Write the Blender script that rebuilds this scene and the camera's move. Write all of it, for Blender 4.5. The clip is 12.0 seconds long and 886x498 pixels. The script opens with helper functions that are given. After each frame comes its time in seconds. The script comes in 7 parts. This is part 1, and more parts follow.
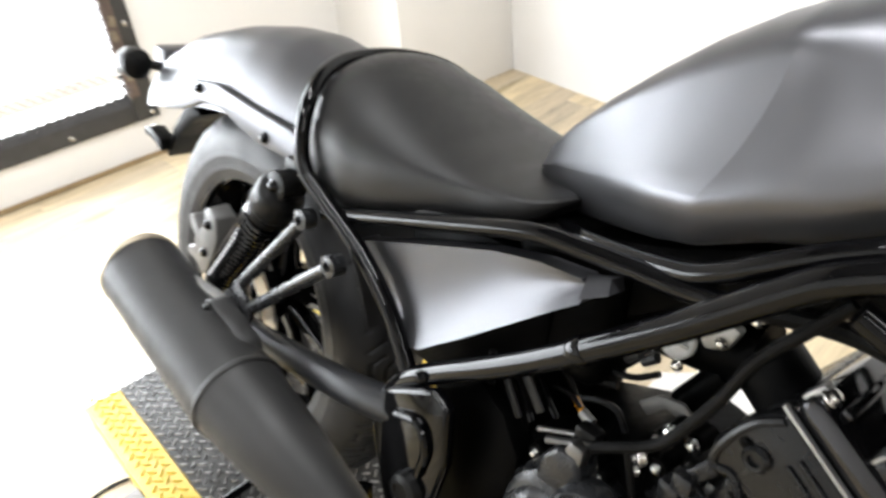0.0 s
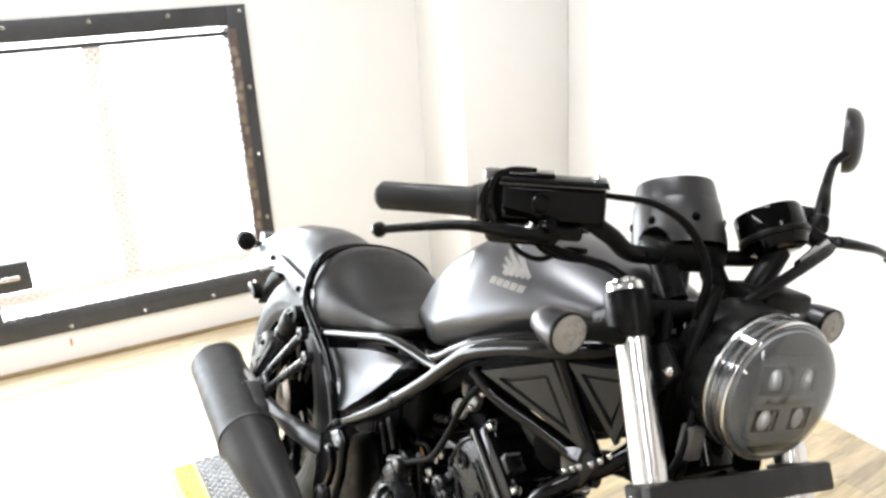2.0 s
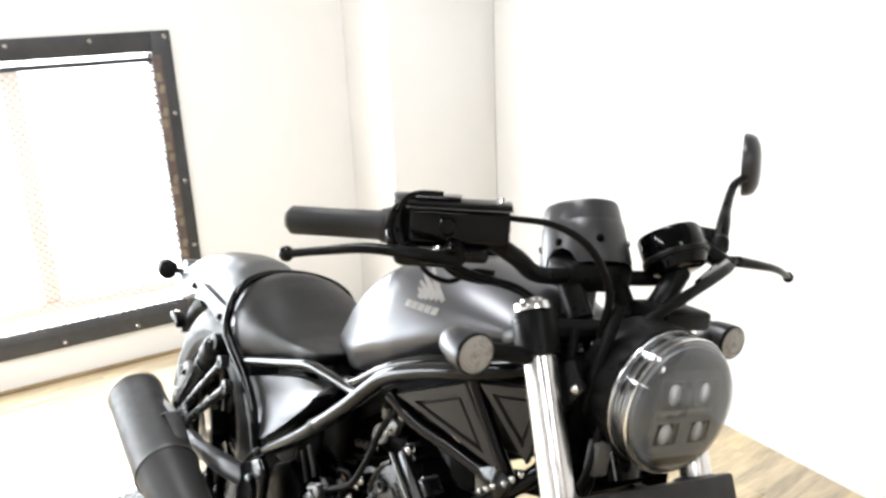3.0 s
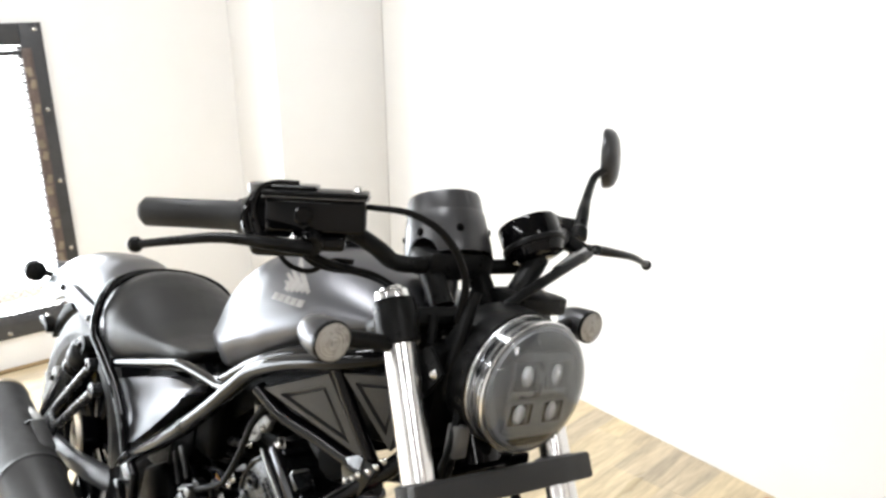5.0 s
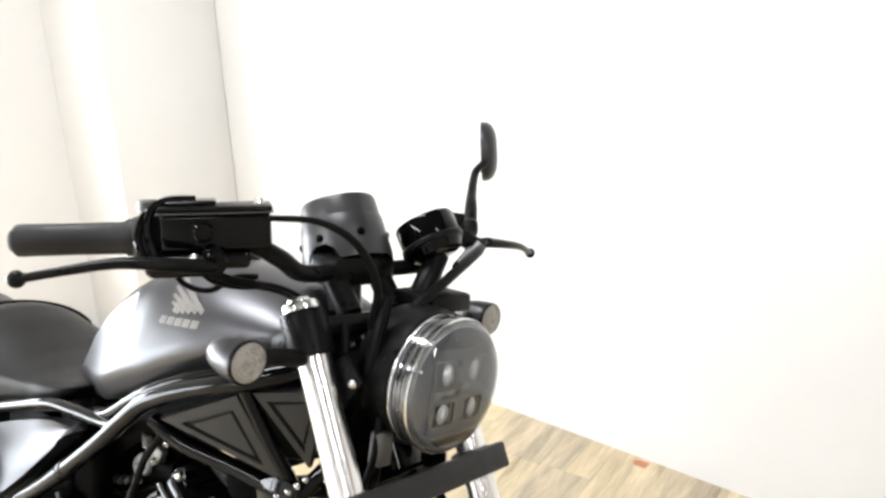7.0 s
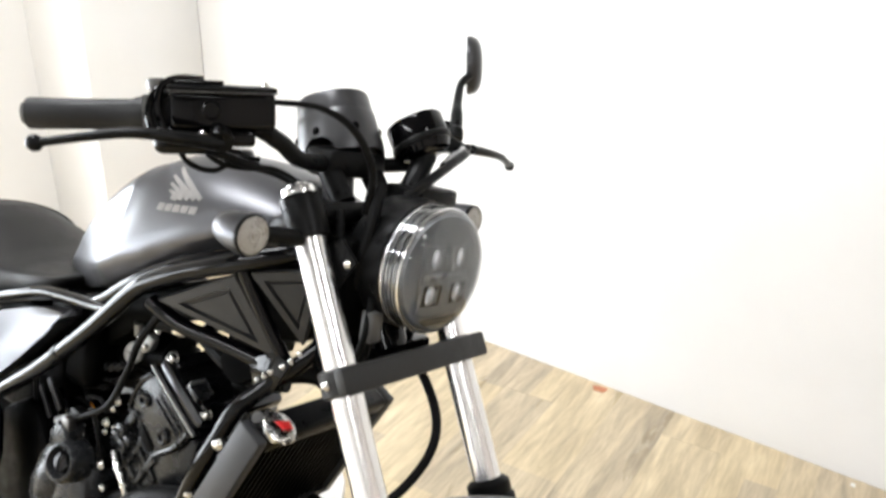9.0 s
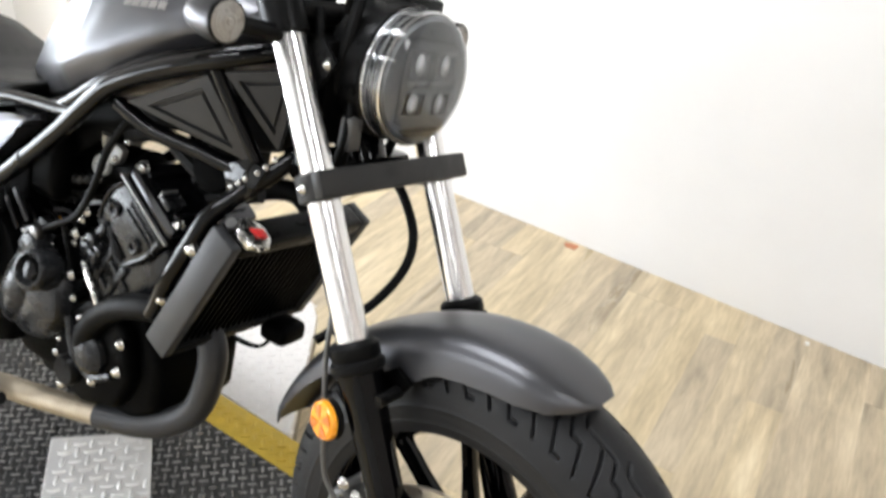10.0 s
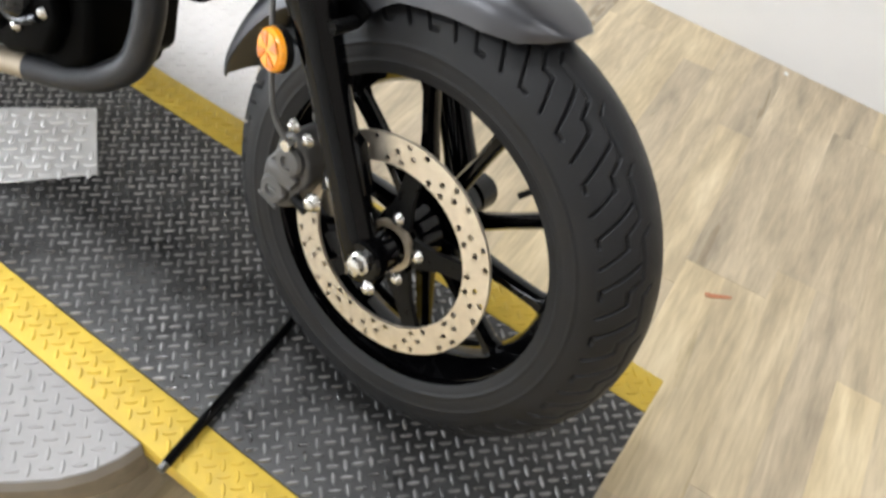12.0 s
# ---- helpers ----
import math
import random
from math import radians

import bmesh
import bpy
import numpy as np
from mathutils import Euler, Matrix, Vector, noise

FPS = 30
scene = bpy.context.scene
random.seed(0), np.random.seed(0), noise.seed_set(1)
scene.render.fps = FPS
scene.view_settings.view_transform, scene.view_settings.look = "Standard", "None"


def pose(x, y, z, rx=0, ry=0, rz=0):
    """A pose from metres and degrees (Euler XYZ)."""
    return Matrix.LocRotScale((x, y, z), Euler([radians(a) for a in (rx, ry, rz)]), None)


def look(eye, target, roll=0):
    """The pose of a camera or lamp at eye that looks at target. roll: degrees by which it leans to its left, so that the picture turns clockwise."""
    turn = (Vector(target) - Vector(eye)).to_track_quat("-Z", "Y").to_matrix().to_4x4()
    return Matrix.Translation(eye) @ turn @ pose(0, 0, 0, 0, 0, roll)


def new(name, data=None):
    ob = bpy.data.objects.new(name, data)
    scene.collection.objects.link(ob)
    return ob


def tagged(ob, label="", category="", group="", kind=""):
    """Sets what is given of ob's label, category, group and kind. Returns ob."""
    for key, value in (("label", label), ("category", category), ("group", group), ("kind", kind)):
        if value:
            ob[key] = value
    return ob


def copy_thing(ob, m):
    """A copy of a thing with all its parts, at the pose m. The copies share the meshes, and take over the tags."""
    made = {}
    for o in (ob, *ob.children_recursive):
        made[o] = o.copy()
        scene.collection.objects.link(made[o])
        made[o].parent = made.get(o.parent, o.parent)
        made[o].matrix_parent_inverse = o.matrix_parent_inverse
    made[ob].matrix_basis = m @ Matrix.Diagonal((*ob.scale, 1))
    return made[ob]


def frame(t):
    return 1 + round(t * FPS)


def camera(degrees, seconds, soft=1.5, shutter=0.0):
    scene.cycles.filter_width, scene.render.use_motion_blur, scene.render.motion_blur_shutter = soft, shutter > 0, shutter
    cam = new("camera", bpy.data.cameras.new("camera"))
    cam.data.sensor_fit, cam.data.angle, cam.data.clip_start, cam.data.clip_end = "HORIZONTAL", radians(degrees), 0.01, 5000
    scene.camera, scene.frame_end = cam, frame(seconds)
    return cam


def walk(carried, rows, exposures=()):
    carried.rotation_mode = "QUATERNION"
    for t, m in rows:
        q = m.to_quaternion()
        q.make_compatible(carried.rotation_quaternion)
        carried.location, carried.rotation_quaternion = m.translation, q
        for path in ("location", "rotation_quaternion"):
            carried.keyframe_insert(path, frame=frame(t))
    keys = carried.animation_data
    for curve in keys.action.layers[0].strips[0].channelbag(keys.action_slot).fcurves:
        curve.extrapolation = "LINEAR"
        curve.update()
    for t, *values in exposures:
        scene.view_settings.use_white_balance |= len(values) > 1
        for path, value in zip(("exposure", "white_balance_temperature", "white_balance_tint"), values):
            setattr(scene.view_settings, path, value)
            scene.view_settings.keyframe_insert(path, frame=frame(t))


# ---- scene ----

cam = camera(58.63, 12.0, soft=2.8, shutter=0.4)
# seconds, place, Euler angles
ROWS = [
    (0.0, 0.7539, 0.4312, 1.3409, 54.515, 4.827, -38.874),
    (0.5, 0.6562, 0.1871, 1.4201, 60.486, 5.484, -32.486),
    (1.0, 0.6661, -0.0533, 1.4603, 64.187, 3.673, -28.600),
    (1.5, 0.7147, -0.2486, 1.5042, 68.130, 2.260, -25.912),
    (2.0, 0.7205, -0.3141, 1.5329, 70.551, 3.128, -26.532),
    (2.5, 0.7298, -0.3297, 1.5364, 72.296, 2.630, -28.526),
    (3.5, 0.7586, -0.3514, 1.5224, 71.651, 2.396, -33.102),
    (5.5, 0.7796, -0.3850, 1.5147, 71.958, 1.575, -41.397),
    (6.0, 0.7596, -0.3538, 1.5111, 71.105, 2.715, -46.240),
    (6.5, 0.7404, -0.3170, 1.5240, 71.595, 2.268, -49.401),
    (8.5, 0.6906, -0.3181, 1.5013, 69.671, 0.467, -51.487),
    (9.0, 0.6492, -0.3404, 1.4767, 67.852, -0.824, -52.208),
    (9.5, 0.6302, -0.3472, 1.4400, 64.063, -2.197, -52.527),
    (10.0, 0.6355, -0.3437, 1.3975, 58.705, -3.934, -52.784),
    (10.5, 0.6356, -0.3463, 1.3601, 54.367, -5.215, -52.808),
    (11.0, 0.6349, -0.3561, 1.3070, 49.692, -6.280, -52.997),
    (11.5, 0.6323, -0.3627, 1.2695, 45.252, -7.327, -52.955),
    (12.0, 0.6277, -0.3772, 1.2377, 41.586, -7.549, -52.778),
]
walk(cam, [(t, pose(*r)) for t, *r in ROWS], exposures=[(0.0, 0.0, 6380, 10), (9.0, 0.0, 6330, 10), (10.0, -0.09, 6250, 10), (11.0, -0.18, 6200, 10), (11.5, -0.18, 6220, 10), (12.0, -0.18, 6220, 10)])

# ---- plan ----
WALL_X, WALL_Y, PIER_Y, PIER_X = 2.89, 3.23, 2.778, 2.33   # right wall, window wall, pier face, pier side
ROOM_X0, ROOM_Y0, ROOM_H = -2.6, -3.4, 2.9
DECK_Z = 0.201
# the opening's west end is unseen, lengthened for broader and softer daylight
WIN = (-2.05, 1.445, 0.235, 1.36)     # opening of the window: x0, x1, z0, z1

# ---- light ----
world = bpy.data.worlds.new("world")
scene.world = world
world.use_nodes = True
world.node_tree.nodes["Background"].inputs[0].default_value = (0.9, 0.95, 1.0, 1)
world.node_tree.nodes["Background"].inputs[1].default_value = 0.3


def area(name, at, to, sx, sy, watts, colour):
    d = bpy.data.lights.new(name, "AREA")
    d.shape, d.size, d.size_y, d.energy, d.color = "RECTANGLE", sx, sy, watts, colour
    ob = new(name, d)
    ob.matrix_world = look(at, to)
    return ob


LAMPS = ((-0.9, -1.9, 18), (1.2, -1.9, 18), (-0.9, 1.2, 56), (1.2, 1.2, 56))
area("window_daylight", ((WIN[0] + WIN[1]) / 2, WALL_Y + 0.11, (WIN[2] + WIN[3]) / 2), ((WIN[0] + WIN[1]) / 2, 0, 0.5), 3.4, 1.1, 185, (0.90, 0.96, 1.0))
for lx, ly, watts in LAMPS:
    area("ceiling_lamp_light", (lx, ly, ROOM_H - 0.09), (lx, ly, 0), 0.28, 1.8, watts, (0.975, 0.985, 1.0))


# ---- materials ----
def material(name, colour, rough=0.5, metal=0.0, var=0.12, scale=30.0, bump=0.0, bump_scale=200.0, coat=0.0, rough_var=0.08, spec=0.5, per_object=0.0):
    """A surface with two scales of colour change, uneven gloss and fine relief."""
    m = bpy.data.materials.new(name)
    m.use_nodes = True
    nt = m.node_tree
    b = nt.nodes["Principled BSDF"]
    tc = nt.nodes.new("ShaderNodeTexCoord")
    big, fine = nt.nodes.new("ShaderNodeTexNoise"), nt.nodes.new("ShaderNodeTexNoise")
    big.inputs["Scale"].default_value, big.inputs["Detail"].default_value = scale * 0.12, 3
    fine.inputs["Scale"].default_value, fine.inputs["Detail"].default_value = scale, 5
    for n in (big, fine):
        nt.links.new(tc.outputs["Object"], n.inputs["Vector"])
    mix = nt.nodes.new("ShaderNodeMath")
    mix.operation = "ADD"
    nt.links.new(big.outputs["Fac"], mix.inputs[0])
    nt.links.new(fine.outputs["Fac"], mix.inputs[1])
    src = mix.outputs[0]
    if per_object:
        info = nt.nodes.new("ShaderNodeObjectInfo")
        ma = nt.nodes.new("ShaderNodeMath")
        ma.operation, ma.inputs[1].default_value = "MULTIPLY_ADD", per_object
        nt.links.new(info.outputs["Random"], ma.inputs[0])
        nt.links.new(src, ma.inputs[2])
        src = ma.outputs[0]
    ramp = nt.nodes.new("ShaderNodeMapRange")
    ramp.inputs["From Min"].default_value, ramp.inputs["From Max"].default_value = 0.55, 1.45 + per_object
    ramp.inputs["To Min"].default_value, ramp.inputs["To Max"].default_value = 1 - var, 1 + var
    nt.links.new(src, ramp.inputs["Value"])
    mul = nt.nodes.new("ShaderNodeVectorMath")
    mul.operation = "SCALE"
    mul.inputs[0].default_value = colour
    nt.links.new(ramp.outputs["Result"], mul.inputs["Scale"])
    nt.links.new(mul.outputs["Vector"], b.inputs["Base Color"])
    rr = nt.nodes.new("ShaderNodeMapRange")
    rr.inputs["From Min"].default_value, rr.inputs["From Max"].default_value = 0.3, 0.7
    rr.inputs["To Min"].default_value, rr.inputs["To Max"].default_value = max(0.03, rough - rough_var), min(1, rough + rough_var)
    nt.links.new(fine.outputs["Fac"], rr.inputs["Value"])
    nt.links.new(rr.outputs["Result"], b.inputs["Roughness"])
    b.inputs["Metallic"].default_value = metal
    b.inputs["Coat Weight"].default_value = coat
    b.inputs["Coat Roughness"].default_value = 0.08
    b.inputs["Specular IOR Level"].default_value = spec
    if bump:
        bn, bu = nt.nodes.new("ShaderNodeTexNoise"), nt.nodes.new("ShaderNodeBump")
        bn.inputs["Scale"].default_value, bn.inputs["Detail"].default_value = bump_scale, 3
        nt.links.new(tc.outputs["Object"], bn.inputs["Vector"])
        nt.links.new(bn.outputs["Fac"], bu.inputs["Height"])
        bu.inputs["Strength"].default_value, bu.inputs["Distance"].default_value = bump, 0.001
        nt.links.new(bu.outputs["Normal"], b.inputs["Normal"])
    return m


def glow(name, colour, strength):
    m = bpy.data.materials.new(name)
    m.use_nodes = True
    b = m.node_tree.nodes["Principled BSDF"]
    b.inputs["Base Color"].default_value = (0, 0, 0, 1)
    b.inputs["Emission Color"].default_value = (*colour, 1)
    b.inputs["Emission Strength"].default_value = strength
    return m


def glass(name, colour=(1, 1, 1), rough=0.02, ior=1.45):
    m = bpy.data.materials.new(name)
    m.use_nodes = True
    b = m.node_tree.nodes["Principled BSDF"]
    b.inputs["Base Color"].default_value = (*colour, 1)
    b.inputs["Transmission Weight"].default_value = 1
    b.inputs["Roughness"].default_value = rough
    b.inputs["IOR"].default_value = ior
    return m


PAINT = material("satin_grey_paint", (0.090, 0.090, 0.096), 0.37, 0.85, 0.02, 25, 0.03, 1400, rough_var=0.0)
VINYL = material("black_vinyl", (0.0085, 0.0084, 0.0083), 0.42, 0, 0.12, 80, 0.35, 700, rough_var=0.04, spec=0.26)
SPRING = material("gloss_black_spring_paint", (0.0016, 0.0016, 0.0018), 0.10, 0, 0.1, 40, 0.02, 300, rough_var=0.02, spec=0.6)
GLOSS = material("gloss_black_enamel", (0.0012, 0.0012, 0.0014), 0.045, 0, 0.1, 40, 0.02, 300, rough_var=0.02, spec=0.2)
PLASTIC = material("satin_black_plastic", (0.0045, 0.0045, 0.0045), 0.33, 0, 0.2, 60, 0.15, 800, spec=0.11)
PANEL = material("satin_black_panel", (0.011, 0.0113, 0.0122), 0.42, 0, 0.1, 40, 0.15, 900, rough_var=0.03, spec=0.32)
MATTE = material("matte_black_heat_paint", (0.018, 0.0178, 0.0175), 0.5, 0, 0.2, 45, 0.3, 500, spec=0.32)
ENGINE = material("charcoal_engine_paint", (0.013, 0.0135, 0.0145), 0.27, 0.2, 0.2, 50, 0.2, 700, spec=0.36)
COVERBLACK = material("gloss_cover_paint", (0.042, 0.042, 0.045), 0.09, 0.9, 0.12, 50, 0.03, 500, spec=0.6)
CYLINDER = material("grey_cylinder_paint", (0.006, 0.0062, 0.0068), 0.24, 0.08, 0.2, 50, 0.25, 600, spec=0.25)
# black castings; near zero so it also stands in for shade between parts
CASE = material("black_casting_and_shade", (0.0012, 0.0012, 0.0012), 0.4, 0, 0.3, 50, 0.3, 400, spec=0.03)
CHROME = material("chrome", (0.90, 0.895, 0.895), 0.22, 1, 0.0, 50, rough_var=0.0)
DARKCHROME = material("dark_chrome", (0.20, 0.20, 0.21), 0.10, 1, 0.1, 50, rough_var=0.02)
STEEL = material("bright_zinc_steel", (0.62, 0.61, 0.58), 0.25, 1, 0.1, 90, 0.2, 500)
GALVSTEEL = material("dull_zinc", (0.30, 0.30, 0.29), 0.42, 0.7, 0.2, 80, 0.2, 400)
DARKSTEEL = material("dark_steel", (0.12, 0.118, 0.115), 0.35, 0.9, 0.2, 70, 0.2, 400)
DISC = material("brushed_brake_disc", (0.64, 0.575, 0.47), 0.36, 0.8, 0.14, 120, 0.25, 600)
RUBBER = material("tyre_rubber", (0.0095, 0.0097, 0.0107), 0.52, 0, 0.5, 26, 0.4, 500, spec=0.32)
GRIPRUBBER = material("grip_rubber", (0.009, 0.009, 0.009), 0.5, 0, 0.15, 60, 0.3, 900, spec=0.25)
RADGREY = material("radiator_side_paint", (0.034, 0.035, 0.037), 0.42, 0.1, 0.12, 40, 0.2, 600, spec=0.34)
SATIN = material("satin_black_metal", (0.050, 0.050, 0.052), 0.34, 0.6, 0.1, 40, 0.1, 900, rough_var=0.03)
SOFTRUBBER = material("black_rubber", (0.003, 0.003, 0.003), 0.46, 0, 0.15, 60, 0.2, 500, spec=0.09)
TAN = material("heat_tinted_pipe", (0.42, 0.36, 0.27), 0.4, 0.6, 0.25, 40, 0.2, 300)
HEADER = material("blued_header_pipe", (0.030, 0.031, 0.034), 0.45, 0.4, 0.3, 30, 0.2, 400)
AMBER = material("amber_reflector", (0.90, 0.35, 0.010), 0.22, 0, 0.15, 90, coat=0.5)
# darker copy of the amber for facets turned from the light
AMBERSHADED = material("amber_reflector_shaded", (0.62, 0.17, 0.005), 0.22, 0, 0.15, 90, coat=0.5)
RED = material("red_label", (0.7, 0.03, 0.03), 0.4, 0, 0.1, 60)
WHITEPLASTIC = material("pale_plastic", (0.5, 0.5, 0.48), 0.4, 0, 0.1, 60)
SILVERPRINT = material("silver_print", (0.20, 0.19, 0.18), 0.42, 0.3, 0.08, 60)
REFLECTOR = material("headlight_silver", (0.68, 0.68, 0.69), 0.16, 0.6, 0.05, 60)
HLGREY = material("headlight_grey", (0.10, 0.103, 0.105), 0.4, 0.0, 0.1, 60)
CUPGREY = material("lamp_cup_grey", (0.16, 0.165, 0.17), 0.3, 0.6, 0.1, 60)
LENS = glass("clear_lens", (0.97, 0.98, 0.98), 0.03)
MIRROR = material("mirror_glass", (0.9, 0.9, 0.9), 0.04, 1, 0.01, 10, rough_var=0.01)
SIGNALLENS = material("smoked_pale_lens", (0.34, 0.325, 0.30), 0.3, 0.0, 0.2, 120, 0.8, 420, coat=0.5)
BACKPAINT = material("tan_wall_paint", (0.50, 0.455, 0.42), 0.7, 0, 0.1, 6, 0.2, 150)
WALLPAINT = material("white_wall_paint", (0.78, 0.775, 0.765), 0.55, 0, 0.025, 6, 0.25, 180, spec=0.3)
CEILPAINT = material("grey_ceiling_paint", (0.15, 0.15, 0.15), 0.7, 0, 0.03, 6, 0.2, 150)
TRIMTAN = material("tan_trim", (0.33, 0.235, 0.125), 0.45, 0, 0.2, 25, 0.2, 200)
STEELFRAME = material("dark_frame_steel", (0.052, 0.053, 0.056), 0.5, 0.4, 0.3, 35, 0.4, 250)
RIMBROWN = material("dirty_shaded_brown_steel", (0.20, 0.165, 0.12), 0.6, 0.1, 0.4, 40, 0.3, 250)
RUST = material("brown_strap", (0.12, 0.09, 0.078), 0.6, 0.1, 0.5, 30, 0.4, 200)
GALV = material("rusty_mesh", (0.36, 0.27, 0.23), 0.6, 0.1, 0.3, 60)
BARPAINT = material("cream_window_bar", (0.70, 0.645, 0.60), 0.6, 0, 0.1, 20)
DECK = material("black_tread_plate", (0.046, 0.0455, 0.0445), 0.34, 0.4, 0.5, 14, 0.4, 220)
# bars paler than the plate: wear, and shine put into the colour
DECKBAR = material("worn_shining_tread_bar", (0.25, 0.247, 0.242), 0.30, 0.8, 0.7, 22, 0.4, 300)
TAPE = material("yellow_safety_paint", (0.60, 0.42, 0.055), 0.5, 0, 0.22, 34, 0.3, 250, spec=0.35)
ALU = material("aluminium_tread_plate", (0.68, 0.67, 0.655), 0.42, 0.5, 0.12, 30, 0.3, 250)
WINGPAINT = material("pale_grey_plate_paint", (0.70, 0.675, 0.65), 0.5, 0.0, 0.08, 30, 0.3, 250)
# wing plate darkened in colour for the weaker light on the near side
NEARPLATE = material("darkened_near_plate", (0.26, 0.25, 0.243), 0.5, 0.3, 0.2, 24, 0.3, 250)
CALIPER = material("grey_caliper_paint", (0.085, 0.083, 0.08), 0.42, 0.3, 0.25, 60, 0.3, 500)
GLOWOUT = glow("bright_outdoors", (0.97, 0.985, 1.0), 9.0)
LAMPGLOW = glow("lamp_diffuser", (1.0, 0.94, 0.86), 6.0)
CHIPWOOD = material("tan_wood_chip", (0.46, 0.38, 0.24), 0.6, 0, 0.2, 60)
PAPER = material("orange_scrap", (0.52, 0.21, 0.11), 0.7, 0, 0.2, 80)
WHITESCRAP = material("white_scrap", (0.8, 0.8, 0.78), 0.7, 0, 0.1, 80)


def wood_floor():
    """Vinyl plank printed with narrow strips: tan to grey-brown, long fine grain, soft gloss."""
    m = bpy.data.materials.new("vinyl_plank")
    m.use_nodes = True
    nt = m.node_tree
    b = nt.nodes["Principled BSDF"]
    tc, info = nt.nodes.new("ShaderNodeTexCoord"), nt.nodes.new("ShaderNodeObjectInfo")

    def vec(op, a, v):
        n = nt.nodes.new("ShaderNodeVectorMath")
        n.operation = op
        nt.links.new(a, n.inputs[0])
        if isinstance(v, tuple):
            n.inputs[1].default_value = v
        else:
            nt.links.new(v, n.inputs[1])
        return n.outputs[0]

    def num(op, a, v, c=None):
        n = nt.nodes.new("ShaderNodeMath")
        n.operation = op
        for i, x in enumerate((a, v, c)):
            if x is None:
                continue
            if isinstance(x, (int, float)):
                n.inputs[i].default_value = x
            else:
                nt.links.new(x, n.inputs[i])
        return n.outputs[0]

    def tex(v, scale, detail, twist=0.0):
        n = nt.nodes.new("ShaderNodeTexNoise")
        n.inputs["Scale"].default_value, n.inputs["Detail"].default_value, n.inputs["Distortion"].default_value = scale, detail, twist
        nt.links.new(v, n.inputs["Vector"])
        return n.outputs["Fac"]
    shift = nt.nodes.new("ShaderNodeCombineXYZ")
    big = num("MULTIPLY", info.outputs["Random"], 53.0)
    for i in (0, 1, 2):
        nt.links.new(big, shift.inputs[i])
    place = vec("ADD", tc.outputs["Object"], shift.outputs[0])
    # strips 9 cm wide and 42 cm long, each with its own tone
    cell = vec("FLOOR", vec("MULTIPLY", tc.outputs["Object"], (0.82, 11.0, 0.0)), (0, 0, 0))
    white = nt.nodes.new("ShaderNodeTexWhiteNoise")
    white.noise_dimensions = "3D"
    nt.links.new(vec("ADD", cell, shift.outputs[0]), white.inputs["Vector"])
    stretched = vec("MULTIPLY", place, (2.6, 19.0, 1.0))
    g1, g2 = tex(stretched, 1.3, 6, 0.6), tex(stretched, 6.0, 9)
    cloud = tex(vec("MULTIPLY", place, (1.1, 8.5, 1.0)), 1.5, 5, 0.5)
    tone = num("MULTIPLY_ADD", g1, 0.44, num("MULTIPLY_ADD", g2, 0.22, num("MULTIPLY_ADD", white.outputs["Value"], 0.11, num("MULTIPLY_ADD", cloud, 0.30, 0.185))))
    cr = nt.nodes.new("ShaderNodeValToRGB")
    e = cr.color_ramp.elements
    e[0].position, e[0].color = 0.42, (0.170, 0.135, 0.094, 1)
    e[1].position, e[1].color = 0.92, (0.80, 0.70, 0.53, 1)
    for pos, col in ((0.57, (0.350, 0.288, 0.200, 1)), (0.69, (0.500, 0.412, 0.282, 1)), (0.79, (0.64, 0.535, 0.370, 1))):
        x = e.new(pos)
        x.color = col
    nt.links.new(tone, cr.inputs["Fac"])
    # each strip leans a little warm or a little grey
    lean = nt.nodes.new("ShaderNodeVectorMath")
    lean.operation = "MULTIPLY_ADD"
    nt.links.new(white.outputs["Value"], lean.inputs[0])
    lean.inputs[1].default_value, lean.inputs[2].default_value = (0.05, 0.02, -0.12), (0.99, 0.995, 1.02)
    nt.links.new(vec("MULTIPLY", cr.outputs["Color"], lean.outputs[0]), b.inputs["Base Color"])
    nt.links.new(num("MULTIPLY_ADD", cloud, 0.22, 0.2), b.inputs["Roughness"])
    bu = nt.nodes.new("ShaderNodeBump")
    bu.inputs["Strength"].default_value, bu.inputs["Distance"].default_value = 0.2, 0.001
    nt.links.new(g2, bu.inputs["Height"])
    nt.links.new(bu.outputs["Normal"], b.inputs["Normal"])
    return m


PLANK = wood_floor()


# ---- mesh helpers ----
def link(name, bm, mat, parent=None, label="", smooth=True, angle=35):
    bmesh.ops.recalc_face_normals(bm, faces=bm.faces[:])
    me = bpy.data.meshes.new(name)
    if smooth:
        for f in bm.faces:
            f.smooth = True
        for e in bm.edges:
            if len(e.link_faces) == 2 and e.calc_face_angle(0) > radians(angle):
                e.smooth = False
    bm.to_mesh(me)
    bm.free()
    for one in (mat if isinstance(mat, (list, tuple)) else [mat]):
        me.materials.append(one)
    ob = new(name, me)
    if parent:
        ob.parent = parent
    if label:
        tagged(ob, label)
    return ob


part = link


def box(x0, x1, y0, y1, z0, z1, bevel=0.0, segs=2):
    bm = bmesh.new()
    bmesh.ops.create_cube(bm, size=1)
    bmesh.ops.scale(bm, vec=(x1 - x0, y1 - y0, z1 - z0), verts=bm.verts)
    bmesh.ops.translate(bm, vec=((x0 + x1) / 2, (y0 + y1) / 2, (z0 + z1) / 2), verts=bm.verts)
    if bevel:
        bmesh.ops.bevel(bm, geom=bm.edges[:], offset=bevel, segments=segs, affect="EDGES", profile=0.5)
    return bm


def turned(bm, m):
    bm.transform(m)
    return bm


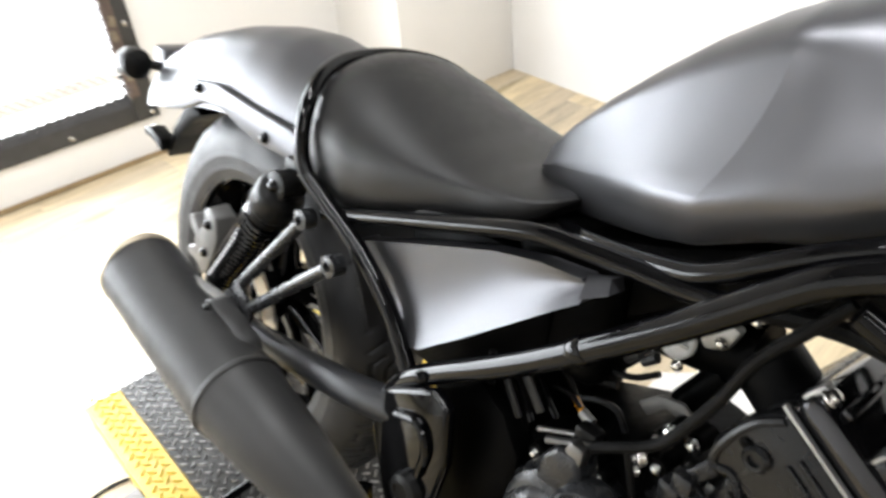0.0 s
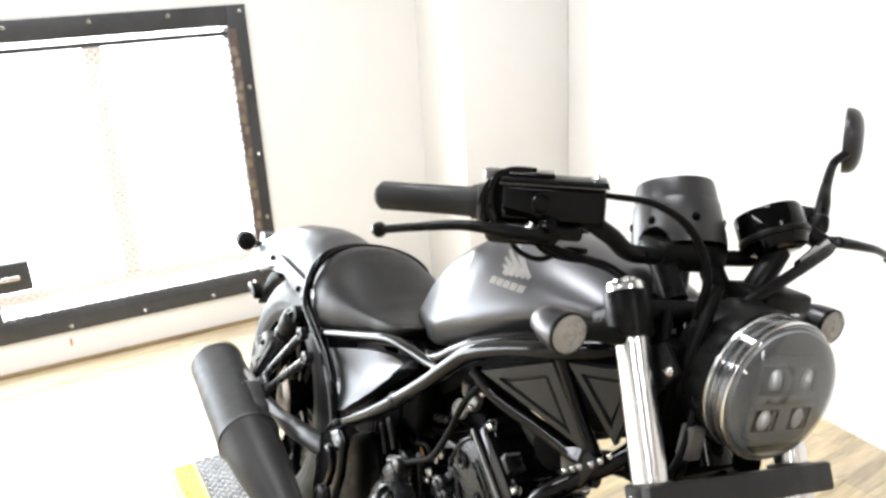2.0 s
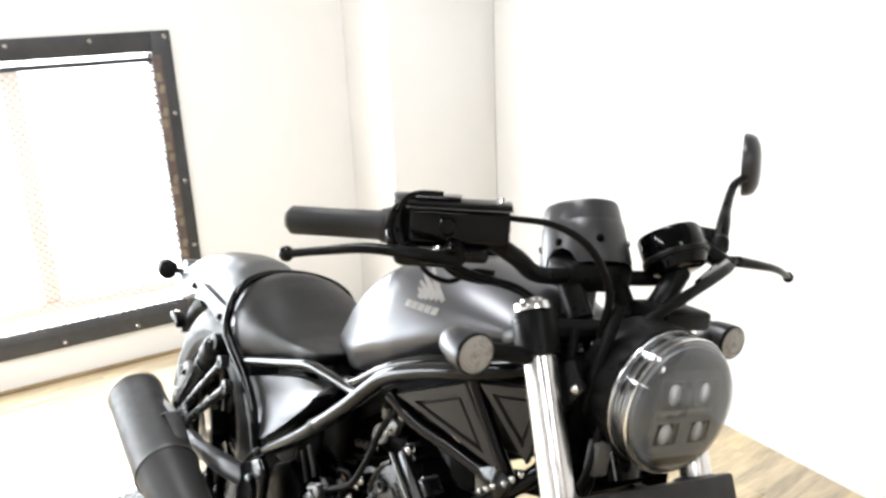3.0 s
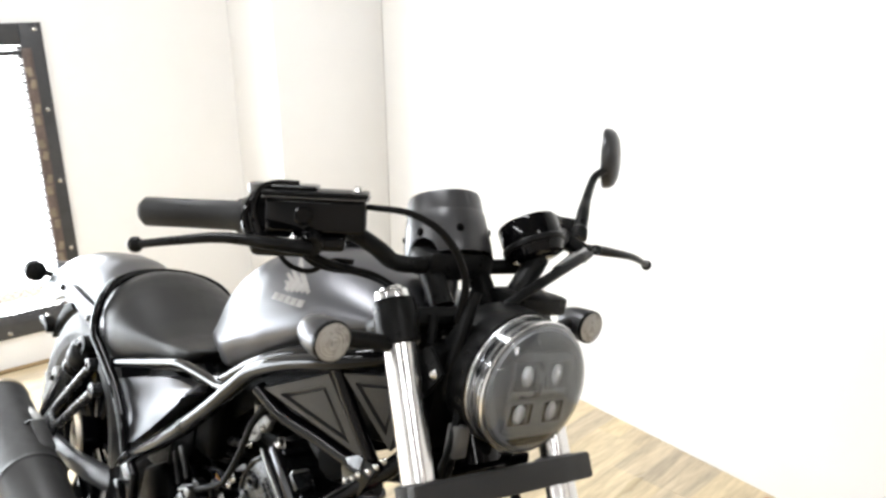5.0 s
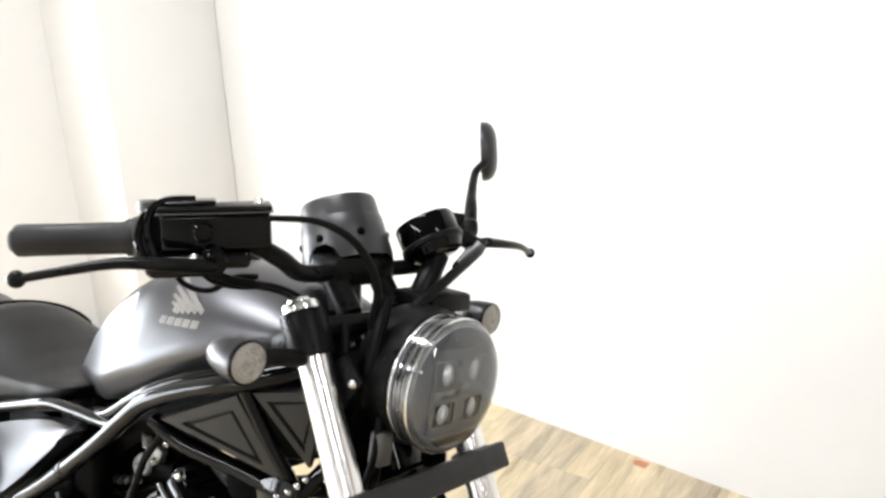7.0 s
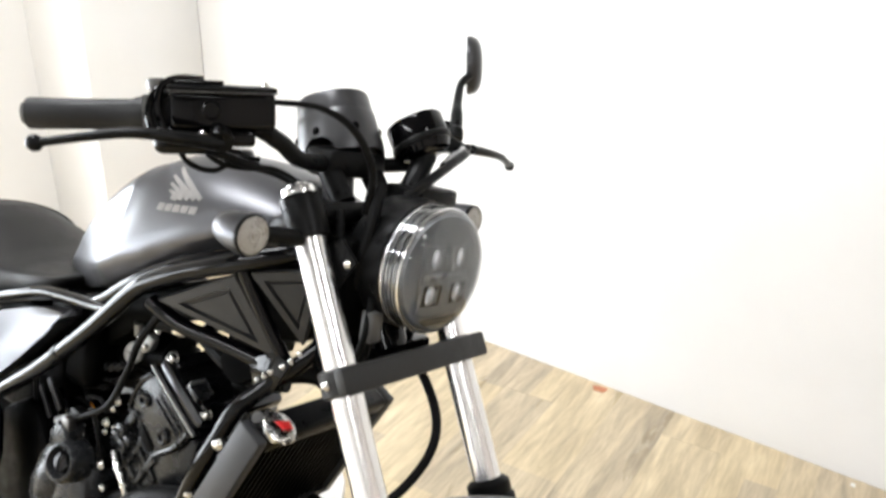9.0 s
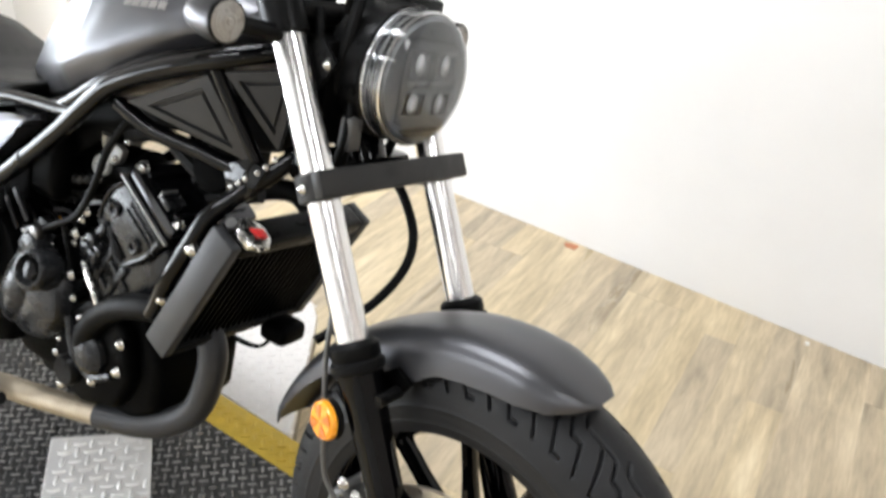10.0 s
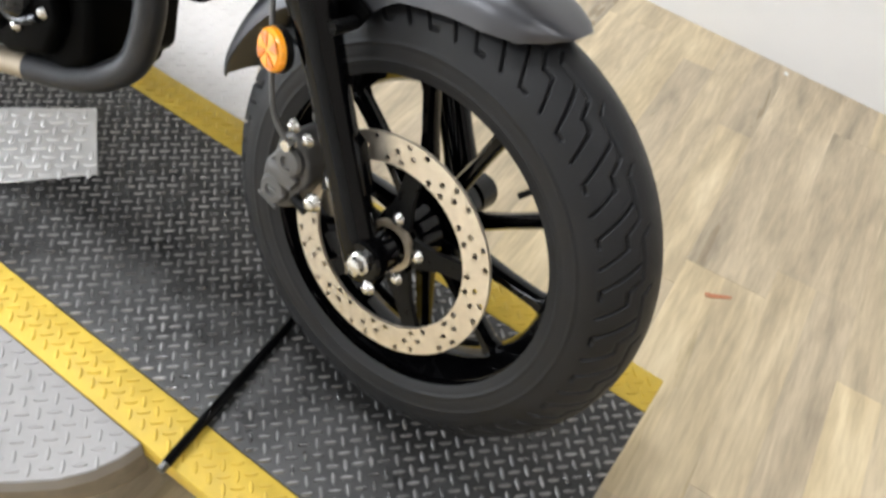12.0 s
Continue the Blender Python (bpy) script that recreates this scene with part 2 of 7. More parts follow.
def prism(outline, along, lo, hi, bevel=0.0, segs=2):
    """A plate: the outline (pairs) drawn across one axis ('x', 'y' or 'z') and given depth from lo to hi."""
    put = {"x": lambda a, b, d: (d, a, b), "y": lambda a, b, d: (a, d, b), "z": lambda a, b, d: (a, b, d)}[along]
    bm = bmesh.new()
    low = [bm.verts.new(put(a, b, lo)) for a, b in outline]
    high = [bm.verts.new(put(a, b, hi)) for a, b in outline]
    bm.faces.new(low)
    bm.faces.new(high[::-1])
    n = len(outline)
    for i in range(n):
        bm.faces.new((low[i], high[i], high[(i + 1) % n], low[(i + 1) % n]))
    bmesh.ops.recalc_face_normals(bm, faces=bm.faces[:])
    if bevel:
        bmesh.ops.bevel(bm, geom=bm.edges[:], offset=bevel, segments=segs, affect="EDGES", profile=0.5)
    return bm


def smooth_path(pts, n=6):
    """Catmull-Rom through the points."""
    p = [Vector(q) for q in pts]
    if len(p) < 3:
        return p
    p = [2 * p[0] - p[1], *p, 2 * p[-1] - p[-2]]
    out = []
    for i in range(1, len(p) - 2):
        a, b, c, d = p[i - 1:i + 3]
        for k in range(n):
            t = k / n
            out.append(0.5 * (2 * b + (c - a) * t + (2 * a - 5 * b + 4 * c - d) * t * t + (3 * b - 3 * c + d - a) * t ** 3))
    out.append(p[-2])
    return out


def tube(pts, radius, segs=14, n=6, flat=1.0, bm=None, ends=True):
    """A round bar along a smooth path; radius is a number or one for each given point."""
    path = smooth_path(pts, n)
    if isinstance(radius, (tuple, list)):
        rad = [radius[min(int(i / n), len(radius) - 1)] * (1 - (i / n) % 1) + radius[min(int(i / n) + 1, len(radius) - 1)] * ((i / n) % 1) for i in range(len(path))] if len(path) > 2 else list(radius)
    else:
        rad = [radius] * len(path)
    bm = bm or bmesh.new()
    rings, up = [], Vector((0, 0, 1))
    t0 = (path[1] - path[0]).normalized()
    side = t0.cross(up if abs(t0.z) < 0.9 else Vector((1, 0, 0))).normalized()
    for i, q in enumerate(path):
        t = (path[min(i + 1, len(path) - 1)] - path[max(i - 1, 0)]).normalized()
        side = (side - t * side.dot(t)).normalized()
        nrm = t.cross(side)
        rings.append([bm.verts.new(q + rad[i] * (math.cos(2 * math.pi * k / segs) * side + flat * math.sin(2 * math.pi * k / segs) * nrm)) for k in range(segs)])
    for a, b in zip(rings, rings[1:]):
        for k in range(segs):
            bm.faces.new((a[k], a[(k + 1) % segs], b[(k + 1) % segs], b[k]))
    if ends:
        bm.faces.new(rings[0])
        bm.faces.new(rings[-1])
    return bm


def lathe(profile, at, axis, segs=32, bm=None, closed=False):
    """Turns (radius, height) pairs round an axis through the point at."""
    bm = bm or bmesh.new()
    m = Matrix.Translation(at) @ Vector(axis).to_track_quat("Z", "Y").to_matrix().to_4x4()
    rings = []
    for r, h in profile:
        if r < 1e-6:
            rings.append([bm.verts.new(m @ Vector((0, 0, h)))])
        else:
            rings.append([bm.verts.new(m @ Vector((r * math.cos(2 * math.pi * k / segs), r * math.sin(2 * math.pi * k / segs), h))) for k in range(segs)])
    pairs = list(zip(rings, rings[1:])) + ([(rings[-1], rings[0])] if closed else [])
    for a, b in pairs:
        for k in range(segs):
            j = (k + 1) % segs
            if len(a) == 1 and len(b) == 1:
                continue
            if len(a) == 1:
                bm.faces.new((a[0], b[j], b[k]))
            elif len(b) == 1:
                bm.faces.new((a[k], a[j], b[0]))
            else:
                bm.faces.new((a[k], a[j], b[j], b[k]))
    if not closed:
        for ring in (rings[0], rings[-1]):
            if len(ring) > 1:
                bm.faces.new(ring)
    return bm


def loft(sections, caps=True, ring=True, bm=None):
    bm = bm or bmesh.new()
    rows = [[bm.verts.new(p) for p in s] for s in sections]
    n = len(rows[0])
    for a, b in zip(rows, rows[1:]):
        for k in range(n if ring else n - 1):
            j = (k + 1) % n
            bm.faces.new((a[k], a[j], b[j], b[k]))
    if caps and ring:
        bm.faces.new(rows[0])
        bm.faces.new(rows[-1])
    return bm


def lerp_table(table, x):
    """Smooth reading of a table of (x, values...)."""
    if x <= table[0][0]:
        return table[0][1:]
    for a, b in zip(table, table[1:]):
        if x <= b[0]:
            t = (x - a[0]) / (b[0] - a[0])
            return [p + (q - p) * t for p, q in zip(a[1:], b[1:])]
    return table[-1][1:]


def thicken(bm, d):
    """Gives a sheet depth."""
    bmesh.ops.recalc_face_normals(bm, faces=bm.faces[:])
    bmesh.ops.solidify(bm, geom=bm.faces[:], thickness=d)
    return bm


def bolt_mesh(r, h):
    """A domed flange bolt, pointing along z."""
    bm = lathe([(r * 1.35, 0), (r * 1.35, h * 0.25), (r * 1.0, h * 0.3), (r * 0.95, h * 0.8), (r * 0.6, h), (0, h)], (0, 0, 0), (0, 0, 1), 12)
    bmesh.ops.recalc_face_normals(bm, faces=bm.faces[:])
    me = bpy.data.meshes.new("bolt")
    for f in bm.faces:
        f.smooth = True
    bm.to_mesh(me)
    bm.free()
    return me


# ---- the room ----
def room():
    wx, wy = WALL_X, WALL_Y
    x0, x1, z0, z1 = WIN
    t = 0.14
    # floor slab under the planks
    floor = tagged(link("floor", box(ROOM_X0 - t, wx + t, ROOM_Y0 - t, wy + t, -0.08, -0.006), TRIMTAN, smooth=False), "pale tan vinyl plank floor with grey-brown grain", "floor", kind="structure")
    bm = bmesh.new()
    for a, b, c, d in ((ROOM_X0, x0, 0, ROOM_H), (x1, wx, 0, ROOM_H), (x0, x1, 0, z0), (x0, x1, z1, ROOM_H)):
        v = [bm.verts.new(p) for p in ((a, wy, c), (b, wy, c), (b, wy, d), (a, wy, d))]
        w = [bm.verts.new(p) for p in ((a, wy + t, c), (b, wy + t, c), (b, wy + t, d), (a, wy + t, d))]
        bm.faces.new(v)
        bm.faces.new(w[::-1])
        for i in range(4):
            bm.faces.new((v[i], w[i], w[(i + 1) % 4], v[(i + 1) % 4]))
    tagged(link("wall_north", bm, WALLPAINT, smooth=False), "white painted wall with a low steel-framed window", "wall", kind="structure")
    tagged(link("wall_east", box(wx, wx + t, ROOM_Y0, wy + t, 0, ROOM_H), WALLPAINT, smooth=False), "plain white painted wall beside the wood floor", "wall", kind="structure")
    # south and west walls and ceiling are unseen; their tones steer fill and reflections
    tagged(link("wall_south", box(ROOM_X0, wx, ROOM_Y0 - t, ROOM_Y0, 0, ROOM_H), BACKPAINT, smooth=False), "plain tan painted wall", "wall", kind="structure")
    tagged(link("wall_west", box(ROOM_X0 - t, ROOM_X0, ROOM_Y0 - t, wy + t, 0, ROOM_H), WALLPAINT, smooth=False), "plain white painted wall", "wall", kind="structure")
    tagged(link("wall_pier", box(PIER_X, wx - 0.002, PIER_Y, wy - 0.002, 0, ROOM_H - 0.002, 0.006), WALLPAINT), "white painted corner pier standing out from the wall", "wall", kind="structure")
    tagged(link("ceiling", box(ROOM_X0 - t, wx + t, ROOM_Y0 - t, wy + t, ROOM_H, ROOM_H + 0.1), CEILPAINT, smooth=False), "plain grey ceiling", "ceiling", kind="structure")
    tagged(link("baseboard", box(ROOM_X0, PIER_X - 0.003, wy - 0.014, wy - 0.003, 0.001, 0.016, 0.003), TRIMTAN), "thin tan strip along the wall foot", "baseboard", kind="structure")
    return floor


FLOOR = room()


def ceiling_lamp(x, y):
    lamp = tagged(new("ceiling_light"), "long white ceiling light with a glowing diffuser", "ceiling light", "ceiling lights")
    lamp.matrix_world = pose(x, y, ROOM_H)
    part("housing", box(-0.17, 0.17, -0.94, 0.94, -0.06, -0.001, 0.01), WHITEPLASTIC, lamp)
    part("diffuser", box(-0.14, 0.14, -0.9, 0.9, -0.075, -0.058, 0.005), LAMPGLOW, lamp)
    return lamp


first_lamp = ceiling_lamp(*LAMPS[0][:2])
for lx, ly, watts in LAMPS[1:]:
    copy_thing(first_lamp, pose(lx, ly, ROOM_H))


def window():
    x0, x1, z0, z1 = WIN
    w = tagged(new("window_1"), "low wide window behind expanded mesh in a dark bolted steel frame", "window", kind="structure")
    y = WALL_Y
    fw = 0.085
    # four flat plates of the frame on the wall
    plates = ((x0 - fw, x0, z0 - fw, z1 + fw), (x1, x1 + fw, z0 - fw, z1 + fw), (x0, x1, z0 - fw, z0), (x0, x1, z1, z1 + fw))
    for i, (a, b, c, d) in enumerate(plates):
        part("frame_plate", box(a + 0.001, b - 0.001, y - 0.016, y - 0.001, c, d, 0.002), STEELFRAME, w)
    # brown worn strap on the inner edge of the upright, and the narrow light slot under the top plate
    part("upright_strap", box(x1 - 0.004, x1 + 0.034, y - 0.024, y - 0.0165, z0 + 0.01, z1 - 0.012, 0.002), RUST, w, "brown worn strap along the upright")
    part("top_rail", box(x0, x1 - 0.005, y - 0.02, y + 0.02, z1 - 0.040, z1 - 0.020, 0.003), STEELFRAME, w)
    part("sill", box(x0, x1, y + 0.002, y + 0.12, z0 - 0.02, z0 - 0.002), WALLPAINT, w)
    # mullions behind the mesh; the two westmost belong to the added unseen length
    for cx in (0.90, 0.10, -0.70, -1.50):
        part("mullion", box(cx - 0.037, cx + 0.037, y + 0.045, y + 0.085, z0 + 0.11, z1 - 0.03, 0.004), BARPAINT, w)
    part("lower_rail", box(x0, x1, y + 0.045, y + 0.083, z0 + 0.055, z0 + 0.108, 0.004), BARPAINT, w)
    # bolts one foot apart
    me = bolt_mesh(0.007, 0.006)
    me.materials.append(STEEL)
    m = Matrix.Translation((0, 0, 0))
    spots = [(x1 + 0.058, z) for z in (0.173, 0.501, 0.799, 1.099, 1.42)] + [(bx, 0.173) for bx in [1.21 - 0.304 * k for k in range(11)]] + [(bx, 1.42) for bx in [1.21 - 0.304 * k for k in range(11)]]
    for bx, bz in spots:
        o = new("bolt", me)
        o.parent = w
        o.matrix_local = pose(bx, y - 0.016, bz, 90, 0, 0)
    # expanded metal mesh: thin diamond strands
    bm = bmesh.new()
    dx, dz, r = 0.034, 0.0155, 0.0011
    yy = y + 0.012
    nx, nz = int((x1 - x0) / dx), int((z1 - z0 - 0.03) / dz)
    grid = {}
    for i in range(nx + 1):
        for k in range(nz + 1):
            px = x0 + dx * (i + 0.5 * (k % 2))
            if px < x1:
                grid[i, k] = (px, z0 + dz * k)
    for (i, k), (px, pz) in grid.items():
        for j in (i, i - 1 if k % 2 == 0 else i + 1):
            q = grid.get((j, k + 1))
            if q:
                d = Vector((q[0] - px, 0, q[1] - pz)).normalized()
                s = Vector((-d.z, 0, d.x)) * r
                a, b = Vector((px, yy, pz)), Vector((q[0], yy, q[1]))
                f = Vector((0, -0.0012, 0))
                v = [bm.verts.new(p) for p in (a - s, a + s + f, b + s + f, b - s)]
                bm.faces.new(v)
    tagged(part("mesh_screen", bm, GALV, w, "thin expanded metal mesh", smooth=False), kind="stuff")
    # scalloped cut edge of the mesh along the frame's foot and its upright
    bm = bmesh.new()
    for i in range(int((x1 - x0) / 0.017)):
        px = x0 + 0.017 * i
        lift = 0.020 if i % 2 else 0.023
        v = [bm.verts.new(p) for p in ((px, y - 0.022, z0 - 0.018), (px + 0.017, y - 0.022, z0 - 0.018), (px + 0.0168, y - 0.010, z0 + lift), (px + 0.0002, y - 0.010, z0 + lift))]
        bm.faces.new(v)
    for i in range(int((z1 - z0) / 0.017)):
        pz = z0 + 0.017 * i
        out = 0.010 if i % 2 else 0.003
        v = [bm.verts.new(p) for p in ((x1 - 0.003, y - 0.02, pz), (x1 - 0.003, y - 0.02, pz + 0.017), (x1 - 0.009 - out, y - 0.008, pz + 0.014), (x1 - 0.009 - out, y - 0.008, pz + 0.003))]
        bm.faces.new(v)
    tagged(part("mesh_edge", bm, STEELFRAME, w, smooth=False), kind="stuff")
    # worn knuckles of the folded mesh down the strap
    for i in range(22):
        pz = z0 + 0.04 + 0.049 * i
        part("strap_knuckle", turned(box(-0.010, 0.010, -0.004, 0.0, -0.018, 0.018, 0.003, 1), pose(x1 + 0.016 + (0.004 if i % 2 else -0.003), y - 0.024, pz, 0, 12 if i % 2 else -9, 0)), RIMBROWN if i % 3 else RUST, w)
    # latch box at the left
    lt = part("latch", box(0.30, 0.50, y - 0.06, y - 0.018, 0.385, 0.51, 0.006), STEELFRAME, w, "dark latch box with a bright bolt")
    part("latch_bolt", tube([(0.33, y - 0.075, 0.45), (0.46, y - 0.075, 0.45)], 0.011), STEEL, lt)
    part("latch_plate", box(0.33, 0.36, y - 0.05, y - 0.018, 0.25, 0.384, 0.004), STEELFRAME, lt)

    return w


window()
tagged(link("backdrop", box(WIN[0] - 0.6, WIN[1] + 0.6, WALL_Y + 0.5, WALL_Y + 0.51, WIN[2] - 0.6, WIN[3] + 0.6), GLOWOUT, smooth=False), "bright daylight outside the window", "backdrop", kind="structure")


# ---- the lift ----

LIFT = pose(1.145, 0.745, 0, 0, 0, 2.1)


def tread_bars(bm, inside, pitch, long, wide, high, z, x0, x1, y0, y1, mat_of=None):
    """Raised bars of tread plate: two square lattices, one in the gaps of the other, turned across each other."""
    nx, ny = int((x1 - x0) / pitch), int((y1 - y0) / pitch)
    for i, j, half in ((i, j, half) for i in range(nx + 1) for j in range(ny + 1) for half in (0, 1)):
        px, py = x0 + pitch * (i + 0.25 + 0.5 * half), y0 + pitch * (j + 0.25 + 0.5 * half)
        if not inside(px, py):
            continue
        a = radians(45 if half else -45)
        d, s = Vector((math.cos(a), math.sin(a), 0)), Vector((-math.sin(a), math.cos(a), 0))
        c = Vector((px, py, z))
        u = Vector((0, 0, high))
        base = [bm.verts.new(c + d * long * p + s * wide * q) for p, q in ((-0.5, 0), (-0.25, -0.5), (0.25, -0.5), (0.5, 0), (0.25, 0.5), (-0.25, 0.5))]
        top = [bm.verts.new(c + d * long * p * 0.85 + s * wide * q * 0.45 + u) for p, q in ((-0.5, 0), (-0.25, -0.5), (0.25, -0.5), (0.5, 0), (0.25, 0.5), (-0.25, 0.5))]
        fs = [bm.faces.new(top)]
        for k in range(6):
            fs.append(bm.faces.new((base[k], base[(k + 1) % 6], top[(k + 1) % 6], top[k])))
        if mat_of:
            for f in fs:
                f.material_index = mat_of(px, py)


def lift():
    ob = tagged(new("motorcycle_lift"), "low motorcycle lift with black tread-plate deck and yellow painted edges", "lift")
    ob.matrix_world = LIFT
    hw, y0, y1, tape = 0.292, -1.115, 1.105, 0.075
    z = DECK_Z
    part("deck", box(-hw + tape, hw - tape, y0, y1, z - 0.045, z - 0.003, 0.002), DECK, ob, "black steel tread plate", smooth=False)
    for s in (-1, 1):
        a, b = sorted((s * (hw - tape + 0.0005), s * hw))
        part("edge_stripe", box(a, b, y0, y1, z - 0.045, z - 0.003, 0.003), TAPE, ob, "worn yellow painted edge")
    bm = bmesh.new()
    tread_bars(bm, lambda x, y: abs(x) < hw - 0.012 and abs(abs(x) - hw + tape) > 0.0072, 0.0260, 0.0205, 0.0058, 0.0028, z - 0.003, -hw, hw, y0, y1, lambda x, y: 1 if abs(x) > hw - tape else 0)
    tagged(part("tread_relief", bm, [DECKBAR, TAPE], ob, "raised tread bars", smooth=False), kind="stuff")
    # frame under the deck
    for s in (-1, 1):
        part("side_rail", box(s * 0.24 - 0.025, s * 0.24 + 0.025, y0 + 0.03, y1 - 0.03, 0.06, z - 0.047, 0.004), DARKSTEEL, ob)
    for cy in (-0.95, 0.0, 0.95):
        part("cross_beam", box(-0.21, 0.21, cy - 0.04, cy + 0.04, 0.001, 0.06, 0.004), DARKSTEEL, ob)
    # side wings of bright plate with cut front corners
    near = [(-hw - 0.001, -0.572), (-hw - 0.035, -0.566), (-hw - 0.07, -0.552), (-hw - 0.105, -0.528), (-hw - 0.14, -0.49), (-hw - 0.18, -0.44), (-hw - 0.22, -0.38), (-hw - 0.36, -0.10), (-hw - 0.38, 0.0), (-hw - 0.38, 0.70), (-hw - 0.30, 0.80), (-hw - 0.001, 0.83)]
    far = [(-a, b) for a, b in [(-hw - 0.001, -0.19), (-hw - 0.34, 0.05), (-hw - 0.38, 0.10), (-hw - 0.38, 0.26), (-hw - 0.31, 0.33), (-hw - 0.001, 0.34)]]
    for outline, lab in ((near, "aluminium tread plate with a rounded edge"), (far, "pale grey painted tread plate wing")):
        wing = part("side_wing", prism(outline, "z", z - 0.032, z - 0.002, 0.002, 1), WINGPAINT if outline is far else NEARPLATE, ob, lab, smooth=False)
        xs = [p[0] for p in outline]
        ys = [p[1] for p in outline]

        def inside(px, py, o=outline):
            hit = False
            for (ax, ay), (bx, by) in zip(o, o[1:] + o[:1]):
                if (ay > py) != (by > py) and px < ax + (py - ay) * (bx - ax) / (by - ay):
                    hit = not hit
            return hit
        bm = bmesh.new()
        tread_bars(bm, inside, 0.0300, 0.021, 0.0052, 0.0017 if outline is far else 0.0012, z - 0.002, min(xs), max(xs), min(ys), max(ys))
        tagged(part("wing_relief", bm, WINGPAINT if outline is far else NEARPLATE, wing, smooth=False), kind="stuff")
        # rim colour holds both rusty brown and the shade under the plate edge
        part("wing_rim", prism([(a * 0.995 - 0.001 * (1 if a > 0 else -1), b * 0.995) for a, b in outline], "z", z - 0.085, z - 0.0325, 0.002, 1), RIMBROWN, wing, "dirty brown folded rim, darkened for the shade below the plate", smooth=False)
        cx = sum(xs) / len(xs)
        for cy in (0.10, 0.22) if outline is far else (0.05, 0.6):
            part("wing_leg", box(cx - 0.02, cx + 0.02, cy - 0.02, cy + 0.02, 0.001, z - 0.086, 0.002), DARKSTEEL, wing)
    # short hinged flap at the tail; window glare is put into its pale colour
    part("tail_flap", loft([[(-hw, y1 + 0.006, z - 0.016), (hw, y1 + 0.006, z - 0.016), (hw, y1 + 0.006, z - 0.008), (-hw, y1 + 0.006, z - 0.008)], [(-hw, y1 + 0.13, z - 0.07), (hw, y1 + 0.13, z - 0.07), (hw, y1 + 0.13, z - 0.062), (-hw, y1 + 0.13, z - 0.062)]]), ALU, ob, "sloping flap at the deck's tail, paled as if in window glare", smooth=False)
    # bright cover plate let into the deck
    cover = prism([(-0.012, 0.167), (0.122, 0.029), (0.007, -0.115), (-0.142, 0.006)], "z", z + 0.001, z + 0.005, 0.001, 1)
    cp = part("cover_plate", cover, ALU, ob, "bright aluminium cover plate", smooth=False)
    bm = bmesh.new()
    tread_bars(bm, lambda x, y: abs((x + 0.006) * 0.70 + (y - 0.022) * 0.72) < 0.092 and abs((x + 0.006) * 0.72 - (y - 0.022) * 0.70) < 0.092, 0.0330, 0.0270, 0.0082, 0.0028, z + 0.005, -0.16, 0.14, -0.13, 0.18)
    tagged(part("cover_relief", bm, ALU, cp, smooth=False), kind="stuff")
    return ob


lift()


def deck_rod(a, b, label):
    ob = tagged(new("steel_rod"), label, "rod")
    za = DECK_Z + 0.0085
    part("bar", tube([(*a, za), (*b, za)], 0.0078, 12), GLOSS, ob)
    d = (Vector((*b, 0)) - Vector((*a, 0))).normalized()
    e = Vector((*a, za))
    part("tip", tube([e - d * 0.012, e], 0.0068, 12), DARKSTEEL, ob)
    return ob


deck_rod((0.872, 0.110), (1.235, 0.166), "black steel rod lying across the deck by the tyre")
deck_rod((0.846, 1.409), (1.20, 1.433), "black steel rod lying across the deck tail")

# ---- the motorcycle ----
# x forward, y to its left, z up from the deck; it leans on its stand to the left
HEAD, LEANS = -0.05326, 0.26571
fwd = Vector((-math.sin(HEAD), -math.cos(HEAD), 0))
lft = Vector((math.cos(HEAD), -math.sin(HEAD), 0))
up2 = Vector((0, 0, 1)) * math.cos(LEANS) + lft * math.sin(LEANS)
lf2 = lft * math.cos(LEANS) - Vector((0, 0, 1)) * math.sin(LEANS)
BIKE = tagged(new("motorcycle"), "satin grey and black cruiser motorcycle leaning on the lift deck", "motorcycle")
BIKE.matrix_world = Matrix(((fwd.x, lf2.x, up2.x, 1.07678), (fwd.y, lf2.y, up2.y, 1.47545), (fwd.z, lf2.z, up2.z, DECK_Z + 0.0015), (0, 0, 0, 1)))
S28, C28 = math.sin(radians(28)), math.cos(radians(28))
AXLE_F, AXLE_R = Vector((1.4956, 0, 0.3094)), Vector((0, 0, 0.323))
S0 = Vector((1.49 - 0.053 * C28, 0, 0.32 - 0.053 * S28))
STEER = Matrix.Translation(S0) @ Matrix.Rotation(-0.0657, 4, Vector((-S28, 0, C28))) @ Matrix.Translation(-S0)


def fpart(name, bm, mat, parent=None, label="", smooth=True, angle=35):
    """A part that turns with the handlebar."""
    bm.transform(STEER)
    return link(name, bm, mat, parent or BIKE, label, smooth, angle)


def bpart(name, bm, mat, parent=None, label="", smooth=True, angle=35):
    return link(name, bm, mat, parent or BIKE, label, smooth, angle)


BOLT_S, BOLT_M, BOLT_L = bolt_mesh(0.0045, 0.006), bolt_mesh(0.0065, 0.008), bolt_mesh(0.0095, 0.012)
for me in (BOLT_S, BOLT_M, BOLT_L):
    me.materials.append(STEEL)
BLACKBOLT = bolt_mesh(0.0065, 0.008)
BLACKBOLT.materials.append(GLOSS)
SCREW = bolt_mesh(0.0030, 0.004)
SCREW.materials.append(STEEL)
BLACKSCREW = bolt_mesh(0.0042, 0.0025)
BLACKSCREW.materials.append(CASE)


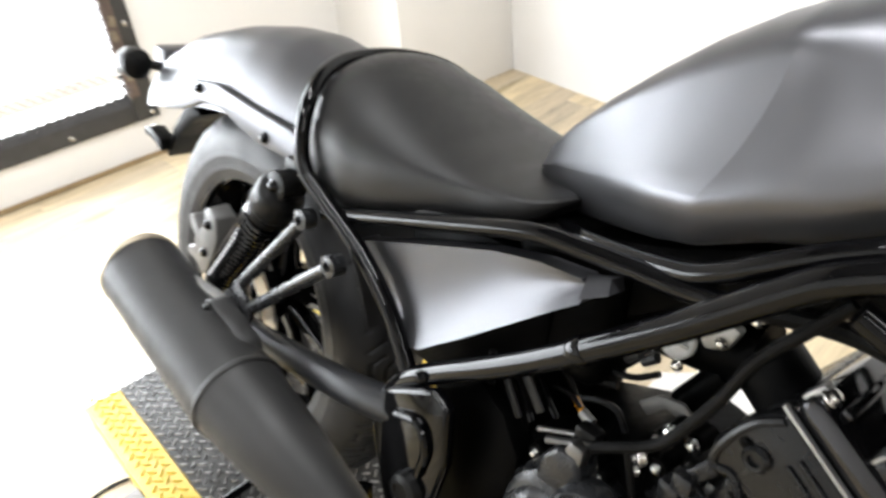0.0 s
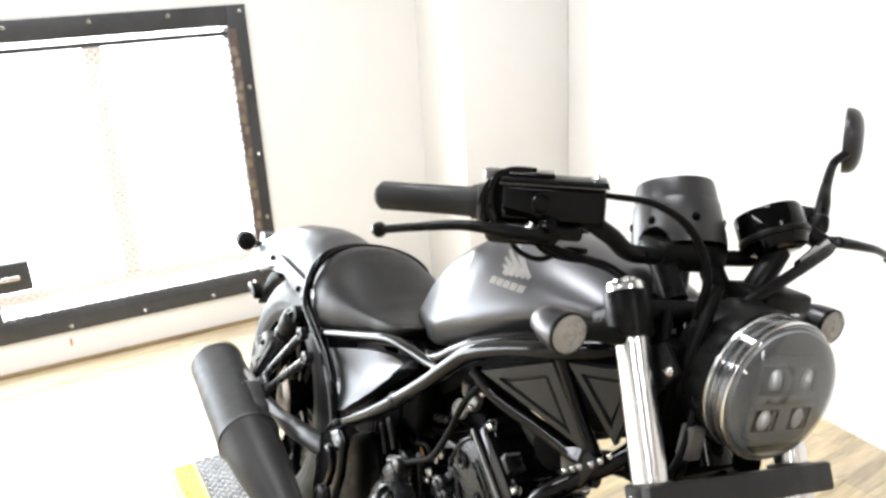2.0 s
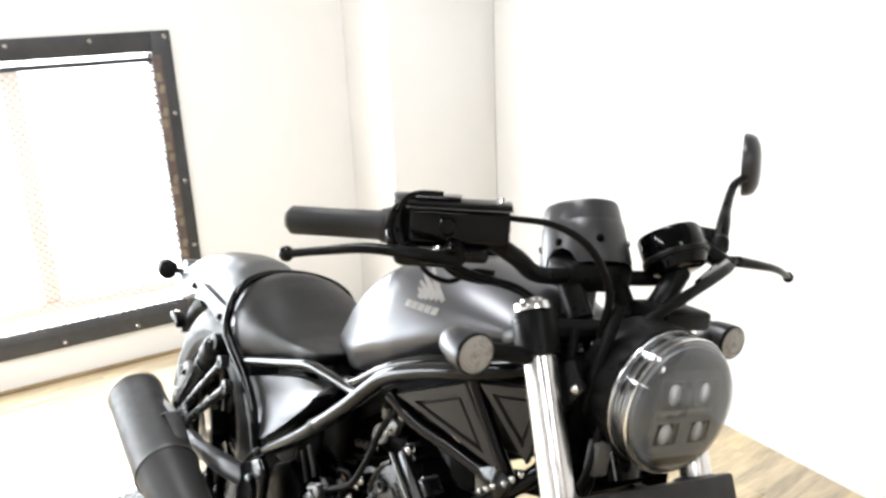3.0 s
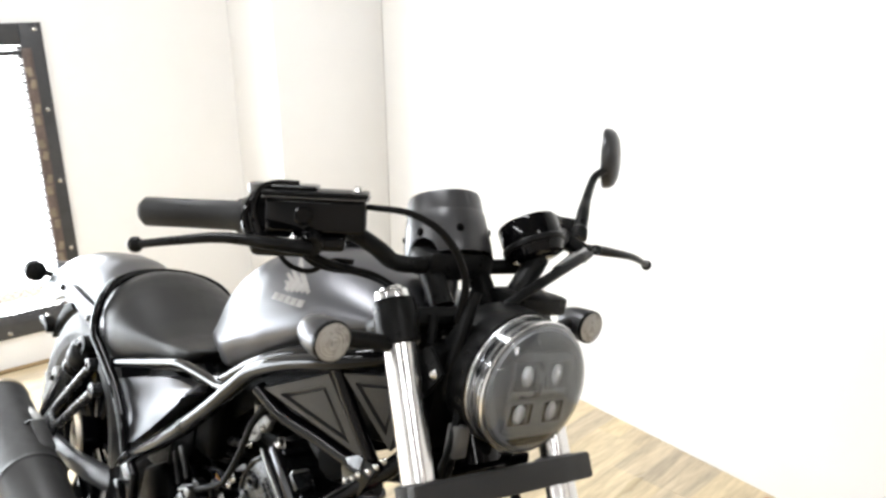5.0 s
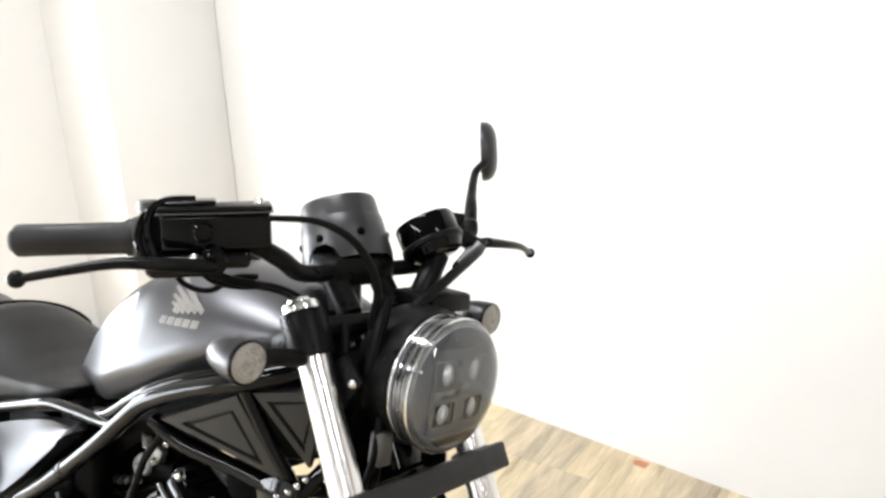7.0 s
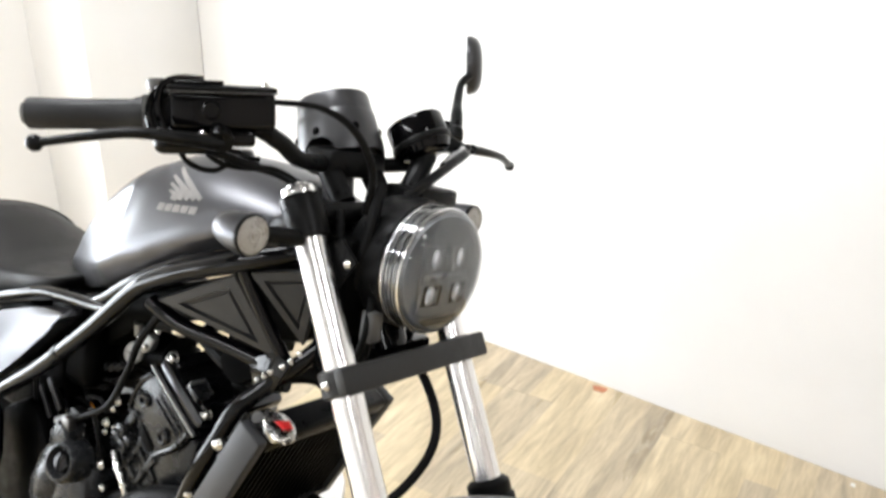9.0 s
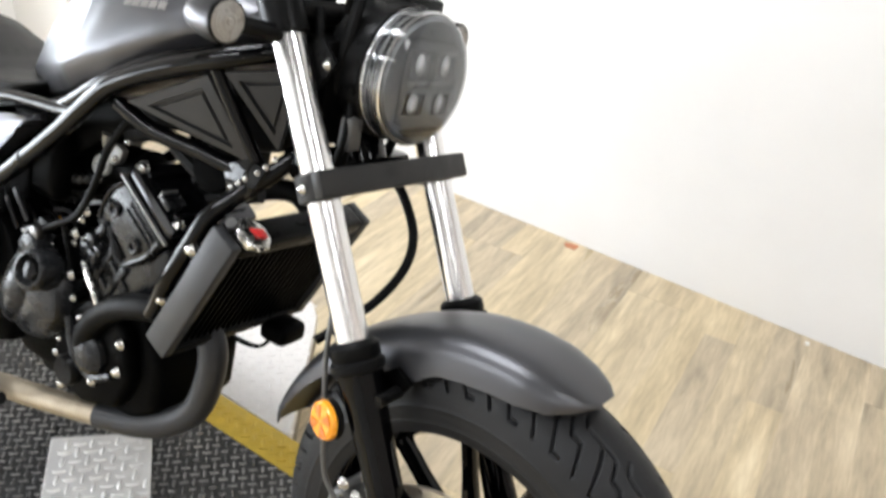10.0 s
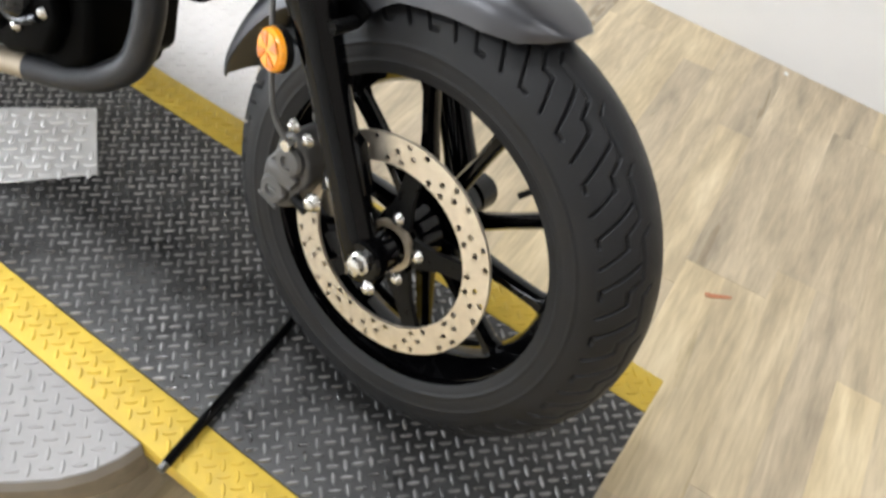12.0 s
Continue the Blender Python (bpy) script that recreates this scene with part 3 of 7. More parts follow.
def bolt(me, at, axis, parent, steer=False):
    o = new("bolt", me)
    o.parent = parent
    m = Matrix.Translation(at) @ Vector(axis).to_track_quat("Z", "Y").to_matrix().to_4x4()
    o.matrix_local = (STEER @ m) if steer else m
    return o


RIGHT = (0, -1, 0)


def fork_at(s, y):
    """A point on the fork leg's axis, s metres up from the axle."""
    return Vector((1.49 - 0.015 * C28 - s * S28, y, 0.32 - 0.015 * S28 + s * C28))


FORK = Vector((-S28, 0, C28))


# wheels
def tyre(centre, radius, width, pitches, cols_per, rows, reach):
    """A tyre with a cut tread: half-round crown, sidewalls, zigzag grooves across each shoulder."""
    rim_r = 0.205
    half = width / 2
    prof = []
    for i in range(rows + 1):
        a = radians(-118 + 236 * i / rows)
        y = half * math.sin(a) * (1.0 if abs(a) < radians(90) else 1.0)
        depth = (radius - rim_r) / (1 + math.cos(radians(62)))
        r = radius - depth + depth * math.cos(a)
        bead = 0.0012 if 1.5 < abs(a) < 1.56 or 1.80 < abs(a) < 1.86 else 0
        prof.append((r, y + (bead if a > 0 else -bead), a))
    n = pitches * cols_per
    pitch = 2 * math.pi * radius / pitches
    # two grooves a pitch: a long stepped one that turns along the crown, and a hooked one that joins it
    paths = ([(1.16, 0.0), (0.70, 0.30), (0.71, 0.52), (0.44, 0.72), (0.42, 1.42), (0.26, 1.56)], [(0.43, 1.03), (1.15, 0.56), (1.13, 0.40)])
    arc = half * 1.05
    segs = [(t0 * arc, (c0 + sh) * pitch, t1 * arc, (c1 + sh) * pitch) for sh in (-2, -1, 0, 1) for p in paths for (t0, c0), (t1, c1) in zip(p, p[1:])]

    def groove(a, c):
        t = abs(a)
        if t > reach or t < 0.05:
            return 0.0
        best = 9
        px, py = t * arc, c
        for x0, y0, x1, y1 in segs:
            vx, vy = x1 - x0, y1 - y0
            k = max(0, min(1, ((px - x0) * vx + (py - y0) * vy) / (vx * vx + vy * vy)))
            best = min(best, math.hypot(px - x0 - k * vx, py - y0 - k * vy))
        return min(max((0.0021 - best) / 0.0009, 0.0), 1.0)

    table = [[groove(a, (pitch * j / cols_per + (pitch * 0.5 if a > 0 else 0)) % pitch) for j in range(cols_per)] for r, y, a in prof]
    verts, faces = [], []
    for j in range(n):
        th = 2 * math.pi * j / n
        cs, sn = math.cos(th), math.sin(th)
        for i, (r, y, a) in enumerate(prof):
            rr = r
            g = table[i][j % cols_per]
            yy = y
            if g:
                rr -= 0.006 * g * math.cos(a)
                yy -= 0.006 * g * math.sin(a)
            verts.append((centre.x + rr * cs, yy, centre.z + rr * sn))
    m = len(prof)
    for j in range(n):
        k = (j + 1) % n
        for i in range(m - 1):
            faces.append((j * m + i, j * m + i + 1, k * m + i + 1, k * m + i))
    me = bpy.data.meshes.new("tyre")
    me.from_pydata(verts, [], faces)
    me.polygons.foreach_set("use_smooth", [True] * len(faces))
    me.update()
    return me


def mesh_part(name, me, mat, parent, label="", steer=False):
    me.materials.append(mat)
    if steer:
        me.transform(STEER)
    ob = new(name, me)
    ob.parent = parent
    if label:
        tagged(ob, label)
    return ob


def ring_band(centre, r0, r1, y0, y1, segs=64):
    return lathe([(r0, y0), (r1, y0), (r1, y1), (r0, y1)], centre, (0, 1, 0), segs, closed=True)


def wheel(name, centre, radius, width, steer, spokes, label):
    put = fpart if steer else bpart
    hub = put(name, lathe([(0.018, -0.075), (0.04, -0.07), (0.044, -0.03), (0.036, -0.02), (0.036, 0.02), (0.044, 0.03), (0.04, 0.07), (0.018, 0.075)], centre, (0, 1, 0), 32), GLOSS, BIKE, label)
    me = tyre(centre, radius, width, 28, 54 if steer else 32, 150 if steer else 80, 1.26 if steer else 0.8)
    mesh_part("tyre", me, RUBBER, hub, "black road tyre with zigzag tread grooves", steer)
    w = width / 2
    # cast rim with lips
    prof = [(0.214, -w * 0.83), (0.219, -w * 0.80), (0.219, -w * 0.74), (0.205, -w * 0.68), (0.192, -w * 0.35), (0.186, -w * 0.2), (0.186, w * 0.2), (0.192, w * 0.35), (0.205, w * 0.68), (0.219, w * 0.74), (0.219, w * 0.80), (0.214, w * 0.83), (0.203, w * 0.5), (0.200, 0), (0.203, -w * 0.5)]
    put("rim", lathe(prof, centre, (0, 1, 0), 72, closed=True), GLOSS, hub, "gloss black cast rim")
    if not steer:
        put("rim_edge", lathe([(0.206, -w * 0.845), (0.222, -w * 0.855), (0.222, -w * 0.835), (0.206, -w * 0.825)], centre, (0, 1, 0), 72, closed=True), GALVSTEEL, hub, "dull grey rim edge")
    for i in range(spokes):
        a = 2 * math.pi * (i + (-0.08 if steer else 0.35)) / spokes
        d, s = Vector((math.cos(a), 0, math.sin(a))), Vector((-math.sin(a), 0, math.cos(a)))
        secs = []
        for r, hw_, hy in ((0.03, 0.014, 0.022), (0.07, 0.0105, 0.017), (0.13, 0.0085, 0.013), (0.175, 0.0095, 0.013), (0.190, 0.014, 0.016)):
            c = centre + d * r
            secs.append([c + s * hw_ * p + Vector((0, hy * q, 0)) for p, q in ((-1, -0.5), (-0.5, -1), (0.5, -1), (1, -0.5), (1, 0.5), (0.5, 1), (-0.5, 1), (-1, 0.5))])
        put("spoke", loft(secs), GLOSS, hub)
    va = 0.80 if steer else 0.45
    put("tyre_valve", tube([centre + Vector((0.186 * math.cos(va), 0, 0.186 * math.sin(va))), centre + Vector((0.155 * math.cos(va), -0.012, 0.155 * math.sin(va)))], 0.004, 10), SOFTRUBBER, hub)
    return hub


FW = wheel("front_wheel", AXLE_F, 0.3078, 0.136, True, 10, "gloss black cast front wheel with ten slim spokes")
RW = wheel("rear_wheel", AXLE_R, 0.323, 0.15, False, 10, "gloss black cast rear wheel")


def brake_disc():
    y0, y1 = -0.088, -0.083
    bm = bmesh.new()
    n, rows = 36, [(0.110, 0.122), (0.122, 0.134), (0.134, 0.1455)]
    for ri, (ra, rb) in enumerate(rows):
        for k in range(n):
            off = (0, 0.33, 0.66)[ri] * 2 * math.pi / n
            a0, a1 = 2 * math.pi * k / n + off, 2 * math.pi * (k + 1) / n + off
            am, rm = (a0 + a1) / 2, (ra + rb) / 2
            edge = [(ra, a0), (ra, am), (ra, a1), (rm, a1), (rb, a1), (rb, am), (rb, a0), (rm, a0)]
            if (k + ri) % 3 == 2:
                hr = 0.0
            else:
                hr = 0.0041
            for y in (y0, y1):
                out = [bm.verts.new((AXLE_F.x + r * math.cos(a), y, AXLE_F.z + r * math.sin(a))) for r, a in edge]
                if hr:
                    hole = [bm.verts.new((AXLE_F.x + rm * math.cos(am) + hr * (v.co.x - AXLE_F.x - rm * math.cos(am)) / (v.co - Vector((AXLE_F.x + rm * math.cos(am), y, AXLE_F.z + rm * math.sin(am)))).length, y, AXLE_F.z + rm * math.sin(am) + hr * (v.co.z - AXLE_F.z - rm * math.sin(am)) / (v.co - Vector((AXLE_F.x + rm * math.cos(am), y, AXLE_F.z + rm * math.sin(am)))).length)) for v in out]
                    for i in range(8):
                        bm.faces.new((out[i], out[(i + 1) % 8], hole[(i + 1) % 8], hole[i]))
                else:
                    bm.faces.new(out)
    for r in (0.110, 0.1455):
        for k in range(72):
            a0, a1 = 2 * math.pi * k / 72, 2 * math.pi * (k + 1) / 72
            bm.faces.new([bm.verts.new((AXLE_F.x + r * math.cos(a), y, AXLE_F.z + r * math.sin(a))) for a, y in ((a0, y0), (a1, y0), (a1, y1), (a0, y1))])
    disc = fpart("brake_disc", bm, DISC, FW, "drilled tan steel brake disc", smooth=False)
    for i in range(5):
        a = 2 * math.pi * (i + 0.2) / 5
        d, s = Vector((math.cos(a), 0, math.sin(a))), Vector((-math.sin(a), 0, math.cos(a)))
        secs = []
        for r, hw_ in ((0.035, 0.02), (0.07, 0.012), (0.1, 0.011), (0.119, 0.013)):
            c = AXLE_F + d * r + Vector((0, -0.079, 0))
            secs.append([c + s * hw_ * p + Vector((0, 0.0035 * q, 0)) for p, q in ((-1, -1), (1, -1), (1, 1), (-1, 1))])
        fpart("disc_arm", loft(secs), PLASTIC, FW)
        bolt(BOLT_M, AXLE_F + d * 0.043 + Vector((0, -0.082, 0)), RIGHT, FW, True)
    fpart("speed_ring", ring_band(AXLE_F + Vector((0, -0.081, 0)), 0.026, 0.034, -0.004, 0.004, 32), TAN, FW)


brake_disc()


def fork():
    for s in (-1, 1):
        y = 0.115 * s
        low = fork_at(-0.012, y)
        leg = fpart("fork_lower", lathe([(0.018, -0.03), (0.0235, -0.02), (0.0245, 0.03), (0.0228, 0.08), (0.0235, 0.19), (0.0262, 0.270), (0.0285, 0.290), (0.030, 0.298)], fork_at(-0.010, y), FORK, 28), GLOSS, BIKE, "black lower fork leg")
        fpart("dust_seal", lathe([(0.030, 0.298), (0.0335, 0.301), (0.0335, 0.311), (0.0295, 0.314), (0.031, 0.317), (0.031, 0.330), (0.026, 0.335), (0.021, 0.337)], fork_at(-0.010, y), FORK, 28), SOFTRUBBER, leg)
        fpart("fork_tube", lathe([(0.0205, 0.320), (0.0205, 0.71)], fork_at(0, y), FORK, 36), CHROME, BIKE, "bright chrome fork tube")
        cl = fpart("fork_clamp", lathe([(0.0215, 0.690), (0.0262, 0.692), (0.0264, 0.700), (0.0272, 0.712), (0.0272, 0.741), (0.0258, 0.745), (0.0235, 0.746)], fork_at(0, y), FORK, 32), PLASTIC, BIKE, "satin black top clamp")
        fpart("fork_cap", lathe([(0.0225, 0.744), (0.0228, 0.7525), (0.0215, 0.7555), (0.0145, 0.7565), (0.0140, 0.7600), (0.0115, 0.7615), (0, 0.7615)], fork_at(0, y), FORK, 28), CHROME, cl)
        # axle lug
        fpart("axle_lug", lathe([(0.024, -0.022), (0.027, -0.018), (0.027, 0.018), (0.024, 0.022)], (AXLE_F.x, y, AXLE_F.z), (0, 1, 0), 24), GLOSS, leg)
        if s < 0:
            fpart("axle_nut", lathe([(0.0155, 0), (0.0155, 0.004), (0.012, 0.006), (0.0115, 0.014), (0.006, 0.016), (0, 0.016)], (AXLE_F.x, y - 0.022, AXLE_F.z), (0, -1, 0), 6), STEEL, leg)
            bolt(BOLT_M, (1.514, y - 0.02, 0.283), RIGHT, leg, True)
            # lugs for caliper and fender
            fpart("caliper_lug", prism([(1.405, 0.352), (1.47, 0.38), (1.445, 0.435), (1.40, 0.46), (1.375, 0.455), (1.40, 0.41)], "y", -0.118, -0.10, 0.003), GLOSS, leg)
            bolt(BOLT_L, (1.39, -0.118, 0.446), RIGHT, leg, True)
            bolt(BOLT_L, (1.425, -0.118, 0.377), RIGHT, leg, True)
    # lower yoke and its cover bar
    fpart("lower_yoke", box(1.15, 1.215, -0.085, 0.085, 0.745, 0.785, 0.008), GLOSS, BIKE)
    m = Matrix.Translation(fork_at(0.512, 0)) @ Matrix.Rotation(radians(-28), 4, "Y")
    fpart("fork_cover_bar", turned(box(0.018, 0.034, -0.147, 0.147, -0.017, 0.017, 0.004), m), MATTE, BIKE, "flat black cover bar across the fork")
    for s in (-1, 1):
        fpart("yoke_collar", lathe([(0.021, 0.494), (0.0285, 0.497), (0.0285, 0.527), (0.021, 0.530)], fork_at(0, 0.115 * s), FORK, 28), MATTE, BIKE)
        bolt(BOLT_S, fork_at(0.512, s * 0.144), (0, s, 0), BIKE, True)
    # top yoke and steering head
    m = Matrix.Translation(fork_at(0.722, 0)) @ Matrix.Rotation(radians(-28), 4, "Y")
    fpart("top_yoke", turned(box(-0.07, 0.018, -0.118, 0.118, -0.012, 0.012, 0.008), m), PLASTIC, BIKE)
    bpart("steering_head", tube([(1.118, 0, 0.93), (1.20, 0, 0.775)], 0.032, 24), GLOSS, BIKE)
    # cables and the dark loom between the legs
    for pts, r in (([(1.20, -0.05, 1.0), (1.205, -0.07, 0.93), (1.19, -0.07, 0.86), (1.15, -0.06, 0.80)], 0.008),
                   ([(1.16, -0.075, 0.96), (1.18, -0.085, 0.88), (1.185, -0.08, 0.80), (1.17, -0.06, 0.73)], 0.006),
                   ([(1.18, 0.05, 0.98), (1.2, 0.07, 0.9), (1.19, 0.07, 0.8), (1.17, 0.04, 0.72)], 0.007),
                   ([(1.215, -0.06, 0.87), (1.225, -0.072, 0.82), (1.21, -0.07, 0.77)], 0.005)):
        fpart("cable", tube(pts, r, 10), SOFTRUBBER, BIKE)
    fpart("wiring_box", box(1.15, 1.20, -0.09, 0.09, 0.80, 0.93, 0.01), CASE, BIKE)
    fpart("plug", box(1.213, 1.234, -0.073, -0.051, 0.803, 0.844, 0.004), CALIPER, BIKE, "grey wiring plug")
    fpart("plug_wire", tube([(1.223, -0.062, 0.805), (1.222, -0.063, 0.785), (1.212, -0.06, 0.765)], 0.0035, 8), SOFTRUBBER, BIKE)


fork()


def front_fender():
    # crown radius and half width by angle
    table = [(70.5, 0.328, 0.022, 0.326), (73, 0.331, 0.046, 0.314), (77, 0.334, 0.063, 0.300), (84, 0.338, 0.073, 0.292), (95, 0.339, 0.076, 0.288), (105, 0.339, 0.077, 0.287), (112, 0.339, 0.077, 0.272), (118, 0.339, 0.077, 0.268), (126, 0.340, 0.074, 0.290), (140, 0.347, 0.070, 0.308), (155, 0.349, 0.063, 0.322), (166, 0.353, 0.052, 0.336), (172, 0.357, 0.034, 0.348)]
    secs = []
    for i in range(46):
        a = 70.5 + (172 - 70.5) * i / 45
        R, hw_, edge = lerp_table(table, a)
        ca, sa = math.cos(radians(a)), math.sin(radians(a))
        ring = []
        for k in range(21):
            u = -1 + 2 * k / 20
            # flat-topped arch: super-ellipse across
            yy = hw_ * (1 if u > 0 else -1) * (1 - (1 - abs(u)) ** 1.9)
            rr = edge + (R - edge) * (1 - abs(u) ** 2.6)
            ring.append((AXLE_F.x + rr * ca, yy, AXLE_F.z + rr * sa))
        secs.append(ring)
    fen = fpart("front_fender", thicken(loft(secs, ring=False), 0.003), PAINT, BIKE, "satin grey front fender", angle=60)
    for s in (-1, 1):
        fpart("fender_stay", prism([(1.345, 0.555), (1.375, 0.578), (1.40, 0.565), (1.385, 0.540), (1.36, 0.532)], "y", s * 0.082 - 0.004, s * 0.082 + 0.004, 0.003), CASE, fen)
        fpart("fender_boss", tube([(1.382, s * 0.085, 0.548), (1.382, s * 0.125, 0.548)], 0.008, 12), PLASTIC, fen)
    return fen


front_fender()


def brake_caliper():
    out = [(1.312, 0.318), (1.322, 0.296), (1.346, 0.288), (1.366, 0.300), (1.374, 0.322), (1.386, 0.345), (1.382, 0.372), (1.368, 0.396), (1.350, 0.402), (1.330, 0.388), (1.326, 0.362), (1.314, 0.345)]
    cal = fpart("brake_caliper", prism(out, "y", -0.118, -0.056, 0.007, 3), CALIPER, BIKE, "grey brake caliper")
    for cx, cz, cr in ((1.340, 0.317, 0.0205), (1.357, 0.366, 0.0205)):
        fpart("piston_boss", lathe([(cr, -0.004), (cr, 0.007), (cr * 0.85, 0.011), (cr * 0.45, 0.012), (cr * 0.40, 0.009), (0, 0.009)], (cx, -0.117, cz), (0, -1, 0), 24), CALIPER, cal)
    fpart("caliper_bridge", prism([(1.322, 0.338), (1.366, 0.328), (1.376, 0.348), (1.330, 0.360)], "y", -0.128, -0.112, 0.003), CALIPER, cal)
    for k in range(3):
        fpart("caliper_rib", tube([(1.318 + 0.010 * k, -0.124, 0.302 + 0.016 * k), (1.350 + 0.010 * k, -0.126, 0.296 + 0.020 * k)], 0.0028, 8), DARKSTEEL, cal)
    fpart("pad_pin", tube([(1.372, -0.122, 0.322), (1.394, -0.122, 0.316)], 0.0075, 12), PLASTIC, cal)
    bolt(BOLT_L, (1.400, -0.118, 0.330), RIGHT, cal, True)
    for at in ((1.352, -0.118, 0.412), (1.375, -0.118, 0.405)):
        bolt(BOLT_M, at, RIGHT, cal, True)
    fpart("banjo", lathe([(0.008, 0), (0.009, 0.004), (0.007, 0.012), (0, 0.012)], (1.36, -0.128, 0.395), (0, -1, 0), 12), STEEL, cal)
    fpart("brake_hose", tube([(1.36, -0.135, 0.395), (1.335, -0.14, 0.43), (1.318, -0.137, 0.50), (1.30, -0.13, 0.57), (1.29, -0.12, 0.63)], 0.0034, 10), CALIPER, cal, "grey brake hose")
    # amber reflector on a small bracket
    rc, rax = Vector((1.329, -0.142, 0.503)), Vector((-0.24, -0.97, 0)).normalized()
    rm = Matrix.Translation(rc) @ rax.to_track_quat("Z", "Y").to_matrix().to_4x4()
    refl = fpart("side_reflector", lathe([(0, 0.0112), (0.0215, 0.0105), (0.0238, 0.0085), (0.0250, 0.002), (0.0250, 0.0)], rc, rax, 32), AMBER, BIKE, "round amber reflector", angle=25)
    # every other facet takes the shaded amber
    for k in range(8):
        a0, a1 = math.pi * k / 4 + 0.2, math.pi * (k + 1) / 4 + 0.12
        wedge = prism([(0.003 * math.cos((a0 + a1) / 2), 0.003 * math.sin((a0 + a1) / 2))] + [(0.0205 * math.cos(a0 + (a1 - a0) * e / 3), 0.0205 * math.sin(a0 + (a1 - a0) * e / 3)) for e in range(4)], "z", 0.0108, 0.0120 if k % 2 else 0.0126, 0.0003, 1)
        fpart("reflector_facet", turned(wedge, rm), AMBER if k % 2 else AMBERSHADED, refl, smooth=False)
    fpart("reflector_cup", lathe([(0.0262, 0.003), (0.0262, -0.006), (0.012, -0.014), (0, -0.014)], rc, rax, 24), PLASTIC, refl)


brake_caliper()


def headlight():
    c, ax = Vector((1.170, 0.008, 0.901)), Vector((1, 0, -0.03)).normalized()
    shell = fpart("headlight", lathe([(0.03, -0.012), (0.062, -0.008), (0.079, 0.004), (0.0838, 0.018), (0.0850, 0.040), (0.0852, 0.064), (0.0832, 0.066), (0.0815, 0.064), (0.080, 0.05), (0.02, 0.045)], c, ax, 56), PLASTIC, BIKE, "round black headlight with a clear lens and four lamps")
    # stepped silver bowl behind the clear rim, then the smoked face
    bowl = fpart("bowl", lathe([(0.0800, 0.060), (0.0775, 0.064), (0.0745, 0.066), (0.0740, 0.074), (0.0712, 0.076), (0.0708, 0.085), (0.0690, 0.089), (0.0675, 0.0905), (0.0665, 0.060)], c, ax, 56), DARKCHROME, shell, "stepped dark bowl")
    fpart("face", lathe([(0.0670, 0.088), (0.0660, 0.0925), (0.0610, 0.0935), (0.0600, 0.091), (0, 0.091)], c, ax, 56), HLGREY, shell, "smoky grey headlight face")
    for rr, hh in ((0.0748, 0.070), (0.0716, 0.080)):
        fpart("bowl_step", lathe([(rr, hh - 0.0018), (rr + 0.0006, hh), (rr, hh + 0.0018), (rr - 0.0006, hh)], c, ax, 56, closed=True), DARKSTEEL, bowl)
    fpart("rim_ring", lathe([(0.0805, 0.0655), (0.0805, 0.0685), (0.0785, 0.0705), (0.0775, 0.0685)], c, ax, 56, closed=True), CHROME, shell)
    m = Matrix.Translation(c + ax * 0.0912)
    # raised surround with sunk windows for the lamps
    fpart("face_panel", turned(prism([(-0.050, 0.000), (-0.044, 0.040), (-0.030, 0.047), (0.030, 0.047), (0.044, 0.040), (0.050, 0.000), (0.046, -0.044), (0.030, -0.050), (-0.030, -0.050), (-0.046, -0.044)], "x", 0, 0.0035, 0.0015), m), HLGREY, shell)
    fpart("face_panel", turned(prism([(-0.036, -0.053), (0.036, -0.053), (0.022, -0.062), (-0.022, -0.062)], "x", 0, 0.003, 0.001), m), CASE, shell)
    fpart("face_emblem", turned(lathe([(0.0, 0.003), (0.010, 0.0028), (0.011, 0.0005), (0.0, 0.0)], (0, 0, 0.0555), (1, 0, 0), 20), m @ Matrix.Diagonal((1, 1.3, 0.6, 1)) @ Matrix.Translation((0, 0, 0.037))), HLGREY, shell)
    # a lighter bar across the middle; lamp frames and wells lighter above, darker below
    fpart("face_bar", turned(box(0.0030, 0.0062, -0.047, 0.043, -0.0045, 0.0040, 0.001), m), CUPGREY, shell)
    face = c + ax * 0.0948
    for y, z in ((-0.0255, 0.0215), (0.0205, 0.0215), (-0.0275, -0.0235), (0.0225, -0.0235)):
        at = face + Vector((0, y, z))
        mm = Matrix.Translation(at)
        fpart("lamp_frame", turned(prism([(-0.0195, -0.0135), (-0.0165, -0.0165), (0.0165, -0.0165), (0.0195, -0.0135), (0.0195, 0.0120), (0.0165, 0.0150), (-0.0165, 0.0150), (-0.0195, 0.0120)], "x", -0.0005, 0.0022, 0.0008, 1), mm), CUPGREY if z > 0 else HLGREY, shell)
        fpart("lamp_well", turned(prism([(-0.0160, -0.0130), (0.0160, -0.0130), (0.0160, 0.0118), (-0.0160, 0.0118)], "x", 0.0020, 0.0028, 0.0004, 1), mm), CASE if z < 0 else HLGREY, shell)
        eye = lathe([(0.0105, 0.0), (0.0100, 0.0040), (0.0078, 0.0072), (0.0040, 0.0088), (0, 0.0090)], (0, 0, 0), ax, 20)
        fpart("lamp_lens", turned(eye, Matrix.Translation(at + ax * 0.0024 + Vector((0, -0.003, 0))) @ Matrix.Diagonal((1, 0.80, 1.18, 1))), REFLECTOR, shell, "bright bulging lamp")
        fpart("lamp_hood", turned(box(0.0026, 0.0075, 0.0072, 0.0088, -0.0115, 0.0105, 0.0005), mm), HLGREY, shell)
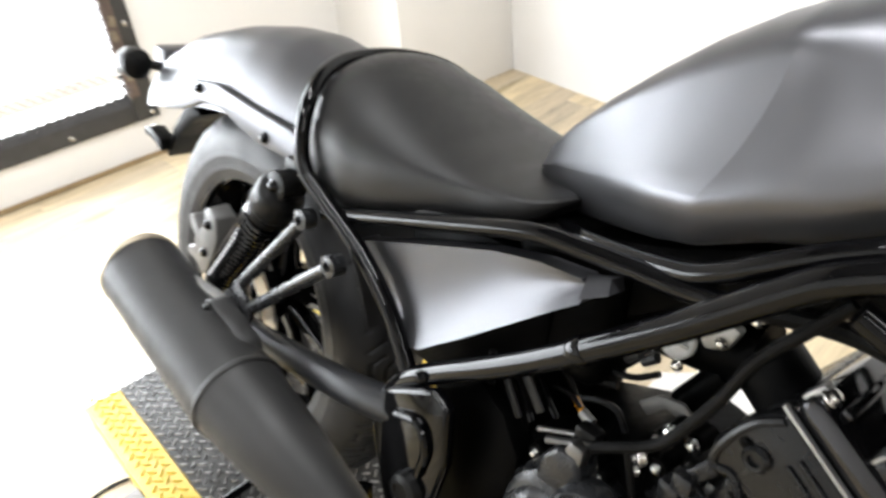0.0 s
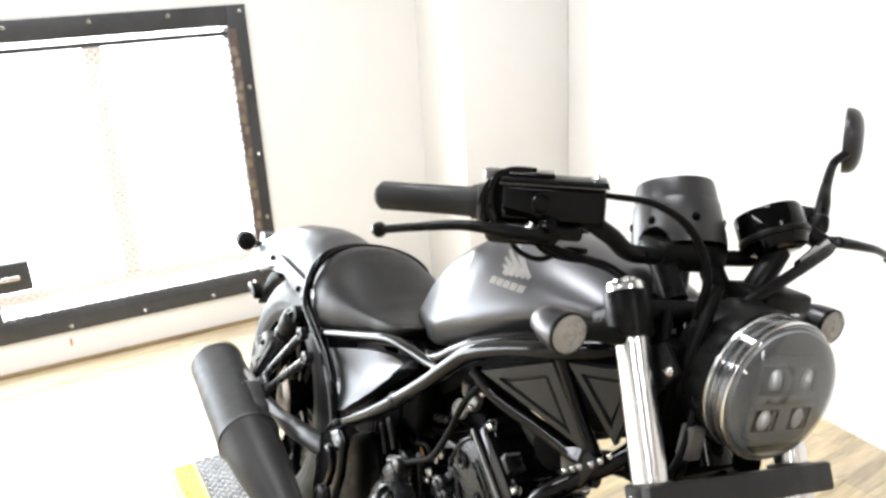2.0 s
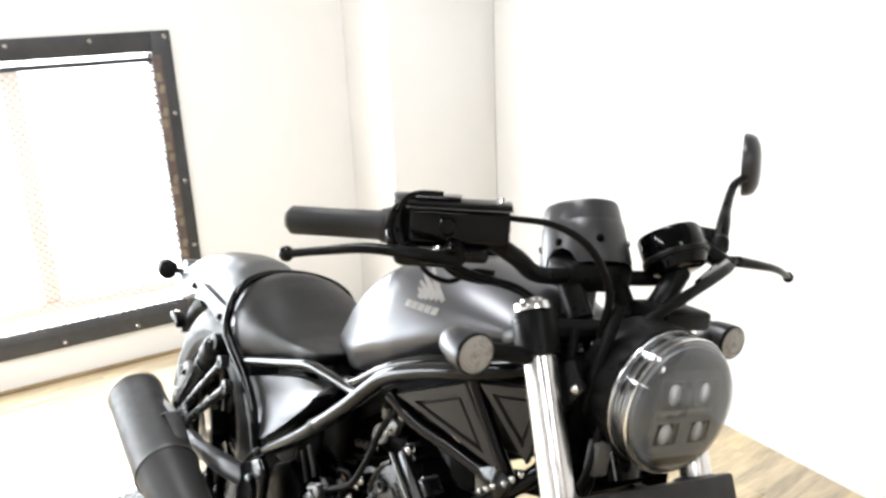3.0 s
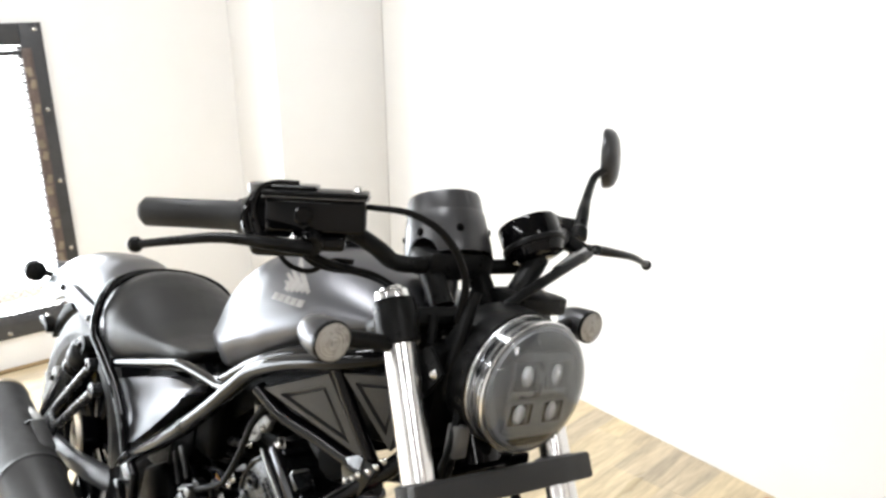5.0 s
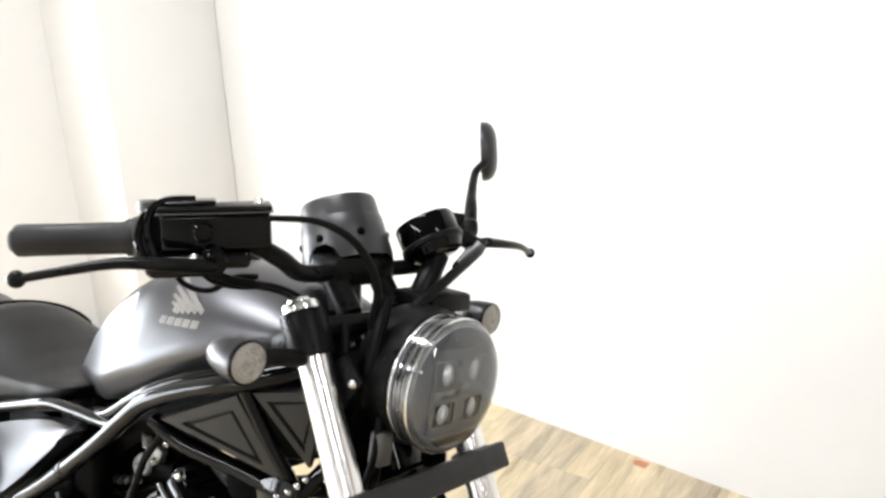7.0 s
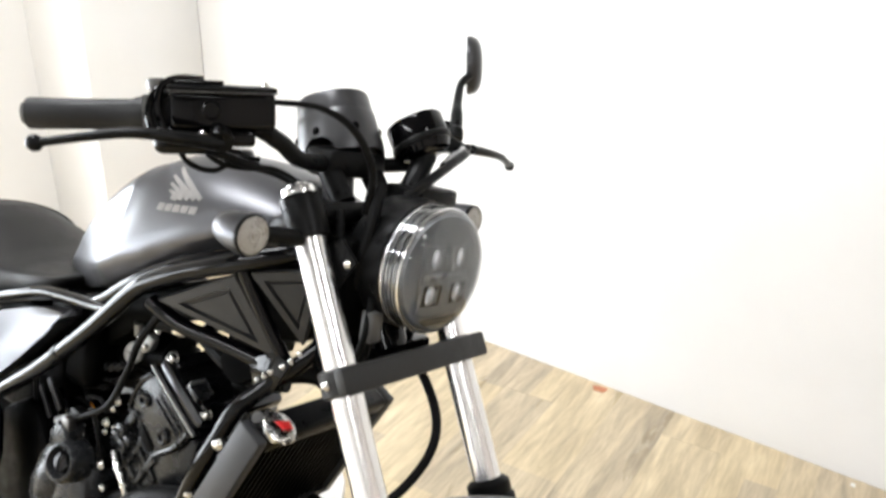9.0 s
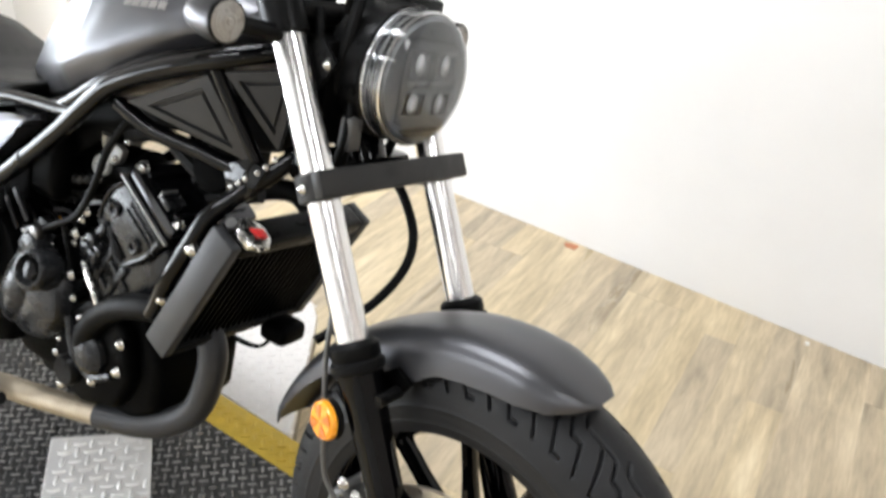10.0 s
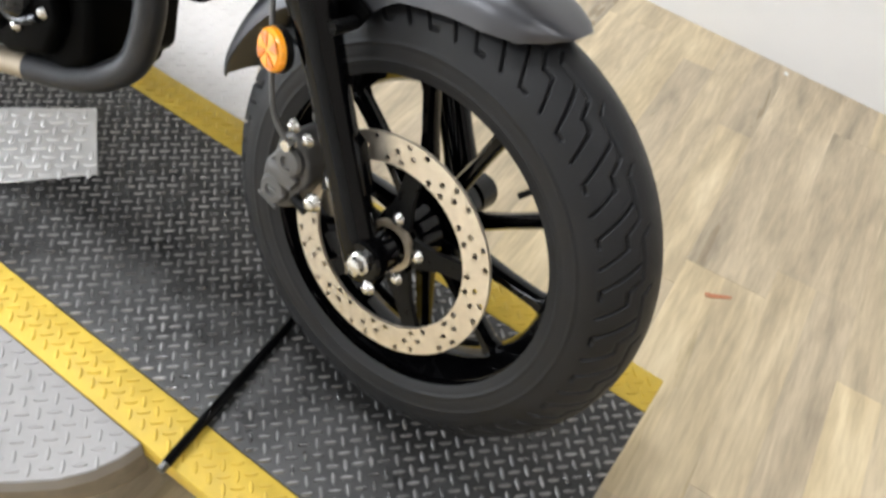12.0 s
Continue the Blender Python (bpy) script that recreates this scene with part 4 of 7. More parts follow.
    # outer clear lens: a deep clear rim and a domed front, with thickness
    lens = fpart("lens", lathe([(0.0822, 0.0665), (0.0822, 0.095), (0.0798, 0.102), (0.0728, 0.1095), (0.0575, 0.1145), (0.032, 0.1178), (0, 0.1187), (0, 0.1169), (0.032, 0.1160), (0.0570, 0.1128), (0.0718, 0.1078), (0.0783, 0.101), (0.0804, 0.095), (0.0804, 0.0665)], c, ax, 64), LENS, shell, "clear domed lens")
    lens.visible_shadow = False
    # added ring for the light that the lens edge refracts
    fpart("lens_glint_ring", lathe([(0.0825, 0.0925), (0.0836, 0.0945), (0.0825, 0.0965), (0.0818, 0.0945)], c, ax, 64, closed=True), CHROME, lens, "thin chrome ring standing in for the glint of the lens edge")
    for s in (-1, 1):
        fpart("headlight_bracket", prism([(1.145, 0.84), (1.19, 0.87), (1.215, 0.905), (1.185, 0.93), (1.14, 0.90)], "y", s * 0.092 - 0.003, s * 0.092 + 0.003, 0.001), PLASTIC, shell)
        bolt(BOLT_S, (1.20, s * 0.094, 0.90), (0, s, 0), shell, True)
    fpart("lamp_top_box", box(1.13, 1.20, 0.035, 0.118, 0.965, 0.99, 0.006), PLASTIC, BIKE)


headlight()


def turn_signal(at, stalk_from, steer, front):
    put = fpart if steer else bpart
    x = 1 if front else -1
    body = put("turn_signal", lathe([(0.008, -0.044), (0.017, -0.036), (0.0225, -0.018), (0.0245, 0.0), (0.0245, 0.010), (0.023, 0.012)], at, (x, 0, 0), 32), PAINT if front else PLASTIC, BIKE, "round satin grey turn signal with a pale lens" if front else "small black turn signal")
    if front:
        put("lens", lathe([(0.0233, 0.010), (0.022, 0.0150), (0.0195, 0.0158), (0.0188, 0.0150), (0.0165, 0.0166), (0.0155, 0.0158), (0.0125, 0.0174), (0.0115, 0.0166), (0.0075, 0.0182), (0.0065, 0.0172), (0.004, 0.0172), (0.003, 0.0192), (0, 0.0195)], at, (x, 0, 0), 32), SIGNALLENS, body, "smoky pale lens")
        put("lens_ring", lathe([(0.0242, 0.011), (0.0244, 0.0135), (0.0225, 0.0158), (0.0218, 0.015)], at, (x, 0, 0), 32), PLASTIC, body)
    put("stalk", tube([stalk_from, (at[0] - 0.015 * x, at[1] * 0.99, at[2])], 0.0105, 12), PLASTIC, body)


turn_signal(Vector((1.158, -0.222, 0.937)), Vector((1.155, -0.118, 0.922)), True, True)
turn_signal(Vector((1.150, 0.218, 0.935)), Vector((1.155, 0.118, 0.922)), True, True)


# handlebar and controls
def controls():
    R = lambda p: Vector((p[0], p[1], p[2]))
    L = lambda p: Vector((p[0], -p[1], p[2]))
    g_end, g_in = (0.938, -0.3575, 1.0315), (1.026, -0.268, 1.047)
    bar = [(0.945, -0.349, 1.033), (1.03, -0.268, 1.048), (1.098, -0.195, 1.054), (1.118, -0.150, 1.036), (1.116, -0.115, 1.016), (1.098, -0.055, 1.008), (1.085, 0, 1.006)]
    pts = bar + [L(p) for p in bar[-2::-1]]
    hb = fpart("handlebar", tube(pts, 0.0108, 16), PLASTIC, BIKE, "satin black handlebar")
    for f in (R, L):
        d = (f(g_in) - f(g_end)).normalized()
        e = f(g_end)
        ln = (f(g_in) - e).length
        fpart("grip", lathe([(0.010, -0.001), (0.0165, 0.0), (0.0175, 0.002), (0.0172, ln * 0.5), (0.0178, ln - 0.014), (0.0205, ln - 0.010), (0.0205, ln), (0.013, ln)], e, d, 24), GRIPRUBBER, hb, "dark grey rubber grip")
        fpart("bar_end", lathe([(0.0105, 0.0), (0.0135, -0.002), (0.012, -0.005), (0, -0.006)], e, d, 20), DARKSTEEL, hb)
        # switch block
        c = f((1.042, -0.253, 1.051))
        m = Matrix.Translation(c) @ d.to_track_quat("X", "Z").to_matrix().to_4x4()
        sw = fpart("switch_block", turned(box(-0.018, 0.028, -0.024, 0.026, -0.026, 0.026, 0.009, 3), m), PLASTIC, hb)
        fpart("switch_band", turned(box(-0.021, -0.0165, -0.022, 0.022, -0.022, 0.022, 0.006), m), DARKSTEEL, sw)
        bolt(BOLT_S, m @ Vector((0.01, 0.0, -0.026)), m.to_3x3() @ Vector((0, 0, -1)), sw, True)
    # brake master cylinder with its reservoir
    a, b = Vector((1.058, -0.262, 1.072)), Vector((1.122, -0.172, 1.084))
    d = (b - a).normalized()
    m = Matrix.Translation((a + b) / 2) @ d.to_track_quat("X", "Z").to_matrix().to_4x4()
    res = fpart("brake_reservoir", turned(box(-0.056, 0.058, -0.028, 0.024, -0.034, 0.008, 0.006, 3), m), GLOSS, hb, "gloss black brake fluid reservoir")
    fpart("reservoir_lid", turned(box(-0.058, 0.060, -0.030, 0.026, 0.0085, 0.0145, 0.003), m), PLASTIC, res)
    for sx in (-0.045, 0.047):
        bolt(BOLT_S, m @ Vector((sx, -0.002, 0.0145)), m.to_3x3() @ Vector((0, 0, 1)), res, True)
    fpart("lid_boss", turned(box(-0.050, 0.002, -0.024, 0.020, 0.0148, 0.0200, 0.0024, 3), m), GLOSS, res, "raised gloss boss on the lid")
    fpart("lid_seam", turned(box(-0.0590, 0.0610, -0.0312, 0.0270, 0.0068, 0.0082, 0.0006), m), DARKSTEEL, res)
    fpart("window_bezel", turned(lathe([(0.011, 0), (0.011, 0.003), (0.0085, 0.0045), (0.008, 0.002), (0, 0.002)], (-0.012, -0.0282, -0.012), (0, -1, 0), 20), m), GLOSS, res)
    for loop in ([(-0.060, -0.020, -0.040), (-0.068, -0.020, -0.012), (-0.064, -0.016, 0.010), (-0.048, -0.010, 0.020), (-0.020, -0.004, 0.020)], [(-0.072, -0.022, -0.046), (-0.078, -0.020, -0.016), (-0.070, -0.012, 0.006), (-0.058, 0.0, 0.012)]):
        fpart("switch_cable", turned(tube(loop, 0.0045, 10), m), GLOSS, res)
    fpart("master_cylinder", turned(box(-0.074, 0.006, -0.024, 0.016, -0.062, -0.030, 0.010, 3), m), GLOSS, res)
    # bright bolt stands in for a white highlight on the gloss body
    for sx, sz in ((-0.022, -0.040),):
        bolt(BOLT_S, m @ Vector((sx, -0.031, sz)), m.to_3x3() @ Vector((0, -1, 0)), res, True)
    fpart("perch", turned(box(-0.062, 0.035, -0.032, 0.0, -0.052, -0.034, 0.005), m), GLOSS, res)
    fpart("mirror_mount", turned(lathe([(0.012, 0), (0.012, 0.01), (0.008, 0.012), (0, 0.012)], (-0.068, 0.008, 0.008), (0, 0, 1), 16), m), DARKSTEEL, res)
    # levers
    lev_r = [(1.118, -0.238, 1.030), (1.118, -0.285, 1.034), (1.097, -0.33, 1.034), (1.068, -0.370, 1.023), (1.041, -0.400, 1.012)]
    lev_l = [(1.110, -0.262, 1.040), (1.112, -0.31, 1.036), (1.104, -0.36, 1.030), (1.090, -0.405, 1.020), (1.073, -0.446, 1.010)]
    for f, nm, lev in ((R, "brake_lever", lev_r), (L, "clutch_lever", lev_l)):
        lv = fpart(nm, tube([f(p) for p in lev], [0.012, 0.010, 0.0085, 0.0070, 0.0065], 12, flat=0.7), PLASTIC, hb, "black hand lever")
        bm = bmesh.new()
        bmesh.ops.create_uvsphere(bm, u_segments=16, v_segments=10, radius=0.0088)
        bmesh.ops.translate(bm, vec=f(lev[-1]), verts=bm.verts)
        fpart("lever_ball", bm, PLASTIC, lv)
        bolt(BLACKBOLT, f((1.118, -0.24, 1.041)), (0, 0, 1), lv, True)
        fpart("lever_perch", tube([f((1.085, -0.215, 1.05)), f((1.122, -0.236, 1.032))], 0.013, 14), PLASTIC, lv)
    # left mirror on its stem
    stem = fpart("mirror", tube([(1.094, 0.236, 1.056), (1.072, 0.262, 1.088), (1.052, 0.286, 1.106), (1.026, 0.322, 1.134), (1.022, 0.334, 1.147), (1.018, 0.360, 1.160), (1.006, 0.394, 1.172)], [0.0105, 0.0100, 0.0078, 0.0066, 0.0066, 0.0066, 0.0066], 14), PLASTIC, BIKE, "round black handlebar mirror on a bent stem")
    ax = Vector((-0.80, -0.55, -0.14)).normalized()
    c = Vector((0.995, 0.391, 1.178))
    m = Matrix.Translation(c) @ ax.to_track_quat("Z", "Y").to_matrix().to_4x4()
    fpart("mirror_shell", turned(lathe([(0.0, -0.019), (0.018, -0.0185), (0.034, -0.016), (0.0455, -0.010), (0.0505, -0.002), (0.0515, 0.006), (0.0505, 0.009), (0.049, 0.006), (0, 0.006)], (0, 0, 0), (0, 0, 1), 40), m), SATIN, stem, "satin black mirror shell")
    fpart("mirror_glass", turned(lathe([(0, 0.0085), (0.0485, 0.0085), (0.0485, 0.0065), (0, 0.0065)], (0, 0, 0), (0, 0, 1), 40), m), MIRROR, stem)
    fpart("stem_collar", lathe([(0.012, 0), (0.0135, 0.004), (0.0125, 0.018), (0.009, 0.022)], (1.094, 0.236, 1.052), (-0.4, 0.45, 1), 16), PLASTIC, stem)
    # speedometer cup in the middle, with its notch and screws
    ax = Vector((-0.42, 0.05, 0.9)).normalized()
    c = Vector((1.075, 0.005, 1.012))
    # open-ended wall with an arched cut-out over the stay
    q = ax.to_track_quat("Z", "Y").to_matrix()
    to_cut = Vector((0.20, -0.97, 0.12))
    to_cut = (to_cut - ax * to_cut.dot(ax)).normalized()
    wall = [*[(0.0600 - 0.00085 * (k / 10) ** 2 * 2.4, 0.0024 * k) for k in range(11)], (0.0565, 0.036), (0.0545, 0.055), (0.0530, 0.0575), (0.0525, 0.060), (0.0505, 0.080), (0.048, 0.085), (0.045, 0.084), (0.044, 0.078)]
    n = 200
    grid = [[c + ax * h + (q @ Vector((math.cos(2 * math.pi * k / n), math.sin(2 * math.pi * k / n), 0))) * r for k in range(n)] for r, h in wall]
    bm = bmesh.new()
    vs = [[bm.verts.new(p) for p in row] for row in grid]
    for a in range(len(wall) - 1):
        for k in range(n):
            mid = (grid[a][k] + grid[a + 1][(k + 1) % n]) / 2 - c
            h = mid.dot(ax)
            side = (mid - ax * h).cross(to_cut).dot(ax)
            if (mid - ax * h).dot(to_cut) > 0 and (side / 0.024) ** 2 + (h / 0.022) ** 2 < 1:
                continue
            bm.faces.new((vs[a][k], vs[a][(k + 1) % n], vs[a + 1][(k + 1) % n], vs[a + 1][k]))
    cup = fpart("speedometer", thicken(bm, 0.0022), SATIN, BIKE, "round black speedometer housing with an arched cut-out", angle=40)
    fpart("dial_glass", lathe([(0, 0.0795), (0.0455, 0.0795), (0.0455, 0.0785), (0, 0.0785)], c, ax, 40), GLOSS, cup)
    for ang in (20, 75, 140, 330, 270):
        d = q @ Vector((math.cos(radians(ang)), math.sin(radians(ang)), 0))
        bolt(BLACKSCREW, c + ax * 0.030 + d * 0.0575, d, cup, True)
    fpart("meter_stay", tube([(1.09, -0.01, 0.955), (1.076, -0.005, 1.03)], 0.022, 16), SATIN, cup)
    fpart("meter_floor", lathe([(0, 0.022), (0.052, 0.022), (0.052, 0.026), (0, 0.026)], c, ax, 36), CASE, cup)
    # second round housing beside it
    ax2 = Vector((-0.58, -0.06, 0.81)).normalized()
    c2 = Vector((1.136, 0.104, 1.042))
    pod = fpart("key_housing", lathe([(0.026, -0.016), (0.036, -0.012), (0.041, 0.0), (0.0425, 0.008), (0.0425, 0.036), (0.040, 0.040), (0.036, 0.039), (0.034, 0.035), (0, 0.035)], c2, ax2, 36), GLOSS, BIKE, "short round black housing with a raised ring")
    fpart("housing_ring", lathe([(0.043, 0.0), (0.0445, 0.002), (0.0445, 0.007), (0.043, 0.009)], c2, ax2, 36), PLASTIC, pod)
    fpart("knob", lathe([(0.014, 0), (0.015, 0.012), (0.011, 0.018), (0, 0.019)], c2 + Vector((-0.02, 0.05, 0.028)), ax2, 16), PLASTIC, pod)
    fpart("housing_stay", tube([c2 - ax2 * 0.012, (1.15, 0.07, 0.985), (1.14, 0.05, 0.95)], 0.016, 14), PLASTIC, pod)
    # cables off the bar
    fpart("brake_line", tube([(1.125, -0.17, 1.082), (1.165, -0.135, 1.083), (1.19, -0.10, 1.062), (1.20, -0.07, 1.015), (1.19, -0.062, 0.96)], [0.0036, 0.0042, 0.0050, 0.0050, 0.0050], 10), SOFTRUBBER, BIKE)
    fpart("clutch_cable", tube([(1.12, 0.235, 1.035), (1.16, 0.17, 1.035), (1.188, 0.08, 1.012), (1.196, 0.0, 0.975), (1.18, -0.03, 0.93)], 0.007, 10), SOFTRUBBER, BIKE)
    fpart("throttle_cable", tube([(1.06, -0.245, 1.03), (1.10, -0.20, 1.01), (1.10, -0.12, 0.99), (1.12, -0.06, 0.95)], 0.0055, 10), SOFTRUBBER, BIKE)
    for loop in ([(1.040, -0.240, 1.022), (1.052, -0.226, 0.998), (1.074, -0.206, 0.993), (1.092, -0.188, 1.010), (1.104, -0.165, 1.012)], [(1.060, -0.225, 1.024), (1.078, -0.205, 1.004), (1.098, -0.180, 1.000), (1.112, -0.150, 1.002), (1.118, -0.110, 0.985), (1.130, -0.07, 0.95)]):
        fpart("switch_wire", tube(loop, 0.0034, 8), SOFTRUBBER, BIKE)
    fpart("lever_bracket", tube([(1.124, 0.216, 1.040), (1.146, 0.172, 1.032), (1.160, 0.128, 1.018)], [0.0075, 0.0085, 0.0070], 12), DARKCHROME, BIKE, "dark bright-edged lever bracket")
    fpart("bar_clamp", box(1.06, 1.115, -0.055, 0.055, 0.99, 1.03, 0.01), PLASTIC, BIKE)
    for s in (-1, 1):
        fpart("bar_riser", tube([fork_at(0.735, 0.04 * s), (1.088, 0.04 * s, 1.01)], 0.016, 16), PLASTIC, BIKE)


controls()


# fuel tank: half-section table along x: bottom edge, crease, shoulder, top
def tank():
    # x, z_bottom, half width at bottom, z_crease, half width at crease, z_shoulder, half width at shoulder, z_top, bulge
    T = [(0.520, 0.712, 0.012, 0.727, 0.020, 0.735, 0.014, 0.741, 0.0),
         (0.532, 0.709, 0.024, 0.738, 0.037, 0.753, 0.027, 0.765, 0.0),
         (0.560, 0.709, 0.036, 0.748, 0.053, 0.779, 0.041, 0.795, 0.0),
         (0.600, 0.714, 0.051, 0.758, 0.0705, 0.809, 0.058, 0.832, 0.0),
         (0.650, 0.724, 0.070, 0.770, 0.0905, 0.843, 0.076, 0.873, 0.0),
         (0.700, 0.735, 0.089, 0.7805, 0.1095, 0.873, 0.091, 0.911, 0.0),
         (0.745, 0.746, 0.106, 0.7890, 0.1260, 0.896, 0.103, 0.939, 0.0),
         (0.790, 0.760, 0.120, 0.7985, 0.1405, 0.917, 0.114, 0.961, 0.0),
         (0.830, 0.788, 0.125, 0.824, 0.145, 0.926, 0.117, 0.977, 0.35),
         (0.880, 0.818, 0.126, 0.850, 0.144, 0.929, 0.117, 0.986, 0.7),
         (0.950, 0.853, 0.123, 0.879, 0.139, 0.936, 0.109, 0.988, 1.0),
         (1.020, 0.883, 0.112, 0.903, 0.126, 0.942, 0.100, 0.978, 1.0),
         (1.070, 0.900, 0.095, 0.915, 0.107, 0.940, 0.084, 0.962, 1.0),
         (1.100, 0.910, 0.070, 0.920, 0.078, 0.932, 0.060, 0.942, 1.0)]

    def half(row):
        x, zb, wb, zc, wc, zs, ws, zt, bulge = row
        pts = [(0, zb - 0.004), (wb * 0.6, zb - 0.004), (wb * 0.95, zb - 0.002), (wb, zb + 0.003), (wb + (wc - wb) * 0.62, zb + (zc - zb) * 0.62), (wc - 0.0030, zc - 0.0055), (wc - 0.0018, zc + 0.0012)]
        # behind the crease a flat field, a shoulder and a crown; ahead of it one round sweep
        flat = [(wc + (ws - wc) * t, zc + (zs - zc) * t) for t in (0.07, 0.22, 0.42, 0.62, 0.82, 1.0)]
        flat += [(ws * math.cos(math.pi / 16 * k), zs + (zt - zs) * math.sin(math.pi / 16 * k)) for k in range(1, 9)]
        for k, (w, z) in enumerate(flat):
            a = math.pi / 2 * (k + 0.8) / (len(flat) - 0.2)
            w2, z2 = wc * math.cos(a) ** 0.96, zc + (zt - zc) * math.sin(a)
            pts.append((w + (w2 - w) * bulge if k < len(flat) - 1 else 0.0, z + (z2 - z) * bulge))
        return pts
    xs = []
    for a, b in zip(T, T[1:]):
        for k in range(4):
            t = k / 4
            xs.append(a[0] + (b[0] - a[0]) * t)
    xs.append(T[-1][0])
    arr = np.array(T)
    secs = []
    crease = 0
    for n, x in enumerate(xs):
        # flat (linear) behind the crease, rounded (Catmull-Rom) ahead of it
        i = min(max(int(np.searchsorted(arr[:, 0], x + 1e-6, side="right")) - 1, 0), len(T) - 2)
        p = [arr[max(i - 1, 7)] if i >= 7 else arr[i], arr[i], arr[i + 1], arr[min(i + 2, len(T) - 1)]]
        t = (x - p[1][0]) / (p[2][0] - p[1][0])
        if i >= 7:
            row = 0.5 * (2 * p[1] + (p[2] - p[0]) * t + (2 * p[0] - 5 * p[1] + 4 * p[2] - p[3]) * t * t + (3 * p[1] - 3 * p[2] + p[3] - p[0]) * t ** 3)
        else:
            row = p[1] + (p[2] - p[1]) * t
        if i == 7 and t < 1e-3:
            crease = n
        h = half((x, *row[1:]))
        # the crease sweeps forward as it rises
        wgt = max(0.0, 1 - abs(x - 0.79) / (0.20 if x < 0.79 else 0.075))
        wgt = wgt * wgt * (3 - 2 * wgt)
        zc, zs = row[3], row[5]

        def shift(z):
            f = min(max((z - zc) / (zs - zc), 0), 1)
            return x - 0.034 * wgt * (1 - f) ** 2
        secs.append([Vector((shift(z), -w, z)) for w, z in h] + [Vector((shift(z), w, z)) for w, z in h[-2:0:-1]])
    bm = loft(secs)
    # only the swept crease ahead of the flat rear field stays crisp
    bm.verts.index_update()
    per = len(secs[0])
    sharp = {crease * per + side % per for k in range(6, 14) for side in (k, per - k)}
    for e in bm.edges:
        if all(v.index in sharp for v in e.verts):
            e.smooth = False
    tk = bpart("fuel_tank", bm, PAINT, BIKE, "satin grey fuel tank with a silver wing badge", angle=75)
    # gloss trim under the tank edge
    for s in (-1, 1):
        bpart("tank_trim", tube([(0.56, s * 0.050, 0.694), (0.60, s * 0.070, 0.701), (0.65, s * 0.092, 0.711), (0.70, s * 0.111, 0.723), (0.745, s * 0.127, 0.736), (0.775, s * 0.135, 0.746), (0.80, s * 0.138, 0.760), (0.83, s * 0.139, 0.780), (0.88, s * 0.138, 0.811), (0.95, s * 0.133, 0.845), (1.04, s * 0.119, 0.879)], 0.0092, 12), GLOSS, tk, "gloss black trim under the tank edge")
    bpart("filler_cap", lathe([(0.034, 0), (0.034, 0.006), (0.029, 0.010), (0, 0.011)], (0.86, 0, 0.985), (0.02, 0, 1), 32), GLOSS, tk)
    # badge: five plain feather bars and a bar of the size of the lettering
    return tk, secs


TANK, TANK_SECS = tank()


def on_tank(x, z, out=0.0006):
    """A point on the tank's right side at x and height z."""
    i = min(range(len(TANK_SECS)), key=lambda k: abs(TANK_SECS[k][0].x - x))
    j = i + 1 if TANK_SECS[i][0].x < x and i + 1 < len(TANK_SECS) else i

    def y_at(ring):
        best = None
        for a, b in zip(ring[6:20], ring[7:21]):
            if (a.z - z) * (b.z - z) <= 0 and abs(a.z - b.z) > 1e-9:
                best = a.y + (b.y - a.y) * (z - a.z) / (b.z - a.z)
        return best if best is not None else ring[14].y
    x0, x1 = TANK_SECS[i][0].x, TANK_SECS[j][0].x
    y = y_at(TANK_SECS[i]) if i == j else y_at(TANK_SECS[i]) + (y_at(TANK_SECS[j]) - y_at(TANK_SECS[i])) * (x - x0) / (x1 - x0)
    return Vector((x, y - out, z))


def decal(name, outline, label):
    """A thin printed shape that follows the tank: a strip between two edges."""
    lo, hi = outline
    n = 14
    bm = bmesh.new()
    rows = []
    for k in range(n + 1):
        t = k / n

        def at(line):
            f = t * (len(line) - 1)
            i = min(int(f), len(line) - 2)
            return Vector(line[i]).lerp(Vector(line[i + 1]), f - i)
        a, b = at(lo), at(hi)
        rows.append([bm.verts.new(on_tank(*a.lerp(b, s), out=0.0009)) for s in (0, 0.34, 0.67, 1)])
    for a, b in zip(rows, rows[1:]):
        for k in range(3):
            bm.faces.new((a[k], a[k + 1], b[k + 1], b[k]))
    return bpart(name, thicken(bm, 0.0004), SILVERPRINT, TANK, label)


# wing shape: feathers fan back from a hub at the front
hub = (0.948, 0.930)
tips = [(0.860, 0.960), (0.862, 0.948), (0.867, 0.938), (0.874, 0.929), (0.884, 0.922)]
for k, (tx, tz) in enumerate(tips):
    hx, hz = hub[0] - 0.012 * k, hub[1] - 0.0022 * k
    mx, mz = (tx + hx) / 2, (tz + hz) / 2
    lo = [(tx, tz - 0.001), (mx - 0.003, mz - 0.003), (hx, hz - 0.003)]
    hi = [(tx + 0.003, tz + 0.0018), (mx + 0.002, mz + 0.0028), (hx + 0.002, hz + 0.0028)]
    decal("badge_feather", (lo, hi), "silver printed feather")
for k in range(5):
    a, b = k / 5 + 0.012, (k + 1) / 5 - 0.022
    e = lambda t, dz: (0.867 + 0.087 * t, 0.900 + 0.010 * t + dz)
    decal("badge_bar", ([e(a, 0), e(b, 0)], [e(a, 0.0100), e(b, 0.0100)]), "silver bar of badge lettering")


